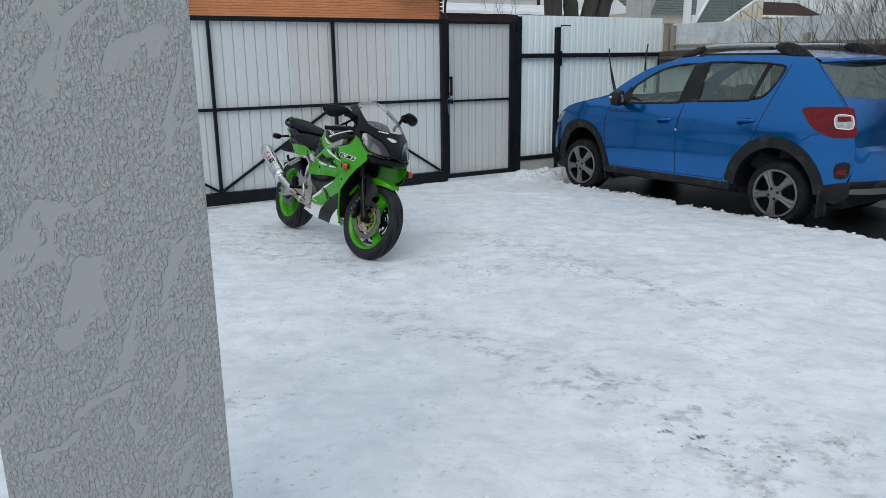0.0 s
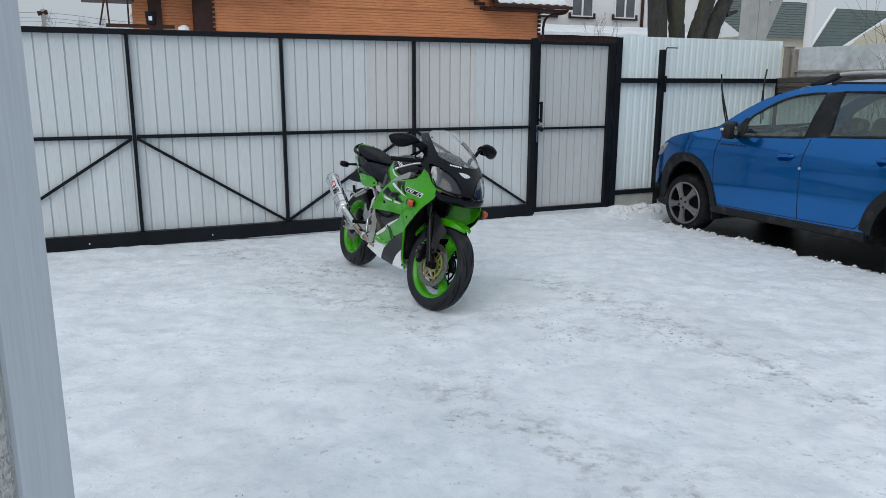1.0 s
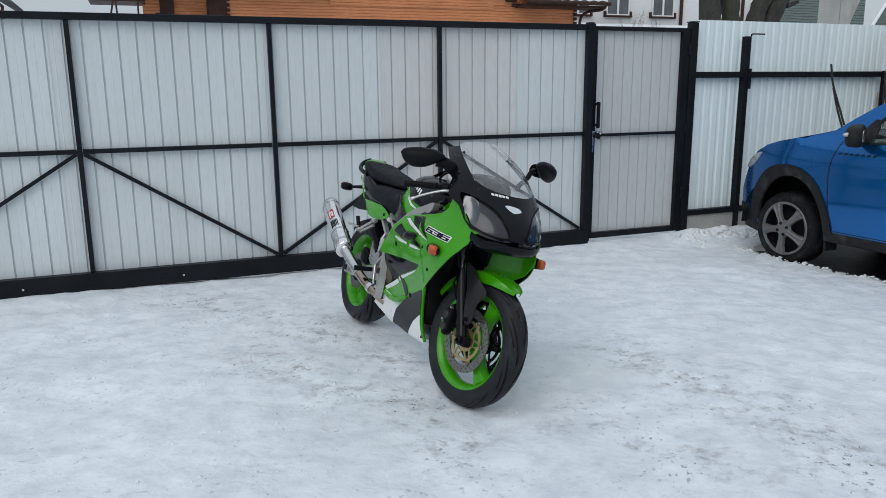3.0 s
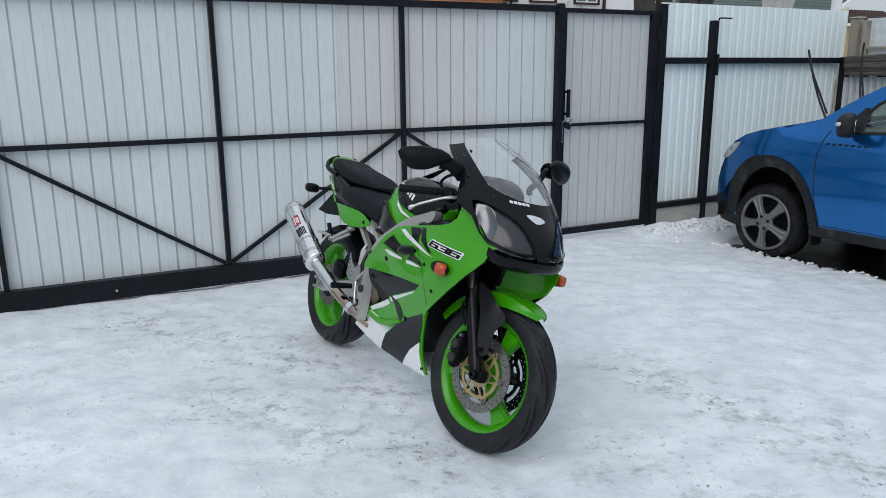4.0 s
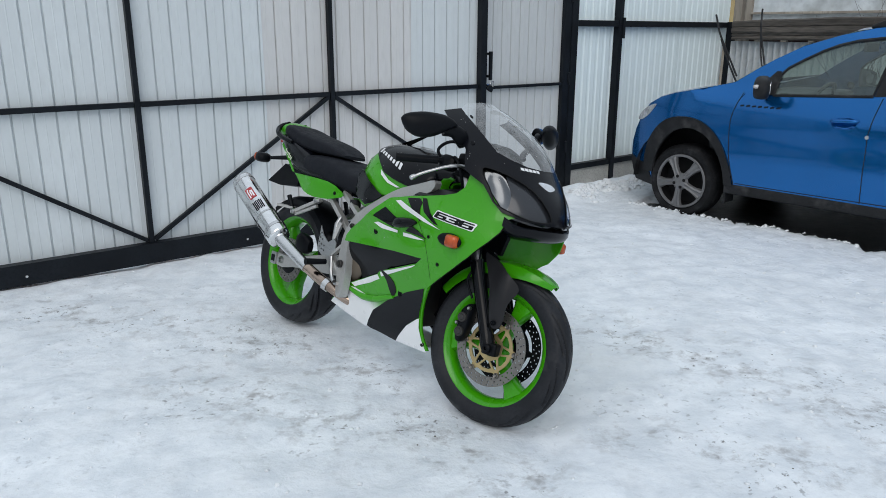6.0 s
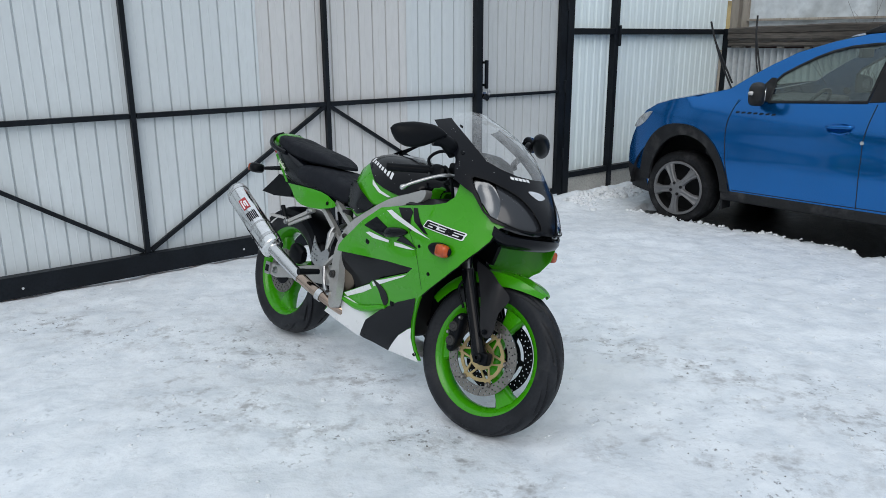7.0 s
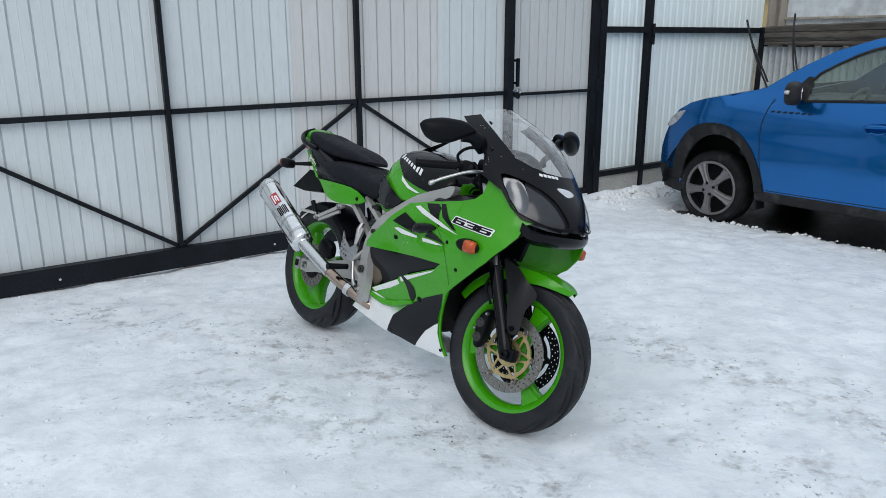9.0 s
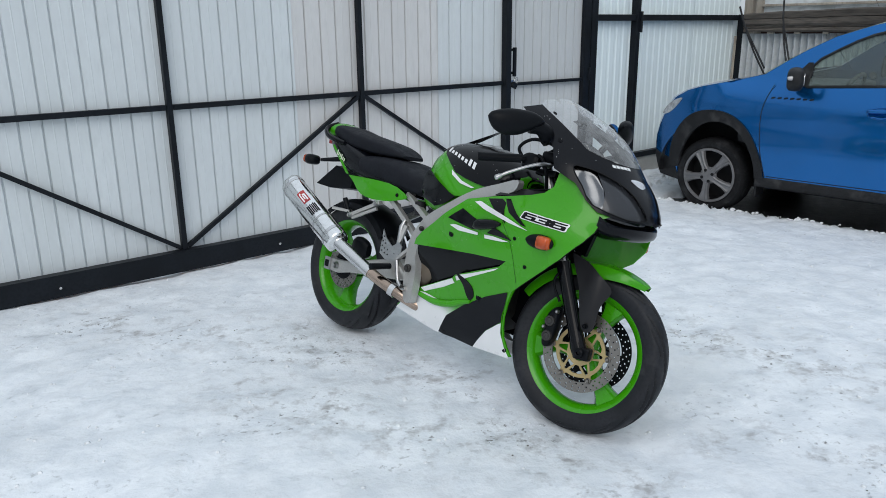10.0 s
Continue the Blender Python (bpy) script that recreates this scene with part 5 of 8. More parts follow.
part("hatch", across([(-1.90, 1.199, -1.80, 1.234), (-1.95, 1.10, -1.868, 1.145), (-2.00, 0.98, -1.93, 1.0), (-2.03, 0.88, -1.968, 0.90), (-2.03, 0.80, -1.985, 0.80)]), BLUE, car, "blue hatch", smooth=45)
part("rear_bumper", across([(-2.03, 0.80, -1.985, 0.80), (-2.13, 0.77, -1.987, 0.76), (-2.15, 0.62, -1.985, 0.60), (-2.14, 0.50, -1.96, 0.50)]), BLUE, car, smooth=40)
part("rear_diffuser", across([(-2.14, 0.50, -1.96, 0.50), (-2.12, 0.40, -1.93, 0.42), (-2.05, 0.32, -1.86, 0.36), (-1.8, 0.30, -1.7, 0.33)]), CLAD, car, smooth=40)
part("skid_plate", across([(-2.145, 0.43, -1.99, 0.44), (-2.10, 0.36, -1.92, 0.385)], 10), RAIL_GREY, car)
part("registration_plate", boxed(-2.165, -2.155, -0.26, 0.26, 0.52, 0.64, bevel=0.003), WHITE, car, "white plate")
part("underbody", boxed(-1.80, 1.80, -0.46, 0.46, 0.20, 0.36), CLAD, car)
part("floor_pan", boxed(-0.84, 0.85, -0.80, 0.80, 0.30, 0.34), CLAD, car)
# cabin
for side in (-1, 1):
    for x, tilt in ((-0.30, 14), (-1.10, 16)):
        seat = part("car_seat", cushion(blend_rows([(-0.11, 0.42, 0.62, 0.19), (-0.04, 0.42, 1.06, 0.22), (0.03, 0.42, 1.10, 0.22), (0.09, 0.44, 0.9, 0.20)]), 4, 18), INSIDE, car, "dark cloth seat", smooth=50, at=pose(x, side * 0.38, 0.05, 0, -tilt, 0))
        part("headrest", cushion(blend_rows([(-0.06, 1.13, 1.24, 0.10), (-0.03, 1.11, 1.29, 0.13), (0.03, 1.11, 1.29, 0.13), (0.06, 1.13, 1.26, 0.10)]), 3.5, 16), INSIDE, seat, smooth=50)
        part("seat_base", cushion(blend_rows([(0.05, 0.36, 0.56, 0.20), (0.3, 0.36, 0.58, 0.22), (0.5, 0.38, 0.57, 0.20)]), 4, 16), INSIDE, seat, smooth=50)
part("dashboard", boxed(0.55, 1.12, -0.72, 0.72, 0.60, 1.06, bevel=0.05), INSIDE, car)
part("steering_wheel", tubed([Vector((0.42 - 0.09 * math.sin(a), 0.37 + 0.185 * math.cos(a), 1.0 + 0.165 * math.sin(a))) for a in [2 * math.pi * k / 28 for k in range(29)]], 0.016, 8), INSIDE, car, smooth=50)
part("steering_hub", tubed([(0.62, 0.37, 0.94), (0.43, 0.37, 1.0)], [0.03, 0.07], 12), INSIDE, car, smooth=50)
for d in ((0.17, 0.0), (-0.17, 0.0)):
    part("steering_spoke", bar(bmesh.new(), (0.43, 0.37, 1.0), (0.42, 0.37 + d[0], 1.0), 0.03, 0.02), INSIDE, car)
part("parcel_shelf", boxed(-1.66, -1.28, -0.66, 0.66, 1.05, 1.08), INSIDE, car)
part("cabin_mirror", boxed(0.20, 0.23, -0.12, 0.12, 1.40, 1.47, bevel=0.01), INSIDE, car)
# both wipers stand raised from the screen
for base, top in (((1.02, 0.545, 1.155), (1.417, 0.258, 1.686)), ((1.07, -0.02, 1.165), (1.28, -0.289, 1.743))):
    a, b = Vector(base), Vector(top)
    wiper = part("wiper", tubed(bend([a, a.lerp(b, 0.3) + Vector((0.018, 0, 0)), a.lerp(b, 0.62) + Vector((0.020, 0, 0))]), 0.008, 8), CLAD, car, "raised black wiper", smooth=50)
    part("blade", tubed(bend([a.lerp(b, 0.08) + Vector((-0.020, 0, 0)), a.lerp(b, 0.4), a.lerp(b, 0.7) + Vector((0.016, 0, 0)), b]), 0.0085, 8), CLAD, wiper, smooth=50)
part("screen_cowl", across([(1.17, 1.126, 0.93, 1.158), (1.12, 1.140, 0.89, 1.172)]), CLAD, car, smooth=45)


# ---- the motorcycle; x forward, y to its left, z up along its lean, front axle over the origin ----
LIME = material("lime_paint", (0.043, 0.305, 0.003), 0.28, spec=0.2, vary=0.05, scale=3, coat=0.45, grain=0.05, grain_scale=200)
GLOSS_BLACK = material("gloss_black", (0.003, 0.0035, 0.005), 0.14, vary=0.2, coat=0.06, spec=0.16)
DULL_BLACK = material("dull_black_plastic", (0.005, 0.006, 0.008), 0.40, spec=0.10, vary=0.2, scale=8, grain=0.2, grain_scale=150)
COWL_BLACK = material("satin_black_cowl", (0.003, 0.0036, 0.006), 0.22, spec=0.16, vary=0.15, scale=6, coat=0.08)
GUARD_GREY = material("charcoal_plastic", (0.016, 0.016, 0.018), 0.38, spec=0.2, vary=0.12, scale=8)
SEAT = material("seat_vinyl", (0.010, 0.0115, 0.016), 0.6, spec=0.13, vary=0.15, scale=10, grain=0.3, grain_scale=260, bump=0.0006, bump_scale=320)
TYRE = material("tyre_rubber", (0.018, 0.0195, 0.0235), 0.5, spec=0.2, vary=0.25, scale=9, grain=0.3, grain_scale=90, dirt=(0.05, 0.05, 0.052), dirt_amount=0.15, dirt_scale=12)
PAINT_WHITE = material("white_paint", (0.74, 0.75, 0.76), 0.3, vary=0.04, coat=0.6)
ALLOY = material("brushed_alloy", (0.50, 0.50, 0.50), 0.32, 1.0, vary=0.12, scale=12, grain=0.15, grain_scale=160, stretch=(1, 6, 6))
FRAME_GREY = material("frame_grey", (0.47, 0.465, 0.45), 0.36, 0.55, vary=0.08, scale=8, grain=0.12, grain_scale=120)
DARK_METAL = material("dark_engine_metal", (0.035, 0.034, 0.033), 0.5, 0.5, vary=0.3, scale=10)
CLUTCH = material("clutch_cover", (0.13, 0.105, 0.08), 0.45, 0.6, vary=0.15, scale=12)
BRONZE = material("heat_tinted_steel", (0.40, 0.31, 0.25), 0.14, 1.0, vary=0.3, scale=9)
GOLD = material("gold_carrier", (0.44, 0.34, 0.17), 0.4, 0.75, vary=0.12, scale=20)
DISC = material("disc_steel", (0.215, 0.203, 0.188), 0.34, 0.85, vary=0.12, scale=20)
AMBER = material("amber_lens", (0.44, 0.065, 0.008), 0.12, vary=0.4, scale=40, coat=0.3)
PALE_PRINT = material("pale_print", (0.60, 0.70, 0.50), 0.4, vary=0.05)
RED_PRINT = material("red_print", (0.36, 0.025, 0.03), 0.4, vary=0.1)
CLEAR = glass("clear_screen", (0.90, 0.92, 0.93), 0.04, 0.92, 0.07, streaks=0.22)
LENS = glass("smoked_lens", (0.92, 0.93, 0.95), 0.03, 0.97, 0.0)
SILVER = material("polished_alloy", (0.80, 0.80, 0.80), 0.15, 1.0, vary=0.06, scale=12, grain=0.1, grain_scale=160, stretch=(1, 6, 6))
SMOKE = material("smoked_plastic", (0.026, 0.028, 0.032), 0.16, vary=0.04, scale=8, coat=0.3)
LAMP_SILVER = material("lamp_silver", (0.17, 0.175, 0.18), 0.2, 1.0, vary=0.05, scale=8)
PIT_BLACK = material("lamp_pit_black", (0.006, 0.006, 0.007), 0.6, spec=0.15)

# airbrushed paint that runs from white into lime along the belly
FADE = material("white_to_lime_paint", (0.74, 0.75, 0.76), 0.3, vary=0.04, coat=0.6)
fn, fl = FADE.node_tree.nodes, FADE.node_tree.links
split, slant, run, tint = fn.new("ShaderNodeSeparateXYZ"), fn.new("ShaderNodeMath"), fn.new("ShaderNodeMapRange"), fn.new("ShaderNodeMixRGB")
fl.new(next(n for n in fn if n.type == "TEX_COORD").outputs["Object"], split.inputs[0])
slant.operation = "MULTIPLY_ADD"
slant.inputs[1].default_value = 0.7
fl.new(split.outputs["X"], slant.inputs[0])
fl.new(split.outputs["Z"], slant.inputs[2])
run.interpolation_type = "SMOOTHSTEP"
run.inputs[1].default_value, run.inputs[2].default_value = -0.175, -0.060
fl.new(slant.outputs[0], run.inputs[0])
tint.inputs[2].default_value = (0.043, 0.305, 0.003, 1)
fl.new(fn["Principled BSDF"].inputs["Base Color"].links[0].from_socket, tint.inputs[1])
fl.new(run.outputs[0], tint.inputs[0])
fl.new(tint.outputs[0], fn["Principled BSDF"].inputs["Base Color"])

LEAN, YAW = 14.5, -48.3
BIKE = pose(-0.662, 5.936, 0.0205, 0, 0, YAW) @ pose(0, 0, 0, -LEAN, 0, 0)
bike = thing("motorcycle", BIKE, "lime green and black sports motorcycle on its stand in snow", "motorcycle")
BASE, FRONT_R, REAR_R, REAR_X = 1.41, 0.298, 0.312, -1.41
FORK_WAY = Vector((-0.42, 0, 0.907)).normalized()
PIVOT = Vector((-0.035, 0, 0.30))
STEER = Matrix.Translation(PIVOT) @ Matrix.Rotation(radians(11.3), 4, FORK_WAY) @ Matrix.Translation(-PIVOT)


@functools.lru_cache(maxsize=None)
def slopes(rows):
    """Gentle slopes at the rows' places, with no overshoot between them."""
    steps = [(b[1] - a[1]) / (b[0] - a[0]) for a, b in zip(rows, rows[1:])]
    inner = [0.0 if p * q <= 0 else 2 * p * q / (p + q) for p, q in zip(steps, steps[1:])]
    return (steps[0], *inner, steps[-1])


def table(rows, z):
    """The value at z on a smooth line through the rows."""
    if z <= rows[0][0]:
        return rows[0][1]
    if z >= rows[-1][0]:
        return rows[-1][1]
    i = next(k for k in range(len(rows) - 1) if z <= rows[k + 1][0])
    (x0, y0), (x1, y1), m = rows[i], rows[i + 1], slopes(rows)
    h = x1 - x0
    t = (z - x0) / h
    return (2 * t ** 3 - 3 * t * t + 1) * y0 + (t ** 3 - 2 * t * t + t) * h * m[i] + (3 * t * t - 2 * t ** 3) * y1 + (t ** 3 - t * t) * h * m[i + 1]


SIDE_W = ((0.15, 0.11), (0.21, 0.138), (0.30, 0.155), (0.39, 0.178), (0.50, 0.222), (0.57, 0.245), (0.65, 0.272), (0.70, 0.280), (0.76, 0.270), (0.82, 0.250), (0.90, 0.24), (1.0, 0.235), (1.1, 0.2))
NOSE_X = ((0.60, 0.20), (0.74, 0.15), (0.80, 0.17), (0.88, 0.137), (0.935, 0.09), (0.99, 0.047), (1.05, 0.005), (1.107, -0.057), (1.173, -0.173), (1.225, -0.29))
COWL_W = ((0.74, 0.272), (0.85, 0.272), (0.96, 0.266), (1.05, 0.228), (1.107, 0.205), (1.173, 0.165), (1.225, 0.10))
BACK_X = ((0.74, -0.28), (0.95, -0.28), (1.1, -0.36), (1.225, -0.46))


def flank(side, out=0.0):
    """The fairing's flank as a function of x and z; side -1 is the right."""
    def at(x, z):
        u = min(1.0, max(0.0, (x + 0.28) / (table(NOSE_X, z) + 0.28)))
        dent = 0.016 * math.exp(-((x + 0.62) / 0.13) ** 2 - ((z - 0.62) / 0.07) ** 2) + 0.014 * math.exp(-((x + 0.33) / 0.12) ** 2 - ((z - 0.66) / 0.05) ** 2)
        ridge = 0.010 * math.exp(-((z - 0.755 + 0.1 * (x + 0.2)) / 0.035) ** 2) * math.exp(-((x + 0.25) / 0.3) ** 2)
        return Vector((x, side * ((table(SIDE_W, z) - dent + ridge) * max(0.0, 1 - u ** 2.5) ** 0.5 + out), z))
    return at


def cowling(out=0.0, squeeze=1.0):
    """The nose as a function of a plan angle (in hundreds of degrees, negative to the right) and z."""
    def at(u, z):
        th = radians(u * 100)
        x0, xn, w = table(BACK_X, z), table(NOSE_X, z), table(COWL_W, z) * squeeze
        c, s = abs(math.cos(th)) ** 0.83, math.sin(th)
        n = Vector((c / max(0.05, xn - x0), s / max(0.05, w), 0.9)).normalized()
        return Vector((x0 + (xn - x0) * squeeze * c, w * s, z)) + out * n
    return at


def skin(name, outline, shape, mat, parent=bike, holes=(), step=0.025, thick=0.003, label="", rounded=False):
    o = smooth_loop(outline, 3) if rounded else outline
    return part(name, panel(o, shape, holes, step, thick), mat, parent, label, smooth=38)


# wheels
def tyre_mesh(radius, half, rim, seed):
    """A sports tyre with slanting tread grooves."""
    prof = [(rim - 0.004, -half * 0.80), (rim + 0.010, -half * 0.93), (rim + 0.028, -half)]
    for k in range(-28, 29):
        a = k / 28
        y = half * 0.99 * math.sin(a * math.pi / 2)
        prof.append((radius - (radius - rim - 0.036) * (1 - math.cos(a * math.pi / 2)) ** 0.92, y))
    prof += [(rim + 0.028, half), (rim + 0.010, half * 0.93), (rim - 0.004, half * 0.80)]
    sides, laps = 288, 9
    arc_len, lap_len = half * 1.45, 2 * math.pi * radius / laps

    def groove(turn, q):
        """Depth, 0 to 1, of two sets of swooping grooves that start near the crown."""
        deep = 0.0
        for first, length, q0, rise, power in ((0.0, 1.30, 0.10, 0.62, 1.5), (0.45, 0.55, 0.46, 0.36, 1.2)):
            for j in (-2, -1, 0, 1):
                u = (turn - first) % 1.0 - j
                if 0.0 < u < length:
                    v = u / length
                    tilt = rise * power * v ** (power - 1) / length * arc_len / lap_len
                    gap = abs(q - q0 - rise * v ** power) * arc_len / math.hypot(1, tilt)
                    deep = max(deep, min(1.0, max(0.0, (0.0056 - gap) / 0.0022)) * min(1.0, 8 * v, 8 * (1 - v)))
        return deep

    bm, rings = bmesh.new(), []
    for k in range(sides):
        a = 2 * math.pi * k / sides
        ring = []
        for i, (r, y) in enumerate(prof):
            if 3 <= i < len(prof) - 3:
                q = abs(math.asin(max(-1.0, min(1.0, y / (half * 0.99))))) * 2 / math.pi
                r -= 0.012 * groove(laps * k / sides + (0.5 if y > 0 else 0.0) + seed, q)
            ring.append(bm.verts.new((r * math.cos(a), y, r * math.sin(a))))
        rings.append(ring)
    for k in range(sides):
        r0, r1 = rings[k], rings[(k + 1) % sides]
        for i in range(len(prof) - 1):
            bm.faces.new((r0[i], r0[i + 1], r1[i + 1], r1[i]))
    return bm


def rim_mesh(rim, half, spoke_w, angles, hub_r, hub_half):
    bm = bmesh.new()
    lathe(bm, [(rim + 0.012, -half), (rim + 0.013, -half + 0.008), (rim - 0.004, -half + 0.014), (rim - 0.018, -half * 0.45), (rim - 0.022, 0), (rim - 0.018, half * 0.45), (rim - 0.004, half - 0.014), (rim + 0.013, half - 0.008), (rim + 0.012, half),
               (rim + 0.004, half), (rim - 0.012, half - 0.012), (rim - 0.024, half * 0.55), (rim - 0.031, half * 0.2), (rim - 0.031, -half * 0.2), (rim - 0.024, -half * 0.55), (rim - 0.012, -half + 0.012), (rim + 0.004, -half)], 72, closed=True)
    lathe(bm, [(0.012, -hub_half), (hub_r, -hub_half), (hub_r * 0.9, -hub_half * 0.4), (hub_r * 0.9, hub_half * 0.4), (hub_r, hub_half), (0.012, hub_half)], 32, closed=True)
    for a in angles:
        secs = []
        for t in (0.0, 0.15, 0.5, 0.82, 1.0):
            r = hub_r * 0.8 + (rim - 0.026 - hub_r * 0.8) * t
            w = spoke_w * (0.62 - 0.25 * math.sin(t * math.pi) + (0.42 * max(0.0, t - 0.55) / 0.45) ** 1.2)
            d = 0.026 - 0.006 * t
            secs.append([Vector((r, sy * d * abs(1 - 0.35 * (abs(sx) > 0.9)), sx * w)) for sx, sy in ((-1, -1), (-0.7, -1.35), (0.7, -1.35), (1, -1), (1, 1), (0.7, 1.35), (-0.7, 1.35), (-1, 1))])
        turned = Matrix.Rotation(-radians(a), 4, "Y")
        loft([[turned @ p for p in s] for s in secs], bm, closed=True)
    return bm


def ring_points(r, n, turn=0.0):
    return [(r * math.cos(2 * math.pi * (k + turn) / n), r * math.sin(2 * math.pi * (k + turn) / n)) for k in range(n)]


def disc_mesh(r0, r1, hole_rows, y, thick=0.005):
    holes = [ring_points(r0, 48)]
    for r, n, turn, size in hole_rows:
        for cx, cy in ring_points(r, n, turn):
            holes.append([(cx + hx, cy + hy) for hx, hy in ring_points(size, 6)])
    return panel(ring_points(r1, 72), lambda u, v: Vector((u, y, v)), holes, 0.02, thick)


def carrier_mesh(r0, r1, arms, y, thick=0.006):
    """A spider with paired openings between its arms."""
    holes, half = [ring_points(r0, 24)], math.pi / arms
    for k in range(arms):
        a = 2 * half * k
        for c, ra, wa, rb, wb in ((a, r0 + 0.018, 0.26, r1 - 0.008, 0.07), (a + half, r0 + 0.018, 0.12, r1 - 0.012, 0.33)):
            corners = [(ra, c - wa), (rb - 0.004, c - wb), (rb, c - wb * 0.5), (rb, c + wb * 0.5), (rb - 0.004, c + wb), (ra, c + wa)]
            holes.append([(r * math.cos(q), r * math.sin(q)) for r, q in corners])
    rim = []
    for k in range(90):
        q = 2 * math.pi * k / 90
        off = (q + half) % (2 * half) - half
        r = r1 + 0.020 * math.exp(-(off / 0.11) ** 4)
        rim.append((r * math.cos(q), r * math.sin(q)))
    return panel(rim, lambda u, v: Vector((u, y, v)), holes, 0.02, thick)


def bolt_mesh(r, y0, y1):
    return lathe(bmesh.new(), [(0, y0), (r * 0.45, y0), (r * 0.5, y0 + 0.3 * (y1 - y0)), (r * 0.8, y0 + 0.1 * (y1 - y0)), (r, y0 + 0.3 * (y1 - y0)), (r, y1)], 12)


AXLE_F = STEER @ pose(-0.004, 0, 0.287) @ Matrix.Diagonal((1.04, 1, 1.04, 1))
front_wheel = part("front_wheel", rim_mesh(0.222, 0.050, 0.052, (-52, 68, 188), 0.036, 0.055), LIME, bike, "lime green three-spoke front wheel", smooth=40, at=AXLE_F)
part("tyre", tyre_mesh(FRONT_R, 0.060, 0.226, 0.2), TYRE, front_wheel, "grooved black tyre", smooth=30)
carrier = carrier_mesh(0.034, 0.094, 6, 0)
carrier_data = finish(carrier, "disc_carrier", GOLD, 40)
disc_data = finish(disc_mesh(0.110, 0.147, ((0.117, 30, 0.0, 0.0034), (0.1285, 30, 0.5, 0.0036), (0.140, 36, 0.0, 0.0034)), 0), "brake_disc", DISC, 40)
black_disc = disc_data.copy()
black_disc.materials[0] = DULL_BLACK
black_carrier = carrier_data.copy()
black_carrier.materials[0] = DULL_BLACK
for y, data in ((-0.064, disc_data), (0.064, black_disc)):
    for name, d, off in (("brake_disc", data, 0.0), ("disc_carrier", carrier_data if y < 0 else black_carrier, -0.001 if y < 0 else 0.001)):
        ob = new(name, d)
        ob.parent, ob.matrix_basis = front_wheel, pose(0, y + off, 0)
        ob["label"] = ("drilled steel disc" if y < 0 else "dark drilled disc") if name == "brake_disc" else ("gold disc carrier" if y < 0 else "black disc carrier")
bob = finish(bolt_mesh(0.0105, -0.010, 0.002), "bobbin", DISC, 40)
for k in range(6):
    ob = new("bobbin", bob)
    cx, cz = ring_points(0.108, 6)[k]
    ob.parent, ob.matrix_basis = front_wheel, pose(cx, -0.066, cz)
part("axle_nut", bolt_mesh(0.017, -0.118, -0.05), DULL_BLACK, front_wheel, smooth=40)

rear_wheel = part("rear_wheel", rim_mesh(0.222, 0.073, 0.056, (20, 140, 260), 0.055, 0.075), LIME, bike, "lime green three-spoke rear wheel", smooth=40, at=pose(REAR_X, 0, 0.319) @ Matrix.Diagonal((1.03, 1, 1.03, 1)))
part("tyre", tyre_mesh(REAR_R, 0.089, 0.226, 0.6), TYRE, rear_wheel, "wide grooved black tyre", smooth=30)
part("brake_disc", disc_mesh(0.062, 0.110, ((0.072, 14, 0, 0.0042), (0.085, 20, 0.3, 0.0045), (0.099, 24, 0, 0.0045)), -0.090), DISC, rear_wheel, "drilled steel disc", smooth=40)
part("disc_hub", lathe(bmesh.new(), [(0.0, -0.096), (0.03, -0.096), (0.066, -0.092), (0.066, -0.086)], 24), DULL_BLACK, rear_wheel, smooth=40)
part("axle_nut", bolt_mesh(0.018, -0.155, -0.09), ALLOY, rear_wheel, smooth=40)

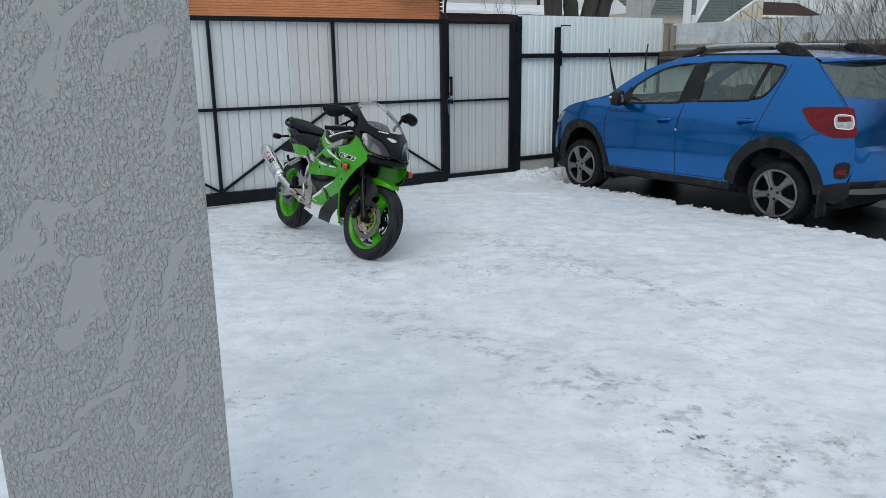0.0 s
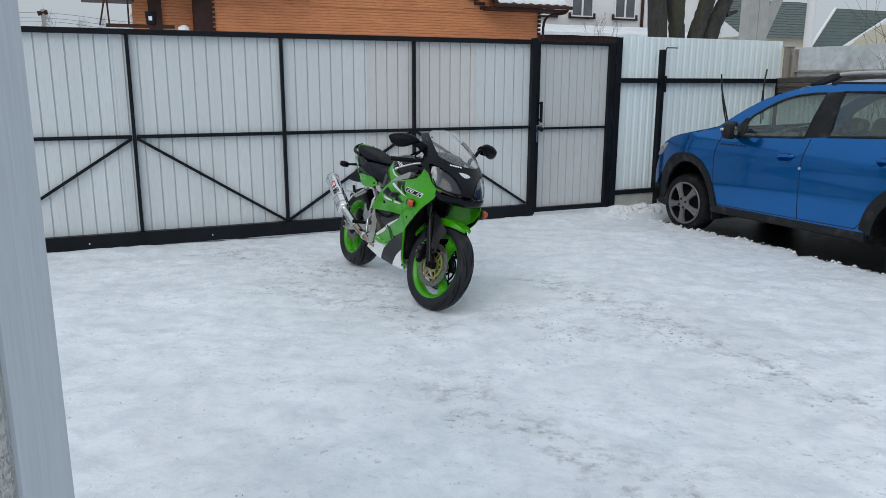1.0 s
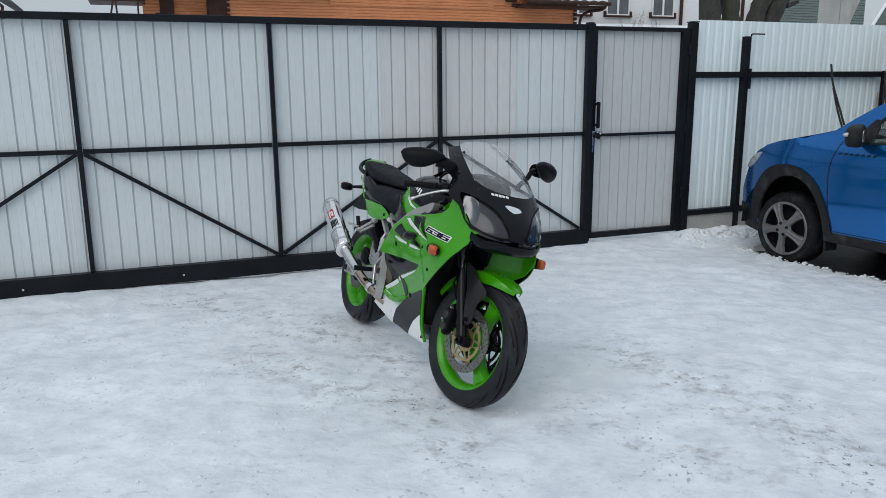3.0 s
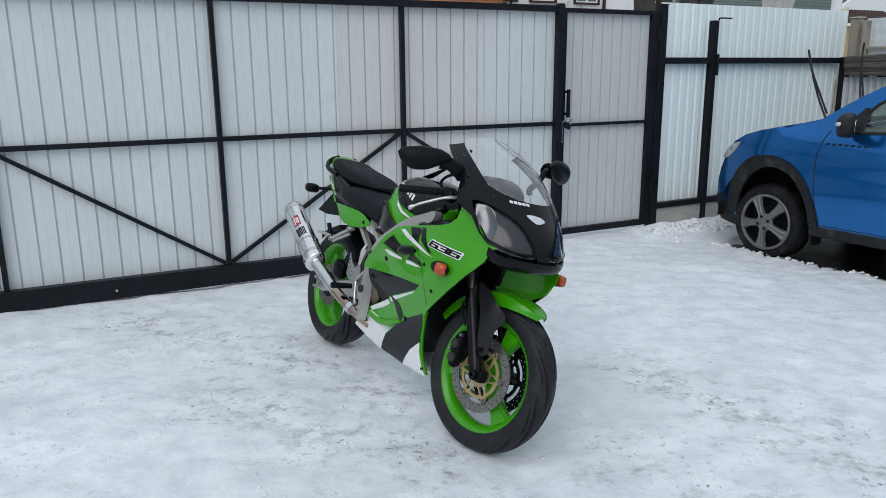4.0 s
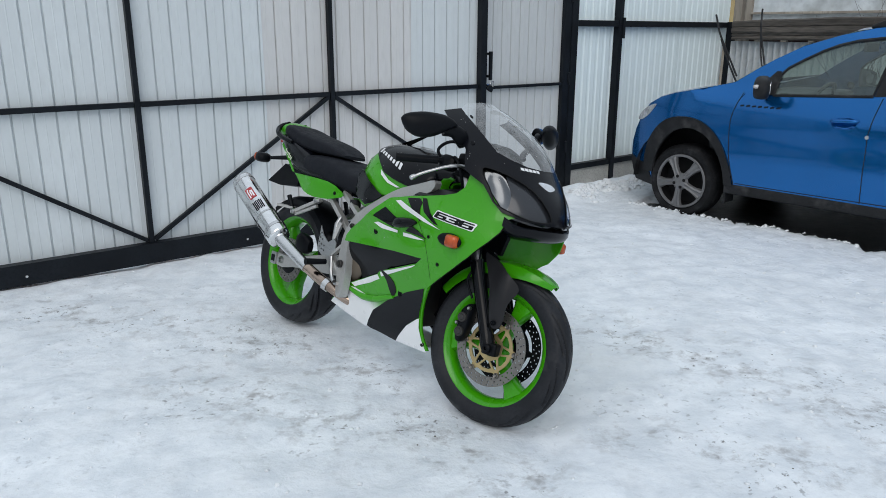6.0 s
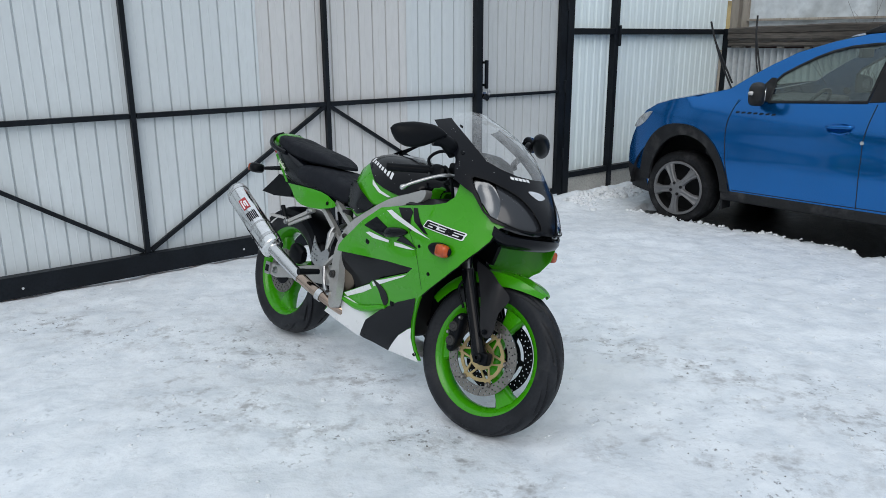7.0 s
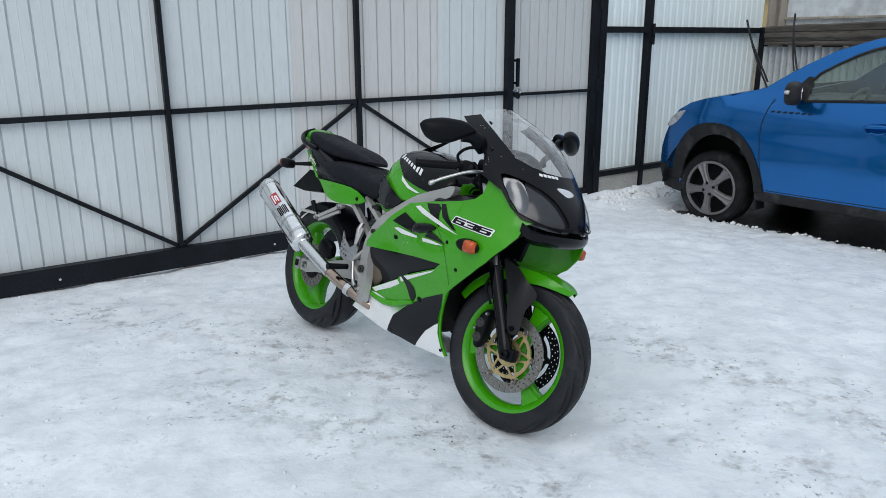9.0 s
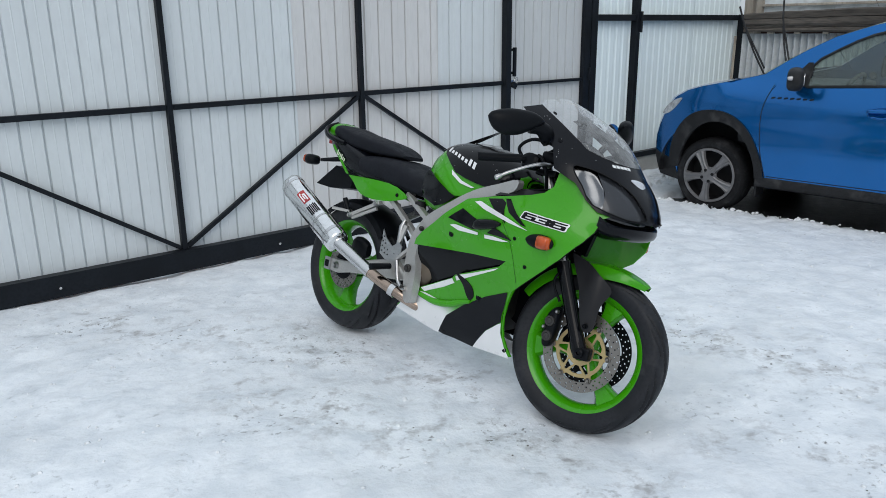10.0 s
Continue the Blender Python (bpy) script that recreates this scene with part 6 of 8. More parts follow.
# fork, guards and front brake; all turn with the bars
for side in (-1, 1):
    y = side * 0.096
    foot = Vector((0.006, y, 0.285))
    leg = part("fork_leg", tubed([foot + FORK_WAY * d for d in (-0.015, 0.02, 0.05, 0.10, 0.33, 0.345)], [0.026, 0.031, 0.029, 0.027, 0.028, 0.031], 20), GLOSS_BLACK, bike, "black fork leg", smooth=40, at=STEER)
    part("axle_clamp", boxed(-0.012, 0.05, y - 0.022, y + 0.022, 0.262, 0.312, bevel=0.010), DULL_BLACK, leg)
    part("axle_bolt", lathe(bmesh.new(), [(0.007, -0.012), (0.012, -0.014), (0.018, -0.010), (0.018, 0.006), (0.007, 0.006)], 18, m=Matrix.Translation((0.014, y + side * 0.026, 0.288))), DULL_BLACK, leg, smooth=40)
    part("fork_tube", tubed([foot + FORK_WAY * 0.33, foot + FORK_WAY * 0.72], 0.022, 16), ALLOY, leg, "bright fork tube", smooth=40)
    clamp = part("brake_caliper", cushion(blend_rows([(-0.146, 0.285, 0.380, 0.012), (-0.136, 0.272, 0.405, 0.026), (-0.118, 0.272, 0.425, 0.030), (-0.100, 0.300, 0.430, 0.028), (-0.092, 0.335, 0.420, 0.014)]), 3.6, 18), DULL_BLACK, bike, "dark twin-piston brake caliper", smooth=40,
                 at=STEER @ pose(-0.008, side * 0.088, 0))
    for z in (0.315, 0.372):
        part("piston_cap", lathe(bmesh.new(), [(0.0, -0.040), (0.010, -0.040), (0.013, -0.036), (0.019, -0.036), (0.021, -0.028)], 18), DARK_METAL, clamp, smooth=40, at=pose(-0.120, 0, z) if side < 0 else pose(-0.120, 0, z, 0, 0, 180))
    for x, z in ((-0.100, 0.412), (-0.140, 0.345)):
        part("caliper_bolt", bolt_mesh(0.008, -0.036, -0.02), ALLOY, clamp, smooth=40, at=pose(x, 0, z) if side < 0 else pose(x, 0, z, 0, 0, 180))
    guard = [(-0.100, 0.632), (-0.068, 0.632), (-0.02, 0.612), (0.042, 0.570), (0.074, 0.530), (0.050, 0.470), (0.044, 0.392), (0.028, 0.368), (0.002, 0.372), (-0.020, 0.42), (-0.048, 0.52)]

    def guard_at(x, z, s=side):
        bulge = 0.020 * math.exp(-((x - 0.015) / 0.045) ** 2 - ((z - 0.50) / 0.12) ** 2)
        return Vector((x, s * (0.108 + bulge - 0.35 * max(0.0, x - 0.03)), z))
    cover = skin("fork_guard", smooth_loop(guard, 3), guard_at, GUARD_GREY, step=0.02, thick=0.006, label="charcoal plastic fork guard")
    cover.matrix_basis = STEER
    part("guard_bolt", bolt_mesh(0.010, -0.014, 0.006), DULL_BLACK, cover, smooth=40, at=pose(0.014, side * 0.118, 0.388) if side < 0 else pose(0.014, 0.118, 0.388, 0, 0, 180))
    part("brake_hose", tubed(bend([(-0.115, side * 0.10, 0.45), (-0.150, side * 0.112, 0.52), (-0.125, side * 0.105, 0.60), (-0.16, side * 0.08, 0.72), (-0.2, side * 0.06, 0.85)]), 0.0055, 8), DULL_BLACK, bike, smooth=50, at=STEER)

secs = []
for k in range(25):
    a = radians(57 + 93 * k / 24)
    t = k / 24
    tip = min(1.0, t / 0.16) ** 0.55
    w, r = 0.074 * (0.25 + 0.75 * tip), 0.333 + 0.008 * (1 - t)
    drop = 0.012 + 0.045 * min(1.0, t / 0.3) * (1 - 0.5 * t)
    row = []
    for y, q in ((-1.04, drop + 0.01), (-1.0, drop * 0.55), (-0.9, drop * 0.22), (-0.62, 0.007), (-0.3, 0.001), (0, 0), (0.3, 0.001), (0.62, 0.007), (0.9, drop * 0.22), (1.0, drop * 0.55), (1.04, drop + 0.01)):
        row.append(Vector(((r - q) * math.cos(a) - 0.006, w * y, 0.292 + (r - q) * math.sin(a))))
    secs.append(row)
bm = loft(secs)
bmesh.ops.recalc_face_normals(bm, faces=bm.faces)
bmesh.ops.solidify(bm, geom=list(bm.faces), thickness=0.003)
part("front_fender", bm, LIME, bike, "lime green front fender", smooth=45, at=STEER)

# fairing
FLANK = [(-0.494, 0.777), (-0.374, 0.805), (-0.300, 0.818), (-0.208, 0.836), (-0.155, 0.852), (-0.124, 0.880), (-0.117, 0.935), (-0.049, 0.905), (-0.009, 0.870), (0.027, 0.836), (0.060, 0.822), (0.099, 0.817), (0.070, 0.797), (0.053, 0.745), (0.028, 0.703),
         (-0.037, 0.628), (-0.103, 0.572), (-0.178, 0.513), (-0.249, 0.459), (-0.284, 0.399), (-0.304, 0.348), (-0.307, 0.278), (-0.283, 0.227), (-0.262, 0.193), (-0.464, 0.185), (-0.694, 0.197), (-0.925, 0.242),
         (-0.815, 0.335), (-0.779, 0.355), (-0.571, 0.442), (-0.552, 0.458), (-0.306, 0.545), (-0.271, 0.572), (-0.438, 0.567), (-0.787, 0.541), (-0.775, 0.567), (-0.738, 0.602), (-0.590, 0.708)]
for side in (-1, 1):
    f0 = flank(side)
    edge_line = FLANK if side < 0 else [(x, z + 0.03 if z < 0.25 else z) for x, z in FLANK]
    fairing = skin("side_fairing", edge_line, f0, LIME, label="glossy lime green side fairing", step=0.02, thick=0.004)
    part("fairing_liner", panel(edge_line, flank(side, -0.009), (), 0.04, 0.002), PIT_BLACK, fairing, "black inner side", smooth=40)
    if side > 0:
        continue
    f1, f2 = flank(side, 0.0026), flank(side, 0.0040)
    skin("black_graphic", [(-0.657, 0.190), (-0.611, 0.272), (-0.513, 0.341), (-0.386, 0.408), (-0.268, 0.452), (-0.287, 0.399), (-0.306, 0.348), (-0.308, 0.322), (-0.327, 0.310), (-0.385, 0.268), (-0.458, 0.178)], f1, COWL_BLACK, fairing, thick=0.001, label="black swoosh on the belly")
    skin("white_graphic", [(-0.458, 0.178), (-0.385, 0.266), (-0.327, 0.308), (-0.308, 0.318), (-0.309, 0.278), (-0.286, 0.227), (-0.262, 0.186)], f1, PAINT_WHITE, fairing, thick=0.001, label="white belly tip")
    skin("white_graphic", [(-0.928, 0.230), (-0.818, 0.336), (-0.74, 0.340), (-0.64, 0.325), (-0.55, 0.335), (-0.46, 0.368), (-0.513, 0.341), (-0.611, 0.272), (-0.660, 0.183), (-0.694, 0.186)], f1, FADE, fairing, thick=0.001, label="white tail of the belly")
    skin("white_graphic", [(-0.770, 0.355), (-0.570, 0.440), (-0.560, 0.424), (-0.745, 0.344)], f1, PAINT_WHITE, fairing, thick=0.001, label="white stripe")
    skin("white_graphic", [(-0.548, 0.454), (-0.306, 0.539), (-0.330, 0.524), (-0.545, 0.436)], f1, PAINT_WHITE, fairing, thick=0.001, label="white stripe")
    skin("black_graphic", [(-0.391, 0.794), (-0.320, 0.742), (-0.280, 0.714), (-0.300, 0.790), (-0.326, 0.803)], f1, GLOSS_BLACK, fairing, thick=0.001, label="black flash")
    skin("black_graphic", [(-0.312, 0.806), (-0.290, 0.808), (-0.235, 0.762), (-0.181, 0.719), (-0.204, 0.722), (-0.268, 0.757)], f1, GLOSS_BLACK, fairing, thick=0.001, label="black flash")
    skin("white_graphic", [(-0.448, 0.772), (-0.421, 0.779), (-0.273, 0.738), (-0.167, 0.705), (-0.262, 0.720), (-0.392, 0.750)], f2, PAINT_WHITE, fairing, thick=0.001, label="white stripe")
    skin("black_graphic", [(-0.577, 0.688), (-0.504, 0.737), (-0.437, 0.711), (-0.402, 0.700), (-0.402, 0.668), (-0.446, 0.664), (-0.510, 0.676)], f1, GLOSS_BLACK, fairing, thick=0.001, label="black flash")
    skin("black_graphic", [(-0.372, 0.662), (-0.336, 0.690), (-0.298, 0.679), (-0.242, 0.655), (-0.300, 0.659)], f1, GLOSS_BLACK, fairing, thick=0.001, label="black flash")
    skin("white_graphic", [(-0.570, 0.660), (-0.540, 0.668), (-0.414, 0.656), (-0.416, 0.646), (-0.519, 0.646)], f2, PAINT_WHITE, fairing, thick=0.001, label="white stripe")
    skin("white_graphic", [(-0.384, 0.654), (-0.340, 0.655), (-0.255, 0.648), (-0.300, 0.643), (-0.380, 0.640)], f2, PAINT_WHITE, fairing, thick=0.001, label="white stripe")
    # the number: squared-off digits, each on a white ground
    STENCIL = {"6": ([(-1, -0.85), (-0.85, -1), (0.85, -1), (1, -0.85), (1, 0.15), (0.85, 0.28), (-0.46, 0.28), (-0.46, 0.60), (0.92, 0.60), (0.98, 1), (-0.80, 1), (-1, 0.85)], [(-0.46, -0.58), (0.46, -0.58), (0.46, -0.14), (-0.46, -0.14)]),
               "3": ([(-1, -1), (0.85, -1), (1, -0.85), (1, -0.10), (0.88, 0.02), (1, 0.14), (1, 0.85), (0.85, 1), (-0.92, 1), (-0.98, 0.60), (0.46, 0.60), (0.46, 0.22), (-0.55, 0.22), (-0.55, -0.18), (0.46, -0.18), (0.46, -0.60), (-1, -0.60)], None)}
    def number_at(u, h, lift):
        return flank(-1, lift)(-0.116 + u + 0.35 * h, 0.7515 - 0.104 * u + h)
    for k, digit in enumerate("636"):
        shift = 0.058 * (k - 1)
        ground = smooth_loop([(shift - 0.0325, -0.0145), (shift, -0.0150), (shift + 0.0325, -0.0145), (shift + 0.0335, 0.0), (shift + 0.0325, 0.0145), (shift, 0.0150), (shift - 0.0325, 0.0145), (shift - 0.0335, 0.0)], 3)
        part("number_ground", panel(ground, lambda u, h: number_at(u, h, 0.0028 + 0.0003 * k), (), 0.012, 0.0006), PAINT_WHITE, fairing, "white ground of the number")
        shape, hole = STENCIL[digit]
        inked = [(shift + 0.0290 * p, 0.0118 * q) for p, q in shape]
        part("number", panel(inked, lambda u, h: number_at(u, h, 0.0046), [[(shift + 0.0290 * p, 0.0118 * q) for p, q in hole]] if hole else (), 0.012, 0.0006), GLOSS_BLACK, fairing, "black digit " + digit)
    # air duct, bulge, screws
    duct = smooth_loop([(-0.540, 0.466), (-0.500, 0.458), (-0.460, 0.430), (-0.454, 0.392), (-0.478, 0.368), (-0.497, 0.390), (-0.512, 0.430)], 3)
    skin("air_duct", duct, flank(side, 0.003), GLOSS_BLACK, fairing, thick=0.002, label="dark air outlet")
    rim = [flank(side, 0.004)(x, z) for x, z in smooth_loop([(-0.80, 0.343), (-0.70, 0.315), (-0.60, 0.325), (-0.52, 0.352), (-0.490, 0.366)], 4)[:16]]
    part("duct_lip", tubed(rim, [0.006 + 0.010 * math.sin(math.pi * i / 15) for i in range(16)], 10), LIME, fairing, smooth=60)
    part("side_scoop", cushion(blend_rows([(-0.432, 0.672, 0.700, 0.008), (-0.41, 0.668, 0.709, 0.018), (-0.37, 0.674, 0.716, 0.024), (-0.330, 0.687, 0.718, 0.018), (-0.300, 0.702, 0.712, 0.005)]), 2.6, 18), GLOSS_BLACK, fairing, "black inlet scoop", smooth=60, at=Matrix.Translation((0, f0(-0.37, 0.69).y - 0.010, 0)))
    screw = finish(bolt_mesh(0.011, -0.004, 0.006), "screw", DULL_BLACK, 40)
    for x, z, s in ((-0.568, 0.625, 1.2), (-0.428, 0.393, 1.35), (-0.230, 0.667, 0.7), (-0.181, 0.570, 0.75), (-0.81, 0.268, 1.2), (-0.285, 0.215, 0.9)):
        ob = new("screw", screw)
        ob.parent, ob.matrix_basis = fairing, Matrix.Translation(f0(x, z)) @ Matrix.Diagonal((s, 1, s, 1))
    part("panel_seam", tubed([f1(x, z) for x, z in ((-0.318, 0.808), (-0.295, 0.72), (-0.255, 0.655), (-0.235, 0.60), (-0.222, 0.50))], 0.0006, 5), DULL_BLACK, fairing)

# belly pan, dark inner panels and what can be seen between them
part("belly_pan", loft([[flank(-1, -0.004)(x, z) for x, z in ((-0.29, 0.21), (-0.464, 0.19), (-0.694, 0.202), (-0.90, 0.245))], [Vector((x, 0, 0.165 + 0.05 * abs(x + 0.5))) for x in (-0.29, -0.464, -0.694, -0.90)],
                        [flank(1, -0.004)(x, z) for x, z in ((-0.29, 0.21), (-0.464, 0.19), (-0.694, 0.202), (-0.90, 0.245))]]), PAINT_WHITE, bike, smooth=50)
skin("inner_panel", [(-0.80, 0.36), (-0.58, 0.40), (-0.26, 0.54), (-0.26, 0.60), (-0.45, 0.60), (-0.80, 0.57)], flank(-1, -0.028), GLOSS_BLACK, thick=0.003, label="black inner panel")
part("engine_block", cushion(blend_rows([(-0.90, 0.30, 0.52, 0.10), (-0.84, 0.25, 0.60, 0.135), (-0.6, 0.23, 0.70, 0.14), (-0.42, 0.25, 0.72, 0.13), (-0.36, 0.34, 0.70, 0.12)]), 4, 20), DARK_METAL, bike, "dark engine", smooth=45)
part("radiator", bar(bmesh.new(), (-0.335, 0, 0.30), (-0.185, 0, 0.66), 0.03, 0.29), DULL_BLACK, bike, "black radiator behind the front wheel")
part("inner_fender", bar(bmesh.new(), (-0.18, 0.02, 0.66), (-0.12, 0.02, 0.86), 0.02, 0.17), DULL_BLACK, bike)
part("clutch_cover", lathe(bmesh.new(), [(0.0, -0.178), (0.03, -0.178), (0.062, -0.170), (0.078, -0.155), (0.08, -0.13)], 32, m=Matrix.Translation((-0.80, 0, 0.435))), CLUTCH, bike, "brown-grey clutch cover", smooth=40)

# nose
edge = [(-0.66, 1.182), (-0.56, 1.110), (-0.50, 1.068), (-0.44, 1.032), (-0.32, 1.012), (-0.18, 0.998), (-0.04, 0.995)]
lamp = smooth_loop([(-0.56, 0.962), (-0.46, 0.964), (-0.34, 0.948), (-0.22, 0.920), (-0.14, 0.872), (-0.095, 0.815), (-0.22, 0.806), (-0.32, 0.812), (-0.44, 0.830), (-0.505, 0.850), (-0.53, 0.90)], 3)
mirror_of = lambda pts: [(-u, z) for u, z in reversed(pts)]
right = [(0.0, 0.799), (-0.32, 0.802), (-0.46, 0.817), (-0.52, 0.850), (-0.57, 0.905), (-0.69, 0.945), (-0.69, 1.02), (-0.72, 1.062), (-0.86, 1.164)]
outline = right + edge + mirror_of(edge) + mirror_of(right)[:-1]
cowl = part("upper_cowl", panel(outline, cowling(), (lamp, mirror_of(lamp)), 0.03, 0.004), COWL_BLACK, bike, "satin black upper cowl", smooth=40)
for s, pts in ((-1, lamp), (1, mirror_of(lamp))):
    light = part("headlight", panel(pts, cowling(0.0015), (), 0.03, 0), LENS, bike, "smoked headlight lens over a bright reflector", smooth=40)
    light.visible_shadow = False
    inner = smooth_loop([(s * u, z) for u, z in ((0.37, 0.968), (0.20, 0.942), (0.11, 0.885), (0.06, 0.805), (0.22, 0.794), (0.33, 0.799), (0.43, 0.815), (0.385, 0.89))], 3)
    outer = smooth_loop([(s * u, z) for u, z in ((0.575, 0.972), (0.46, 0.974), (0.365, 0.960), (0.385, 0.89), (0.42, 0.820), (0.515, 0.840), (0.54, 0.90))], 3)
    if s > 0:
        inner, outer = inner[::-1], outer[::-1]
    loop = [cowling(0.002)(u, z) for u, z in pts]
    part("lens_seal", tubed(loop + loop[:2], 0.0022, 6), PIT_BLACK, light, smooth=50)
    part("lamp_housing", panel(pts, cowling(-0.030, 0.95), (), 0.03, 0.002), PIT_BLACK, light, smooth=40)
    part("smoked_screen", panel(inner, cowling(-0.012), (), 0.02, 0), SMOKE, light, "dark smoked inner screen", smooth=40)
    part("reflector", panel(outer, lambda u, z: cowling(-0.016 - 0.014 * max(0.0, 1 - ((abs(u) - 0.465) / 0.085) ** 2 - ((z - 0.895) / 0.07) ** 2), 0.985)(u, z), (), 0.012, 0), LAMP_SILVER, light, "bright reflector", smooth=40)
    side = skin("cowl_bolt", smooth_loop([(s * 0.615, 1.05), (s * 0.635, 1.057), (s * 0.65, 1.05), (s * 0.635, 1.042)], 2), cowling(0.003), DULL_BLACK, cowl, step=0.02, thick=0.002)
    side = skin("cowl_bolt", smooth_loop([(s * 0.555, 1.152), (s * 0.575, 1.158), (s * 0.59, 1.152), (s * 0.575, 1.145)], 2), cowling(0.003), DULL_BLACK, cowl, step=0.02, thick=0.002)
pos = skin("position_light", smooth_loop([(-0.12, 0.946), (-0.06, 0.951), (0.03, 0.946), (0.06, 0.934), (0.01, 0.925), (-0.05, 0.923)], 3), cowling(0.003), REFLECTOR, bike, thick=0.002, label="small clear position light")
for k in range(5):
    u = -0.25 + 0.038 * k
    skin("marque_bar", [(u, 0.992), (u + 0.030, 0.990), (u + 0.030, 0.981), (u, 0.983)], cowling(0.0022), PAINT_WHITE, cowl, step=0.02, thick=0.001)
screen = part("windscreen", panel(edge + [(-e[0], e[1]) for e in reversed(edge)] + [(0.60, 1.205), (0.3, 1.222), (0.0, 1.2249), (-0.3, 1.222), (-0.60, 1.205)], cowling(0.001), (), 0.022, 0), CLEAR, bike, "clear windscreen with drying drops", smooth=60)
screen.visible_shadow = False
# chin scoop under the headlights
bm = bmesh.new()
loft([[Vector((x0 + (xn - x0) * abs(math.cos(radians(a))) ** 0.8, w * math.sin(radians(a)), z + 0.042 * max(0.0, (abs(a) - 42) / 42) ** 1.5)) for a in range(-72, 73, 6)]
      for x0, xn, w, z in ((-0.05, 0.04, 0.130, 0.756), (0.005, 0.108, 0.170, 0.757), (0.010, 0.128, 0.190, 0.768), (0.010, 0.136, 0.198, 0.780), (0.010, 0.144, 0.203, 0.776), (0.008, 0.145, 0.204, 0.760), (0.0, 0.140, 0.198, 0.745), (-0.02, 0.118, 0.172, 0.730), (-0.07, 0.05, 0.120, 0.722))], bm)
part("chin_scoop", bm, COWL_BLACK, bike, "black chin scoop", smooth=50)
part("chin_panel", panel([(-0.13, 0.738), (0.07, 0.738), (0.06, 0.69), (0.02, 0.635), (-0.03, 0.60), (-0.08, 0.585), (-0.13, 0.60)], lambda x, z: Vector((x, 0.035 + 0.75 * (x + 0.13) + 0.04 * math.sin(math.pi * (x + 0.13) / 0.2), z)), (), 0.03, 0.003), LIME, bike, "green inner chin", smooth=50)

# indicators
for side in (-1, 1):
    base = flank(side)(-0.113, 0.676) if side < 0 else Vector((-0.05, 0.258, 0.70))
    stalk = part("indicator", cushion(blend_rows([(-0.064, -0.006, 0.006, 0.004), (-0.045, -0.019, 0.019, 0.012), (-0.010, -0.027, 0.027, 0.016), (0.030, -0.026, 0.026, 0.014), (0.050, -0.016, 0.016, 0.007), (0.058, -0.006, 0.006, 0.004)]), 2.4, 16), DULL_BLACK, bike, "amber indicator in a black base", smooth=45, at=Matrix.Translation(base + Vector((0, side * 0.004, 0))))
    part("lens", cushion(blend_rows([(-0.018, -0.018, 0.018, 0.016), (-0.012, -0.022, 0.022, 0.026), (0.006, -0.023, 0.023, 0.030), (0.018, -0.021, 0.021, 0.028), (0.025, -0.017, 0.017, 0.018)]), 3.2, 18), AMBER, stalk, "amber lens", smooth=45, at=pose(0.018 if side < 0 else 0.030, side * 0.010, 0) @ Matrix.Diagonal((1.25, 0.72, 1.08, 1)))

# mirrors
for side in (-1, 1):
    rows = []
    MIRROR_TOP = ((0.0, 1.104), (0.1, 1.122), (0.3, 1.136), (0.55, 1.138), (0.8, 1.130), (0.95, 1.118), (1.0, 1.104))
    MIRROR_LOW = ((0.0, 1.098), (0.1, 1.086), (0.3, 1.060), (0.45, 1.046), (0.65, 1.041), (0.85, 1.056), (0.95, 1.080), (1.0, 1.100))
    for k in range(29):
        t = 0.5 - 0.5 * math.cos(math.pi * k / 28)
        high, low = table(MIRROR_TOP, t), table(MIRROR_LOW, t)
        w, h = 0.032 * max(0.02, 1 - abs(2 * t - 1) ** 2.6) ** 0.6, (high - low) / 2
        c = Vector((-0.195 - 0.105 * t, side * (0.262 + 0.190 * t) - (0.035 if side > 0 else 0), (high + low) / 2 - 0.014 * t + (0.0 if side < 0 else 0.066))) + Vector((0.0 if side < 0 else 0.03, 0, 0))
        rows.append([c + Vector((w * math.cos(a), side * 0.35 * w * math.cos(a), h * math.copysign(abs(math.sin(a)) ** 0.85, math.sin(a)))) for a in [2 * math.pi * q / 24 for q in range(24)]])
    shell = part("mirror", loft(rows, closed=True), DULL_BLACK, bike, "black mirror on a short stalk", smooth=50)
    lift = 0.0 if side < 0 else 0.062
    arm = [(-0.235, side * 0.290 - lift * 0.5, 1.082 + lift), (-0.215, side * 0.250 - lift * 0.3, 1.080 + lift * 0.8), (-0.215, side * 0.215, 1.064 + lift * 0.5), (-0.235, side * 0.190, 1.050), (-0.225, side * 0.185, 1.03)]
    part("mirror_stalk", tubed(bend(arm, 4), [0.028, 0.027, 0.026, 0.026, 0.027, 0.028, 0.029, 0.030, 0.030, 0.029, 0.027, 0.025, 0.023, 0.021, 0.019, 0.017, 0.015], 14) if side < 0 else tubed(bend(arm, 4), 0.013, 12), DULL_BLACK, shell, smooth=50)
    part("mirror_glass", cushion([(-0.003, -0.034, 0.034, 0.070), (0.0, -0.034, 0.034, 0.070)], 2.4, 24), REFLECTOR, shell, smooth=40, at=Matrix.Translation((-0.276, side * 0.352 - (0.035 if side > 0 else 0), 1.082 if side < 0 else 1.148)) @ Matrix.Rotation(radians(side * 12), 4, "Z"))

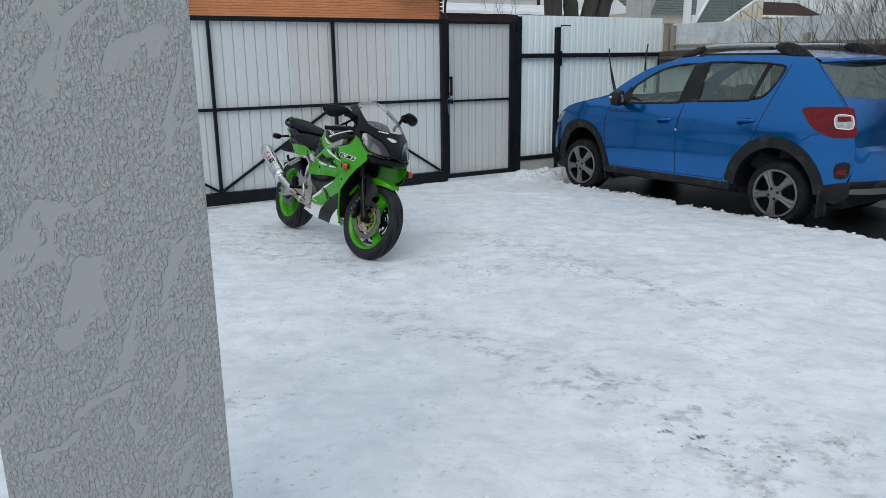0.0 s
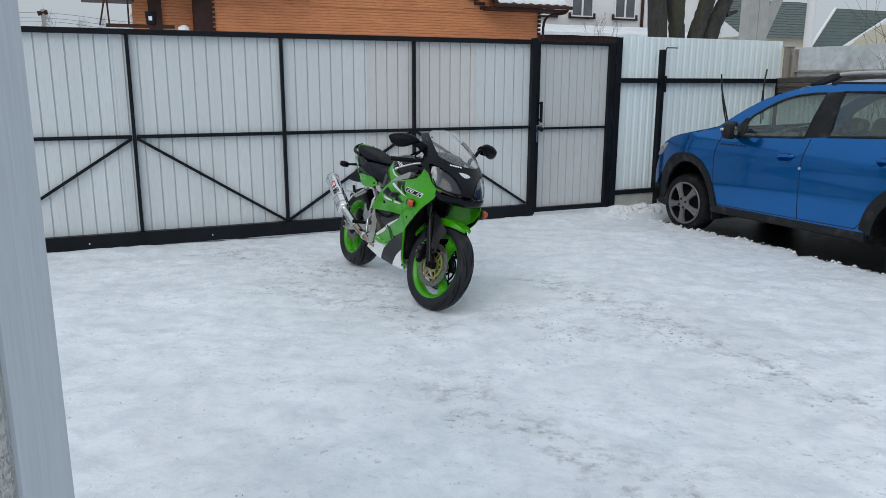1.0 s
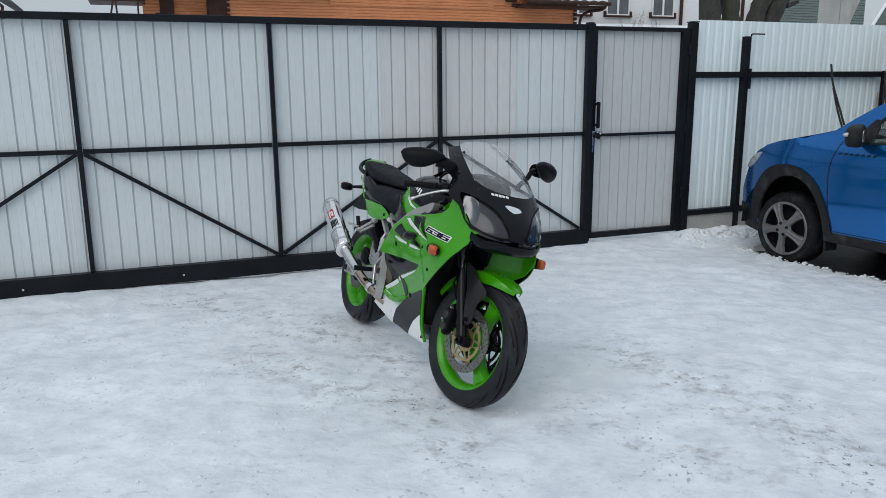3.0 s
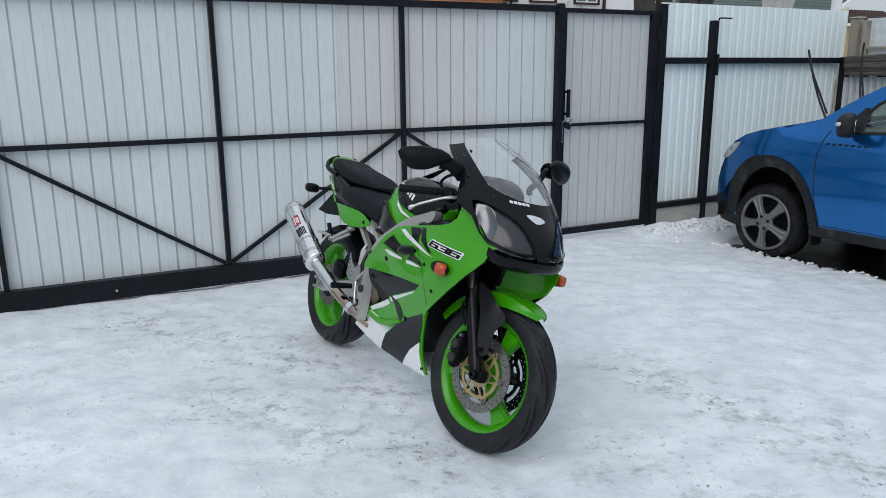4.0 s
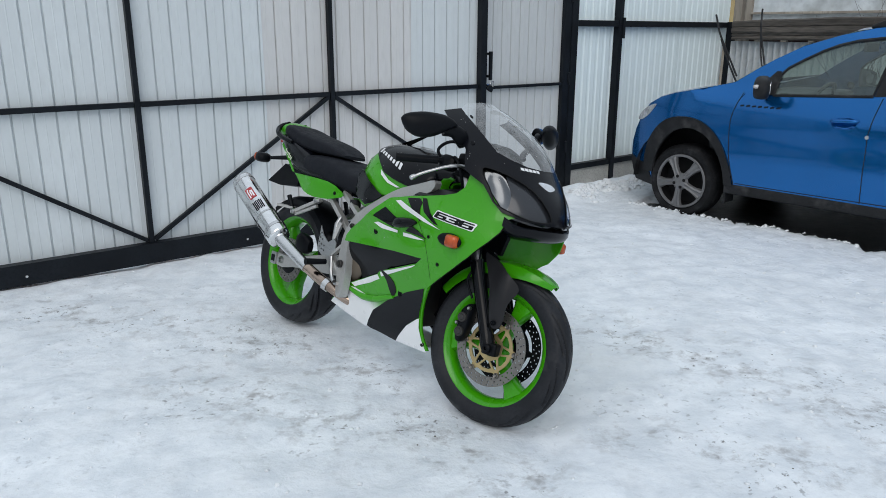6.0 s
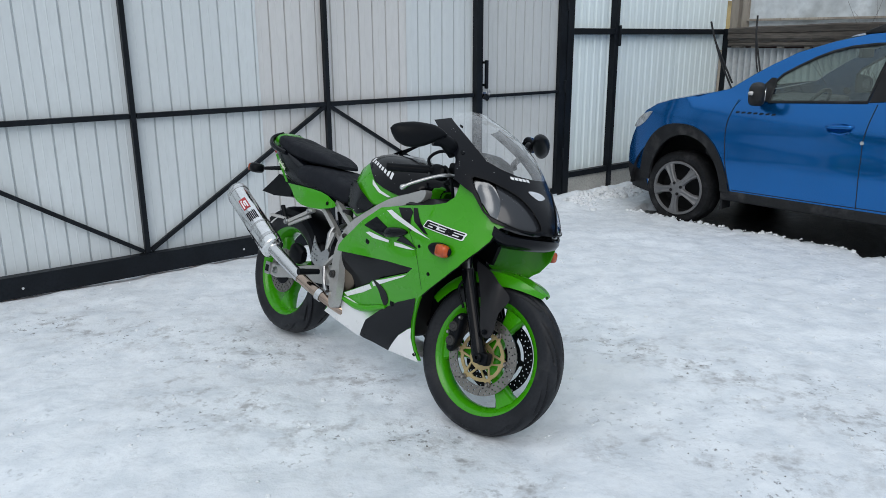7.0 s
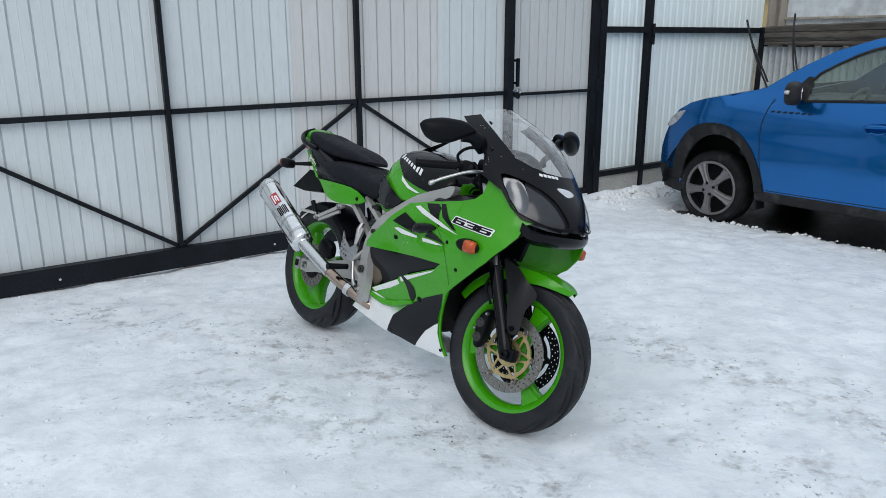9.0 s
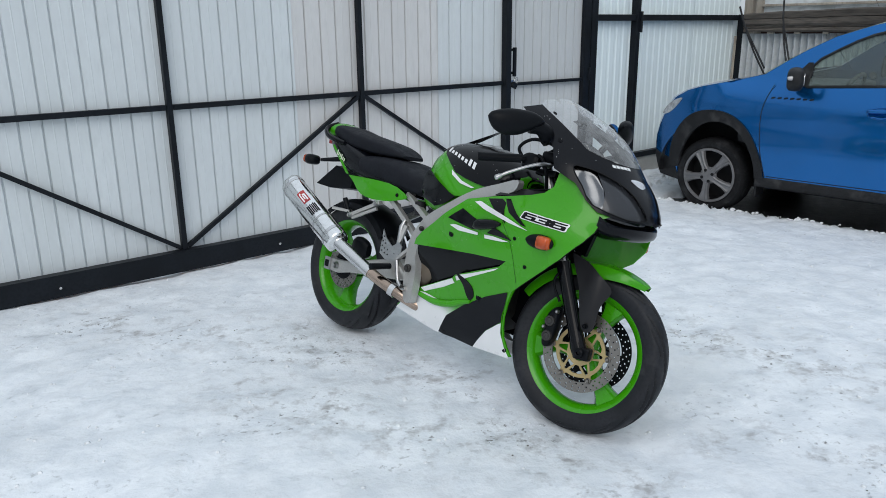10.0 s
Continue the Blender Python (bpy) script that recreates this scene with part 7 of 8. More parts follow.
# handlebars
for side in (-1, 1):
    bars = part("handlebar", tubed(bend([(-0.275, side * 0.10, 0.925), (-0.295, side * 0.15, 0.945), (-0.345, side * 0.225, 0.945), (-0.475, side * 0.315, 0.918)]), 0.011, 12), DULL_BLACK, bike, "black clip-on bar", smooth=50, at=STEER)
    part("grip", tubed([(-0.345, side * 0.225, 0.945), (-0.352, side * 0.23, 0.944), (-0.47, side * 0.312, 0.919), (-0.478, side * 0.317, 0.917)], [0.018, 0.0165, 0.0165, 0.019], 14), DULL_BLACK, bars, smooth=50)
    part("switch_box", cushion(blend_rows([(-0.345, 0.918, 0.968, 0.018), (-0.325, 0.912, 0.975, 0.026), (-0.295, 0.912, 0.972, 0.026), (-0.280, 0.92, 0.965, 0.018)]), 4, 14), DULL_BLACK, bars, smooth=45, at=pose(0, side * 0.195, 0))
    part("reservoir", cushion(blend_rows([(-0.285, 0.962, 1.0, 0.02), (-0.275, 0.958, 1.004, 0.032), (-0.225, 0.958, 1.004, 0.032), (-0.215, 0.962, 1.0, 0.02)]), 3.5, 14), DULL_BLACK, bars, smooth=45, at=pose(0, side * 0.155, -0.01))
    part("lever", tubed(bend([(-0.255, side * 0.165, 0.938), (-0.235, side * 0.205, 0.940), (-0.268, side * 0.255, 0.925), (-0.330, side * 0.312, 0.880), (-0.362, side * 0.335, 0.853)]), [0.009] * 6 + [0.008] * 6 + [0.0065] * 11 + [0.010] * 2, 10), ALLOY, bars, "bright alloy lever", smooth=50)
    ball = bmesh.new()
    bmesh.ops.create_uvsphere(ball, u_segments=12, v_segments=8, radius=0.011)
    part("lever_ball", ball, ALLOY, bars, smooth=60, at=pose(-0.364, side * 0.336, 0.851))
part("top_clamp", boxed(-0.325, -0.235, -0.13, 0.13, 0.905, 0.93, bevel=0.008), DULL_BLACK, bike, at=STEER)
part("instrument_panel", cushion(blend_rows([(-0.25, 0.96, 1.05, 0.10), (-0.22, 0.95, 1.07, 0.12), (-0.16, 0.93, 1.05, 0.11), (-0.12, 0.92, 1.0, 0.08)]), 3, 16), DULL_BLACK, bike, smooth=45)
for k, (y, z) in enumerate(((-0.06, 0.0), (-0.03, 0.02), (0.05, 0.01))):
    part("cable", tubed(bend([(-0.30, y - 0.09, 0.955), (-0.22, y - 0.07, 1.015 + z), (-0.17, y, 0.97 + z), (-0.2, y, 0.85)]), 0.0055, 8), DULL_BLACK, bike, smooth=50)
part("clutch_cable", tubed(bend([(-0.31, -0.185, 0.955), (-0.345, -0.195, 1.005), (-0.30, -0.165, 1.045), (-0.22, -0.11, 1.02), (-0.19, -0.08, 0.93)]), 0.0065, 8), DULL_BLACK, bike, smooth=50)
part("throttle_cable", tubed(bend([(-0.29, -0.175, 0.93), (-0.245, -0.195, 0.985), (-0.215, -0.175, 0.93), (-0.225, -0.13, 0.84)]), 0.0065, 8), DULL_BLACK, bike, smooth=50)
skin("inner_inlet", [(-0.385, 0.812), (-0.36, 0.838), (-0.30, 0.850), (-0.215, 0.862), (-0.150, 0.868), (-0.205, 0.838), (-0.30, 0.820)], lambda x, z: Vector((x, -0.236 + 1.1 * (z - 0.815), z)), GUARD_GREY, thick=0.004, label="charcoal trim at the fairing's top edge")
part("dash_panel", panel([(-0.36, -0.19), (-0.10, -0.20), (-0.08, 0.20), (-0.36, 0.19)], lambda x, y: Vector((x, y, 0.85 + 0.15 * (x + 0.3))), (), 0.05, 0.004), DULL_BLACK, bike)

part("cockpit_side", panel([(-0.47, 0.76), (-0.12, 0.80), (-0.105, 0.955), (-0.20, 0.955), (-0.36, 0.905), (-0.47, 0.86)], lambda x, z: Vector((x, 0.185, z)), (), 0.05, 0.004), PIT_BLACK, bike)
for side in (-1, 1):
    lip = [(-0.235, 0.478), (-0.262, 0.440), (-0.284, 0.399), (-0.300, 0.348), (-0.305, 0.300), (-0.300, 0.262), (-0.283, 0.227), (-0.262, 0.193)]
    rows = [[flank(side, -0.001)(x, z) for x, z in lip], [flank(side, -0.004)(x, z) + Vector((0.003, 0, 0.001)) for x, z in lip], [flank(side, -0.010)(x, z) + Vector((0.004, 0, 0.001)) for x, z in lip], [flank(side, -0.017)(x, z) + Vector((0.0, 0, 0.001)) for x, z in lip]]
    part("belly_lip", loft(rows), LIME, bike, "green front lip of the belly", smooth=50)

# tank
TANK = blend_rows([(-0.920, 0.80, 0.850, 0.070), (-0.905, 0.775, 0.900, 0.110), (-0.85, 0.765, 0.968, 0.152), (-0.76, 0.765, 0.998, 0.180), (-0.64, 0.775, 0.998, 0.190), (-0.53, 0.79, 0.980, 0.182), (-0.44, 0.81, 0.950, 0.160), (-0.40, 0.828, 0.922, 0.135), (-0.380, 0.842, 0.900, 0.10), (-0.372, 0.858, 0.880, 0.05)], 3)


def tank_band(k0, k1, out=0.0):
    """Part of the tank's skin, from one turn round its section to another."""
    secs = []
    for x, b, t, w in TANK:
        row = []
        for i in range(9):
            a = radians(k0 + (k1 - k0) * i / 8)
            ca, sa = math.cos(a), math.sin(a)
            row.append(Vector((x, (w + out) * math.copysign(abs(ca) ** 0.72, ca), b + (t - b + out) * max(0.0, sa) ** 0.80)))
        secs.append(row)
    return loft(secs)


part("fuel_tank", tank_band(-2, 182), LIME, bike, "green fuel tank with a black top", smooth=60)
tank = bike.children[-1]


def tank_skin(a, x):
    j = [r[0] for r in TANK]
    b, t, w = (float(np.interp(x, j, [r[i] for r in TANK])) for i in (1, 2, 3))
    ca, sa = math.cos(radians(a)), math.sin(radians(a))
    return b, t, w, ca, sa


def on_tank(out):
    def at(u, v):
        b, t, w, ca, sa = tank_skin(u * 100, v)
        return Vector((v, (w + out) * math.copysign(abs(ca) ** 0.72, ca), b + (t - b + out) * max(0.0, sa) ** 0.80))
    return at


skin("tank_top", [(1.355, -0.780), (1.49, -0.722), (1.60, -0.667), (1.655, -0.60), (1.70, -0.53), (1.75, -0.45), (1.79, -0.40), (1.79, -0.373), (0.01, -0.373), (0.01, -0.40), (0.05, -0.45), (0.10, -0.53), (0.145, -0.60), (0.20, -0.667), (0.31, -0.722), (0.445, -0.780), (0.60, -0.815), (0.9, -0.830), (1.2, -0.815)], on_tank(0.0055), GLOSS_BLACK, tank, step=0.03, thick=0.001, label="gloss black top panel")
skin("white_graphic", [(1.572, -0.694), (1.60, -0.675), (1.678, -0.620), (1.738, -0.545), (1.742, -0.562), (1.705, -0.625), (1.63, -0.682)], on_tank(0.004), PAINT_WHITE, tank, thick=0.001, label="white stripe")
for k in range(8):
    v, u, tall = -0.775 + 0.0268 * k, 1.262 + 0.0300 * k, 0.040 if k in (0, 6, 7) else 0.0
    skin("marque_bar", [(u - tall, v), (u - tall + 0.018, v + 0.0160), (u + 0.070, v + 0.0180), (u + 0.052, v + 0.002)], on_tank(0.0075), PAINT_WHITE, tank, step=0.03, thick=0.001)
part("tank_cap", lathe(bmesh.new(), [(0, -0.012), (0.045, -0.012), (0.055, -0.004), (0.055, 0.004)], 24, m=Matrix.Rotation(radians(-90), 4, "X")), ALLOY, tank, smooth=40, at=pose(-0.66, 0, 0.996))
part("tank_skirt", cushion(blend_rows([(-0.90, 0.72, 0.80, 0.12), (-0.85, 0.695, 0.80, 0.150), (-0.77, 0.680, 0.79, 0.162), (-0.70, 0.70, 0.79, 0.160), (-0.66, 0.72, 0.79, 0.14)]), 4, 18), LIME, bike, smooth=45)
for side in (-1, 1):
    skin("knee_panel", [(-0.884, 0.775), (-0.872, 0.825), (-0.845, 0.862), (-0.822, 0.858), (-0.755, 0.824), (-0.681, 0.787), (-0.632, 0.772), (-0.660, 0.750), (-0.700, 0.730), (-0.745, 0.716), (-0.80, 0.730), (-0.850, 0.742)],
         lambda x, z, s=side: Vector((x, s * (float(np.interp(x, (-0.9, -0.86, -0.76, -0.64), (0.150, 0.166, 0.194, 0.204))) - 0.9 * max(0.0, z - 0.80) ** 2 - 0.006 * math.exp(-((z - 0.79) / 0.02) ** 2)), z)), GLOSS_BLACK, thick=0.004, label="black panel behind the tank")

# frame, subframe and rear arm
SPAR = smooth_loop([(-0.30, 0.882), (-0.393, 0.853), (-0.476, 0.824), (-0.559, 0.785), (-0.616, 0.753), (-0.70, 0.705), (-0.764, 0.668), (-0.812, 0.625), (-0.866, 0.560), (-0.882, 0.480), (-0.872, 0.38), (-0.845, 0.285), (-0.790, 0.285), (-0.778, 0.36), (-0.785, 0.44), (-0.80, 0.50), (-0.775, 0.575), (-0.72, 0.622), (-0.658, 0.668), (-0.602, 0.708), (-0.548, 0.748), (-0.464, 0.788), (-0.399, 0.806), (-0.31, 0.836)], 3)
for side in (-1, 1):
    spar = part("frame_spar", panel(SPAR, lambda x, z, s=side: Vector((x, s * float(np.interp(x, (-0.90, -0.80, -0.70, -0.50, -0.36), (0.176, 0.205, 0.226, 0.236, 0.225))), z)), (), 0.03, 0.034), FRAME_GREY, bike, "grey alloy frame spar", smooth=35)
    if side < 0:
        for x, z, r in ((-0.836, 0.425, 0.018), (-0.775, 0.610, 0.011), (-0.86, 0.335, 0.009)):
            part("frame_bolt", bolt_mesh(r, -0.012, 0.002), DARK_METAL, spar, smooth=40, at=pose(x, -0.006 - float(np.interp(x, (-0.90, -0.80, -0.70), (0.176, 0.205, 0.226))), z))
    for a, b, w in (((-0.80, side * 0.15, 0.64), (-0.99, side * 0.125, 0.735), 0.026), ((-0.855, side * 0.14, 0.545), (-1.12, side * 0.125, 0.715), 0.024), ((-1.08, side * 0.12, 0.715), (-1.45, side * 0.09, 0.80), 0.022)):
        part("subframe_rail", bar(bmesh.new(), a, b, w, 0.022), FRAME_GREY, bike)
    arm = [(-0.83, 0.385, 0.455), (-0.95, 0.345, 0.445), (-1.15, 0.325, 0.40), (-1.33, 0.300, 0.352), (-1.40, 0.282, 0.346), (-1.475, 0.285, 0.345)]
    secs = [[Vector((x, side * y, z)) for y, z in ((0.095, b), (0.128, b), (0.134, b + 0.006), (0.134, t - 0.006), (0.128, t), (0.095, t))] for x, b, t in arm]
    swing = part("swingarm", loft(secs, closed=True), FRAME_GREY, bike, "grey alloy swingarm", smooth=35)
    part("chain_adjuster", boxed(-1.50, -1.455, side * 0.138 - 0.006, side * 0.138 + 0.006, 0.285, 0.348, bevel=0.003), ALLOY, swing)
    part("adjuster_slot", boxed(-1.49, -1.465, side * 0.1455 - 0.002, side * 0.1455 + 0.002, 0.30, 0.333), DULL_BLACK, swing)
    peg = part("pillion_bracket", bar(bmesh.new(), (-1.14, side * 0.150, 0.672), (-1.325, side * 0.165, 0.582), 0.024, 0.016), FRAME_GREY, bike)
    part("bracket_leg", bar(bmesh.new(), (-1.16, side * 0.150, 0.64), (-1.31, side * 0.165, 0.572), 0.012, 0.014), FRAME_GREY, peg)
    part("pillion_peg", tubed([(-1.325, side * 0.170, 0.58), (-1.375, side * 0.175, 0.655)], 0.012, 10), DULL_BLACK, peg, smooth=50)
    part("bracket_bolt", bolt_mesh(0.014, -0.016, 0.01), ALLOY, peg, smooth=40, at=pose(-1.16, side * 0.158, 0.664))
    part("bracket_bolt", bolt_mesh(0.014, -0.016, 0.01), ALLOY, peg, smooth=40, at=pose(-1.318, side * 0.173, 0.585))
holes = [[(cx + hx, cz + hz) for hx, hz in ring_points(0.0052, 6)] for cx, cz in ((-1.045, 0.530), (-1.050, 0.508), (-1.030, 0.500), (-1.052, 0.486), (-1.032, 0.478), (-1.012, 0.474), (-1.050, 0.464), (-1.030, 0.456), (-1.008, 0.452))]
heel = skin("heel_guard", [(-1.058, 0.562), (-1.030, 0.525), (-0.985, 0.495), (-0.945, 0.520), (-0.920, 0.505), (-0.925, 0.455), (-0.965, 0.430), (-1.02, 0.428), (-1.062, 0.450)], lambda x, z: Vector((x, -0.178, z)), ALLOY, holes=holes, step=0.02, thick=0.004, label="drilled alloy heel guard")
part("foot_peg", tubed([(-0.975, -0.18, 0.405), (-0.985, -0.285, 0.398)], [0.013, 0.015], 12), DULL_BLACK, bike, "black foot peg", smooth=50)
part("brake_pedal", tubed(bend([(-0.93, -0.185, 0.44), (-0.90, -0.19, 0.36), (-0.86, -0.195, 0.33), (-0.83, -0.20, 0.335)]), 0.009, 8), ALLOY, bike, "alloy brake pedal", smooth=50)
for a, b in (((-0.95, -0.17, 0.44), (-0.88, -0.17, 0.50)), ((-0.95, -0.17, 0.44), (-0.87, -0.17, 0.38)), ((-0.95, -0.17, 0.52), (-0.93, -0.16, 0.60))):
    part("peg_hanger", bar(bmesh.new(), a, b, 0.022, 0.014), FRAME_GREY, bike)
part("rear_master_cylinder", tubed([(-0.955, -0.165, 0.50), (-0.955, -0.165, 0.59), (-0.950, -0.155, 0.62)], [0.013, 0.013, 0.009], 10), ALLOY, bike, smooth=50)
part("brake_reservoir", tubed([(-0.90, -0.12, 0.655), (-0.905, -0.125, 0.715)], 0.026, 16), GUARD_GREY, bike, smooth=50)
part("rear_shock", tubed([(-0.93, 0, 0.42), (-0.90, 0, 0.72)], 0.045, 14), DARK_METAL, bike, smooth=50)
secs = []
for k in range(13):
    a = radians(38 + 92 * k / 12)
    secs.append([Vector((REAR_X + r * math.cos(a), y, 0.312 + r * math.sin(a))) for y, r in ((-0.095, 0.295), (-0.090, 0.325), (-0.055, 0.342), (0, 0.346), (0.055, 0.342), (0.090, 0.325), (0.095, 0.295))])
part("rear_hugger", loft(secs), DULL_BLACK, bike, "black rear hugger", smooth=50)
part("rear_caliper", cushion(blend_rows([(-1.33, 0.40, 0.47, 0.018), (-1.30, 0.39, 0.485, 0.026), (-1.25, 0.385, 0.475, 0.026), (-1.22, 0.40, 0.455, 0.016)]), 3.2, 14), DULL_BLACK, bike, smooth=45, at=pose(0, -0.105, 0.0))

# exhaust
pipe = part("exhaust_pipe", tubed(bend([(-0.62, -0.02, 0.20), (-0.76, -0.10, 0.245), (-0.86, -0.168, 0.288), (-1.02, -0.215, 0.345), (-1.28, -0.252, 0.452)]), [0.026] * 24 + [0.029], 18), BRONZE, bike, "heat-tinted steel exhaust pipe", smooth=50)
part("pipe_sleeve", tubed([(-1.05, -0.222, 0.357), (-1.29, -0.2535, 0.456)], [0.0285, 0.031], 18), CHROME, pipe, "bright steel sleeve", smooth=50)
part("pipe_clamp", tubed([(-0.905, -0.186, 0.303), (-0.93, -0.193, 0.311)], 0.031, 18), CHROME, pipe, smooth=50)
a, b = Vector((-1.275, -0.251, 0.449)), Vector((-1.752, -0.236, 0.670))
way = (b - a).normalized()
turn = way.to_track_quat("Y", "Z").to_matrix().to_4x4()
L = (b - a).length
bm = lathe(bmesh.new(), [(0.031, -0.012), (0.035, -0.004), (0.050, 0.0), (0.058, 0.006), (0.061, 0.016), (0.061, 0.06), (0.061, L - 0.03), (0.058, L - 0.010), (0.048, L), (0.030, L), (0.026, L - 0.012), (0.024, L - 0.10), (0.0, L - 0.10)], 40)
bmesh.ops.transform(bm, matrix=Matrix.Translation(a) @ turn @ Matrix.Diagonal((0.88, 1, 1.0, 1)), verts=bm.verts)
can = part("silencer", bm, SILVER, bike, "brushed alloy silencer with a red label", smooth=40)
for d, w in ((0.058, 0.010), (0.165, 0.006), (L - 0.045, 0.010)):
    bm = lathe(bmesh.new(), [(0.0618, d - w), (0.0630, d - w + 0.001), (0.0630, d + w - 0.001), (0.0618, d + w)], 40)
    bmesh.ops.transform(bm, matrix=Matrix.Translation(a) @ turn @ Matrix.Diagonal((0.88, 1, 1.0, 1)), verts=bm.verts)
    part("band", bm, CHROME, can, smooth=40)


def on_can(out):
    def at(u, v):
        c, s = math.cos(u), math.sin(u)
        return Matrix.Translation(a) @ turn @ Vector(((0.061 + out) * 0.88 * c, v, (0.061 + out) * s))
    return at


best = max((i * 0.1 for i in range(63)), key=lambda u: (on_can(0)(u, 0.3) - (a + way * 0.3)).dot(Vector((0.45, -0.80, 0.25))))
skin("red_label", [(best - 0.50, L - 0.235), (best + 0.18, L - 0.235), (best + 0.18, L - 0.150), (best - 0.50, L - 0.150)], on_can(0.0015), RED_PRINT, can, thick=0.0006, label="red label")
for k, (u, v, du, dv) in enumerate(((-0.38, 0.225, 0.12, 0.05), (-0.20, 0.215, 0.10, 0.03), (-0.02, 0.228, 0.10, 0.06), (-0.30, 0.185, 0.16, 0.012), (-0.08, 0.172, 0.12, 0.012))):
    skin("label_bar", [(best + u, L - v), (best + u + du, L - v), (best + u + du, L - v + dv), (best + u, L - v + dv)], on_can(0.0024), PAINT_WHITE, can, step=0.03, thick=0.0004)
for k in range(6):
    v = L - 0.315 + 0.004 * (k % 2)
    skin("label_bar", [(best - 0.62 + 0.15 * k, v - 0.016), (best - 0.51 + 0.15 * k, v - 0.016), (best - 0.51 + 0.15 * k, v + 0.05), (best - 0.62 + 0.15 * k, v + 0.05)], on_can(0.0015), DULL_BLACK, can, step=0.03, thick=0.0004)
part("silencer_strap", bar(bmesh.new(), (-1.42, -0.20, 0.60), (-1.33, -0.165, 0.60), 0.03, 0.012), FRAME_GREY, can)
part("end_pipe", tubed([b - way * 0.05, b + way * 0.006], [0.027, 0.027], 20, caps=False), CHROME, can, smooth=50)

# seats and tail
part("rider_seat", cushion(blend_rows([(-1.415, 0.815, 0.858, 0.095), (-1.37, 0.79, 0.876, 0.135), (-1.27, 0.772, 0.884, 0.150), (-1.17, 0.762, 0.884, 0.153), (-1.09, 0.748, 0.872, 0.152), (-1.02, 0.738, 0.850, 0.149), (-0.95, 0.732, 0.832, 0.140), (-0.905, 0.737, 0.815, 0.120), (-0.884, 0.755, 0.795, 0.092)]), 3.7, 28), SEAT, bike, "black vinyl rider's seat", smooth=60)
part("pillion_seat", cushion(blend_rows([(-1.69, 0.962, 0.976, 0.045), (-1.655, 0.950, 0.999, 0.085), (-1.60, 0.935, 1.008, 0.108), (-1.49, 0.905, 0.986, 0.120), (-1.36, 0.888, 0.968, 0.119), (-1.25, 0.884, 0.950, 0.110), (-1.175, 0.886, 0.926, 0.092), (-1.130, 0.889, 0.904, 0.065)]), 3.9, 28), SEAT, bike, "black vinyl pillion seat", smooth=60)
tail = part("tail_body", cushion(blend_rows([(-1.715, 0.915, 0.955, 0.050), (-1.66, 0.875, 0.965, 0.085), (-1.56, 0.815, 0.955, 0.115), (-1.42, 0.765, 0.915, 0.135), (-1.25, 0.735, 0.86, 0.142), (-1.05, 0.715, 0.80, 0.142), (-0.95, 0.72, 0.775, 0.12)]), 3.4, 24), COWL_BLACK, bike, "black tail fairing", smooth=50)
part("tail_cap", cushion(blend_rows([(-1.775, 0.945, 0.965, 0.030), (-1.75, 0.930, 0.995, 0.056), (-1.70, 0.928, 1.018, 0.076), (-1.64, 0.940, 1.016, 0.083), (-1.58, 0.952, 1.000, 0.080), (-1.54, 0.960, 0.985, 0.06)]), 2.6, 20), LIME, tail, "green tail cap", smooth=50)
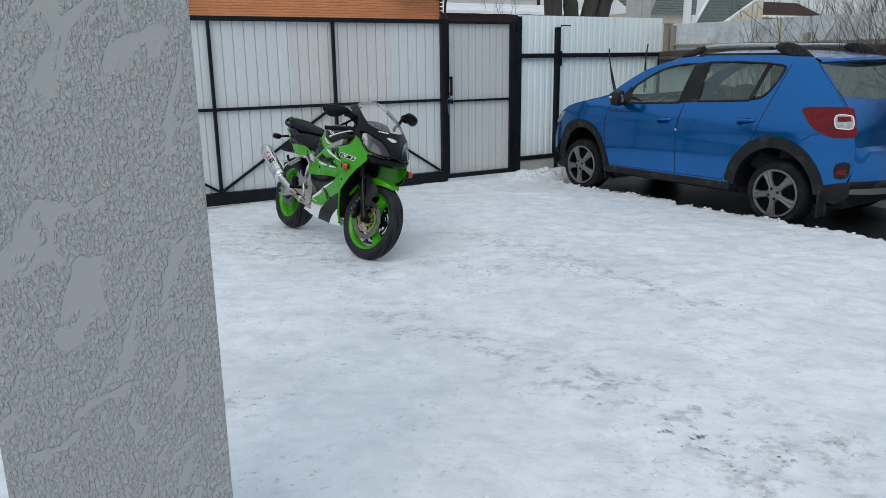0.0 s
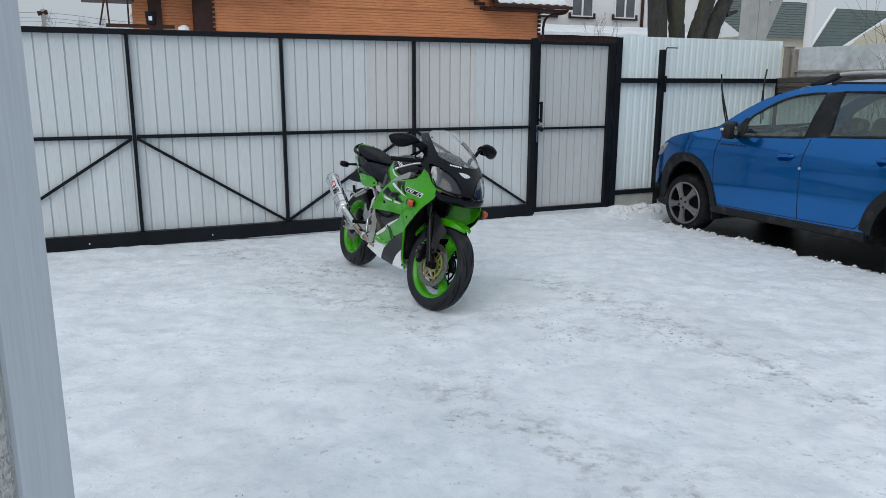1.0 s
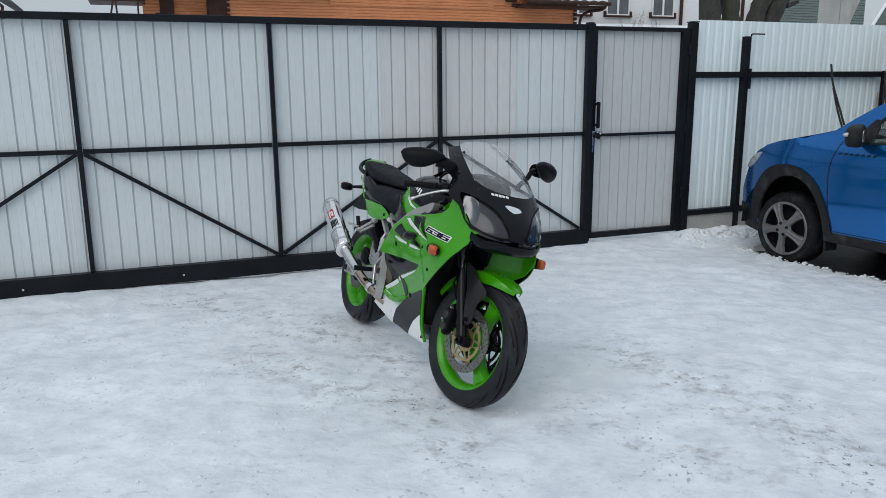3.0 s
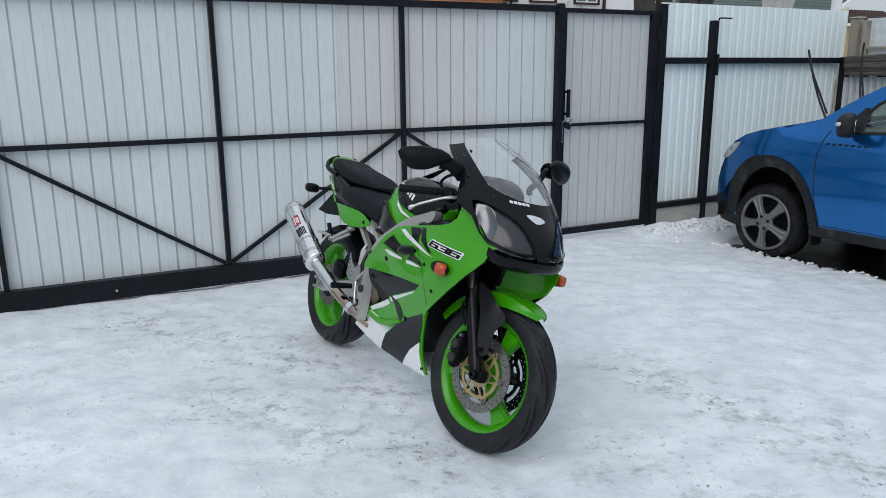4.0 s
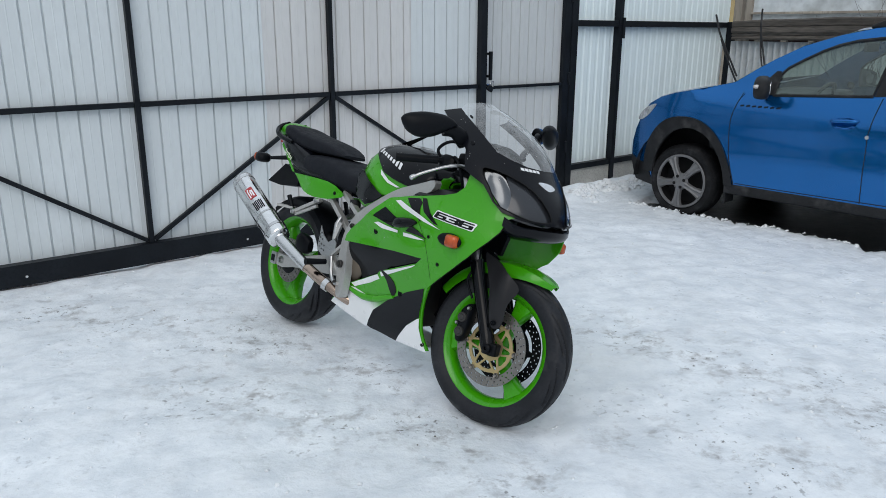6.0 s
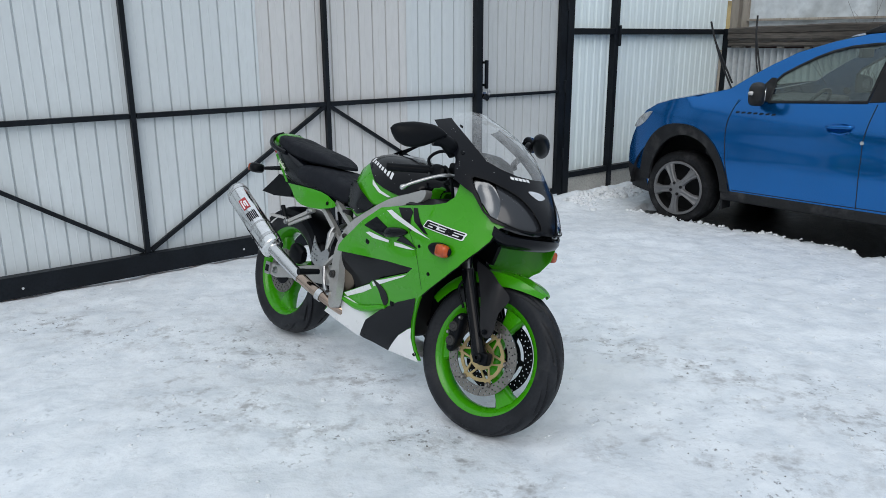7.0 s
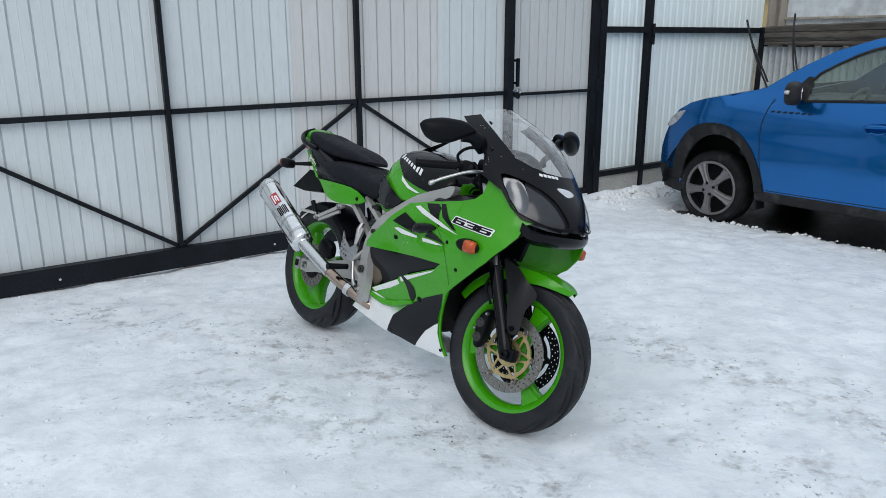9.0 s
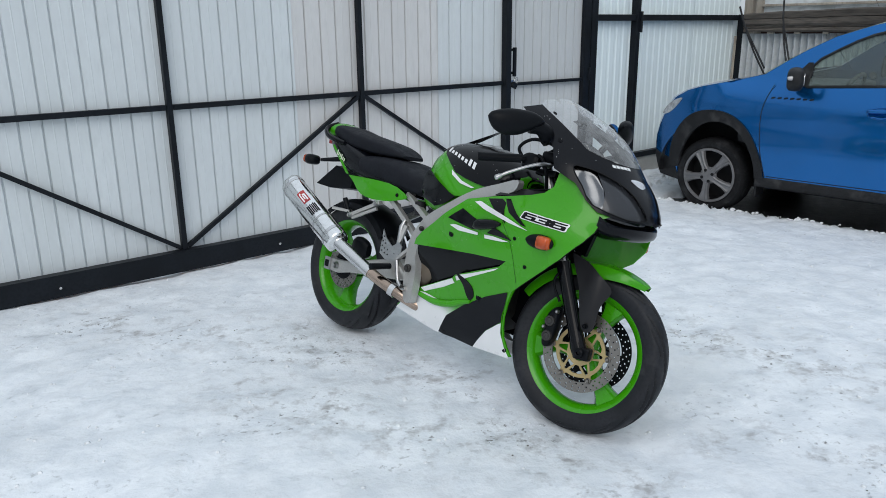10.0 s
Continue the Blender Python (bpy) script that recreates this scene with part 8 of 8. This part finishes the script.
for side in (-1, 1):
    skin("tail_panel", [(-1.436, 0.768), (-1.35, 0.770), (-1.27, 0.771), (-1.19, 0.771), (-1.105, 0.768), (-1.04, 0.757), (-0.99, 0.738), (-0.968, 0.722), (-0.985, 0.710), (-1.03, 0.699), (-1.085, 0.687), (-1.145, 0.681), (-1.205, 0.679), (-1.26, 0.683), (-1.306, 0.692), (-1.345, 0.712), (-1.375, 0.736), (-1.405, 0.754)], lambda x, z, s=side: Vector((x, s * (0.152 - 0.9 * (z - 0.735) ** 2 - 0.12 * max(0, -1.25 - x)), z)), LIME, tail, step=0.03, thick=0.004, label="green lower tail panel")
    skin("tail_stripe", [(-1.605, 0.895), (-1.45, 0.773), (-1.43, 0.772), (-1.440, 0.783), (-1.597, 0.905)], lambda x, z, s=side: Vector((x, s * (0.139 - 0.09 * max(0, -1.40 - x)), z)), LIME, tail, step=0.03, thick=0.003)
    part("tail_bolt", bolt_mesh(0.009, -0.006, 0.006), DULL_BLACK, tail, smooth=40, at=pose(-1.035, side * 0.152, 0.722) if side < 0 else pose(-1.035, 0.152, 0.722, 0, 0, 180))
    rail = [(-1.52, side * 0.112, 0.918), (-1.60, side * 0.118, 0.930), (-1.665, side * 0.112, 0.945), (-1.715, side * 0.090, 0.968), (-1.725, side * 0.066, 0.990), (-1.68, side * 0.050, 1.008)]
    part("grab_rail", tubed(bend(rail), 0.014, 12), GLOSS_BLACK, tail, smooth=50)
    for k in range(6):
        x, z, h = -1.555 + 0.0135 * k, 0.868 - 0.0065 * k, 0.024 if k in (0, 3) else 0.015
        part("script_mark", panel([(x, z - h * 0.5), (x + 0.008, z - h * 0.55), (x + 0.014, z + h * 0.5), (x + 0.005, z + h * 0.55)], lambda x, z, s=side: Vector((x, s * (0.143 - 0.10 * max(0, -1.40 - x)), z)), (), 0.03, 0.001), PALE_PRINT, tail)
    stalk = part("rear_indicator", tubed([(-1.565, side * 0.09, 0.835), (-1.645, side * 0.150, 0.816)], [0.013, 0.009], 10), DULL_BLACK, bike, "black rear indicator on a stalk", smooth=50)
    part("indicator_shell", cushion(blend_rows([(-0.034, -0.020, 0.020, 0.020), (-0.020, -0.026, 0.026, 0.034), (0.016, -0.024, 0.024, 0.036), (0.034, -0.014, 0.014, 0.020)]), 3, 16), DULL_BLACK, stalk, smooth=45, at=pose(-1.690, side * 0.170, 0.810))
    part("lens", cushion([(-0.012, -0.022, 0.022, 0.030), (0.0, -0.023, 0.023, 0.031)], 3, 16), AMBER, stalk, "amber lens", at=pose(-1.720, side * 0.170, 0.810))
part("tail_light", boxed(-1.728, -1.70, -0.06, 0.06, 0.905, 0.935, bevel=0.006), RED_PRINT, tail)
bm = bmesh.new()
loft([[Vector(p) for p in ((-1.60, y, 0.80), (-1.745, y, 0.69), (-1.62, y, 0.683), (-1.46, y, 0.70), (-1.44, y, 0.775))] for y in (-0.085, 0.085)], bm, closed=True)
part("plate_holder", bm, DULL_BLACK, bike, "black rear fender")

# side stand, on the far side
part("side_stand", tubed([(-0.62, 0.12, 0.30), (-0.43, 0.255, 0.066)], [0.014, 0.011], 10), DARK_METAL, bike, smooth=50)
part("stand_foot", boxed(-0.47, -0.39, 0.235, 0.285, 0.055, 0.068, bevel=0.004), DARK_METAL, bike)

# flecks of fallen snow caught on the bodywork
rng = random.Random(17)
flecks = bmesh.new()
for k in range(130):
    if k < 40:
        p = cowling(0.002)(rng.uniform(-0.68, 0.3), rng.uniform(0.96, 1.06))
        if rng.random() < 0.5:
            p = cowling(0.002)(rng.uniform(-0.80, -0.62), rng.uniform(1.04, 1.14))
    elif k < 110:
        p = on_tank(0.0065)(rng.uniform(0.4, 1.6), rng.uniform(-0.9, -0.45))
    else:
        p = flank(-1, 0.002)(rng.uniform(-0.75, -0.1), rng.uniform(0.60, 0.79))
    bmesh.ops.create_icosphere(flecks, subdivisions=1, radius=rng.uniform(0.0006, 0.0014), matrix=Matrix.Translation(p))
tagged(part("snow_flecks", flecks, PAINT_WHITE, bike, "tiny white flecks of snow"), kind="stuff")
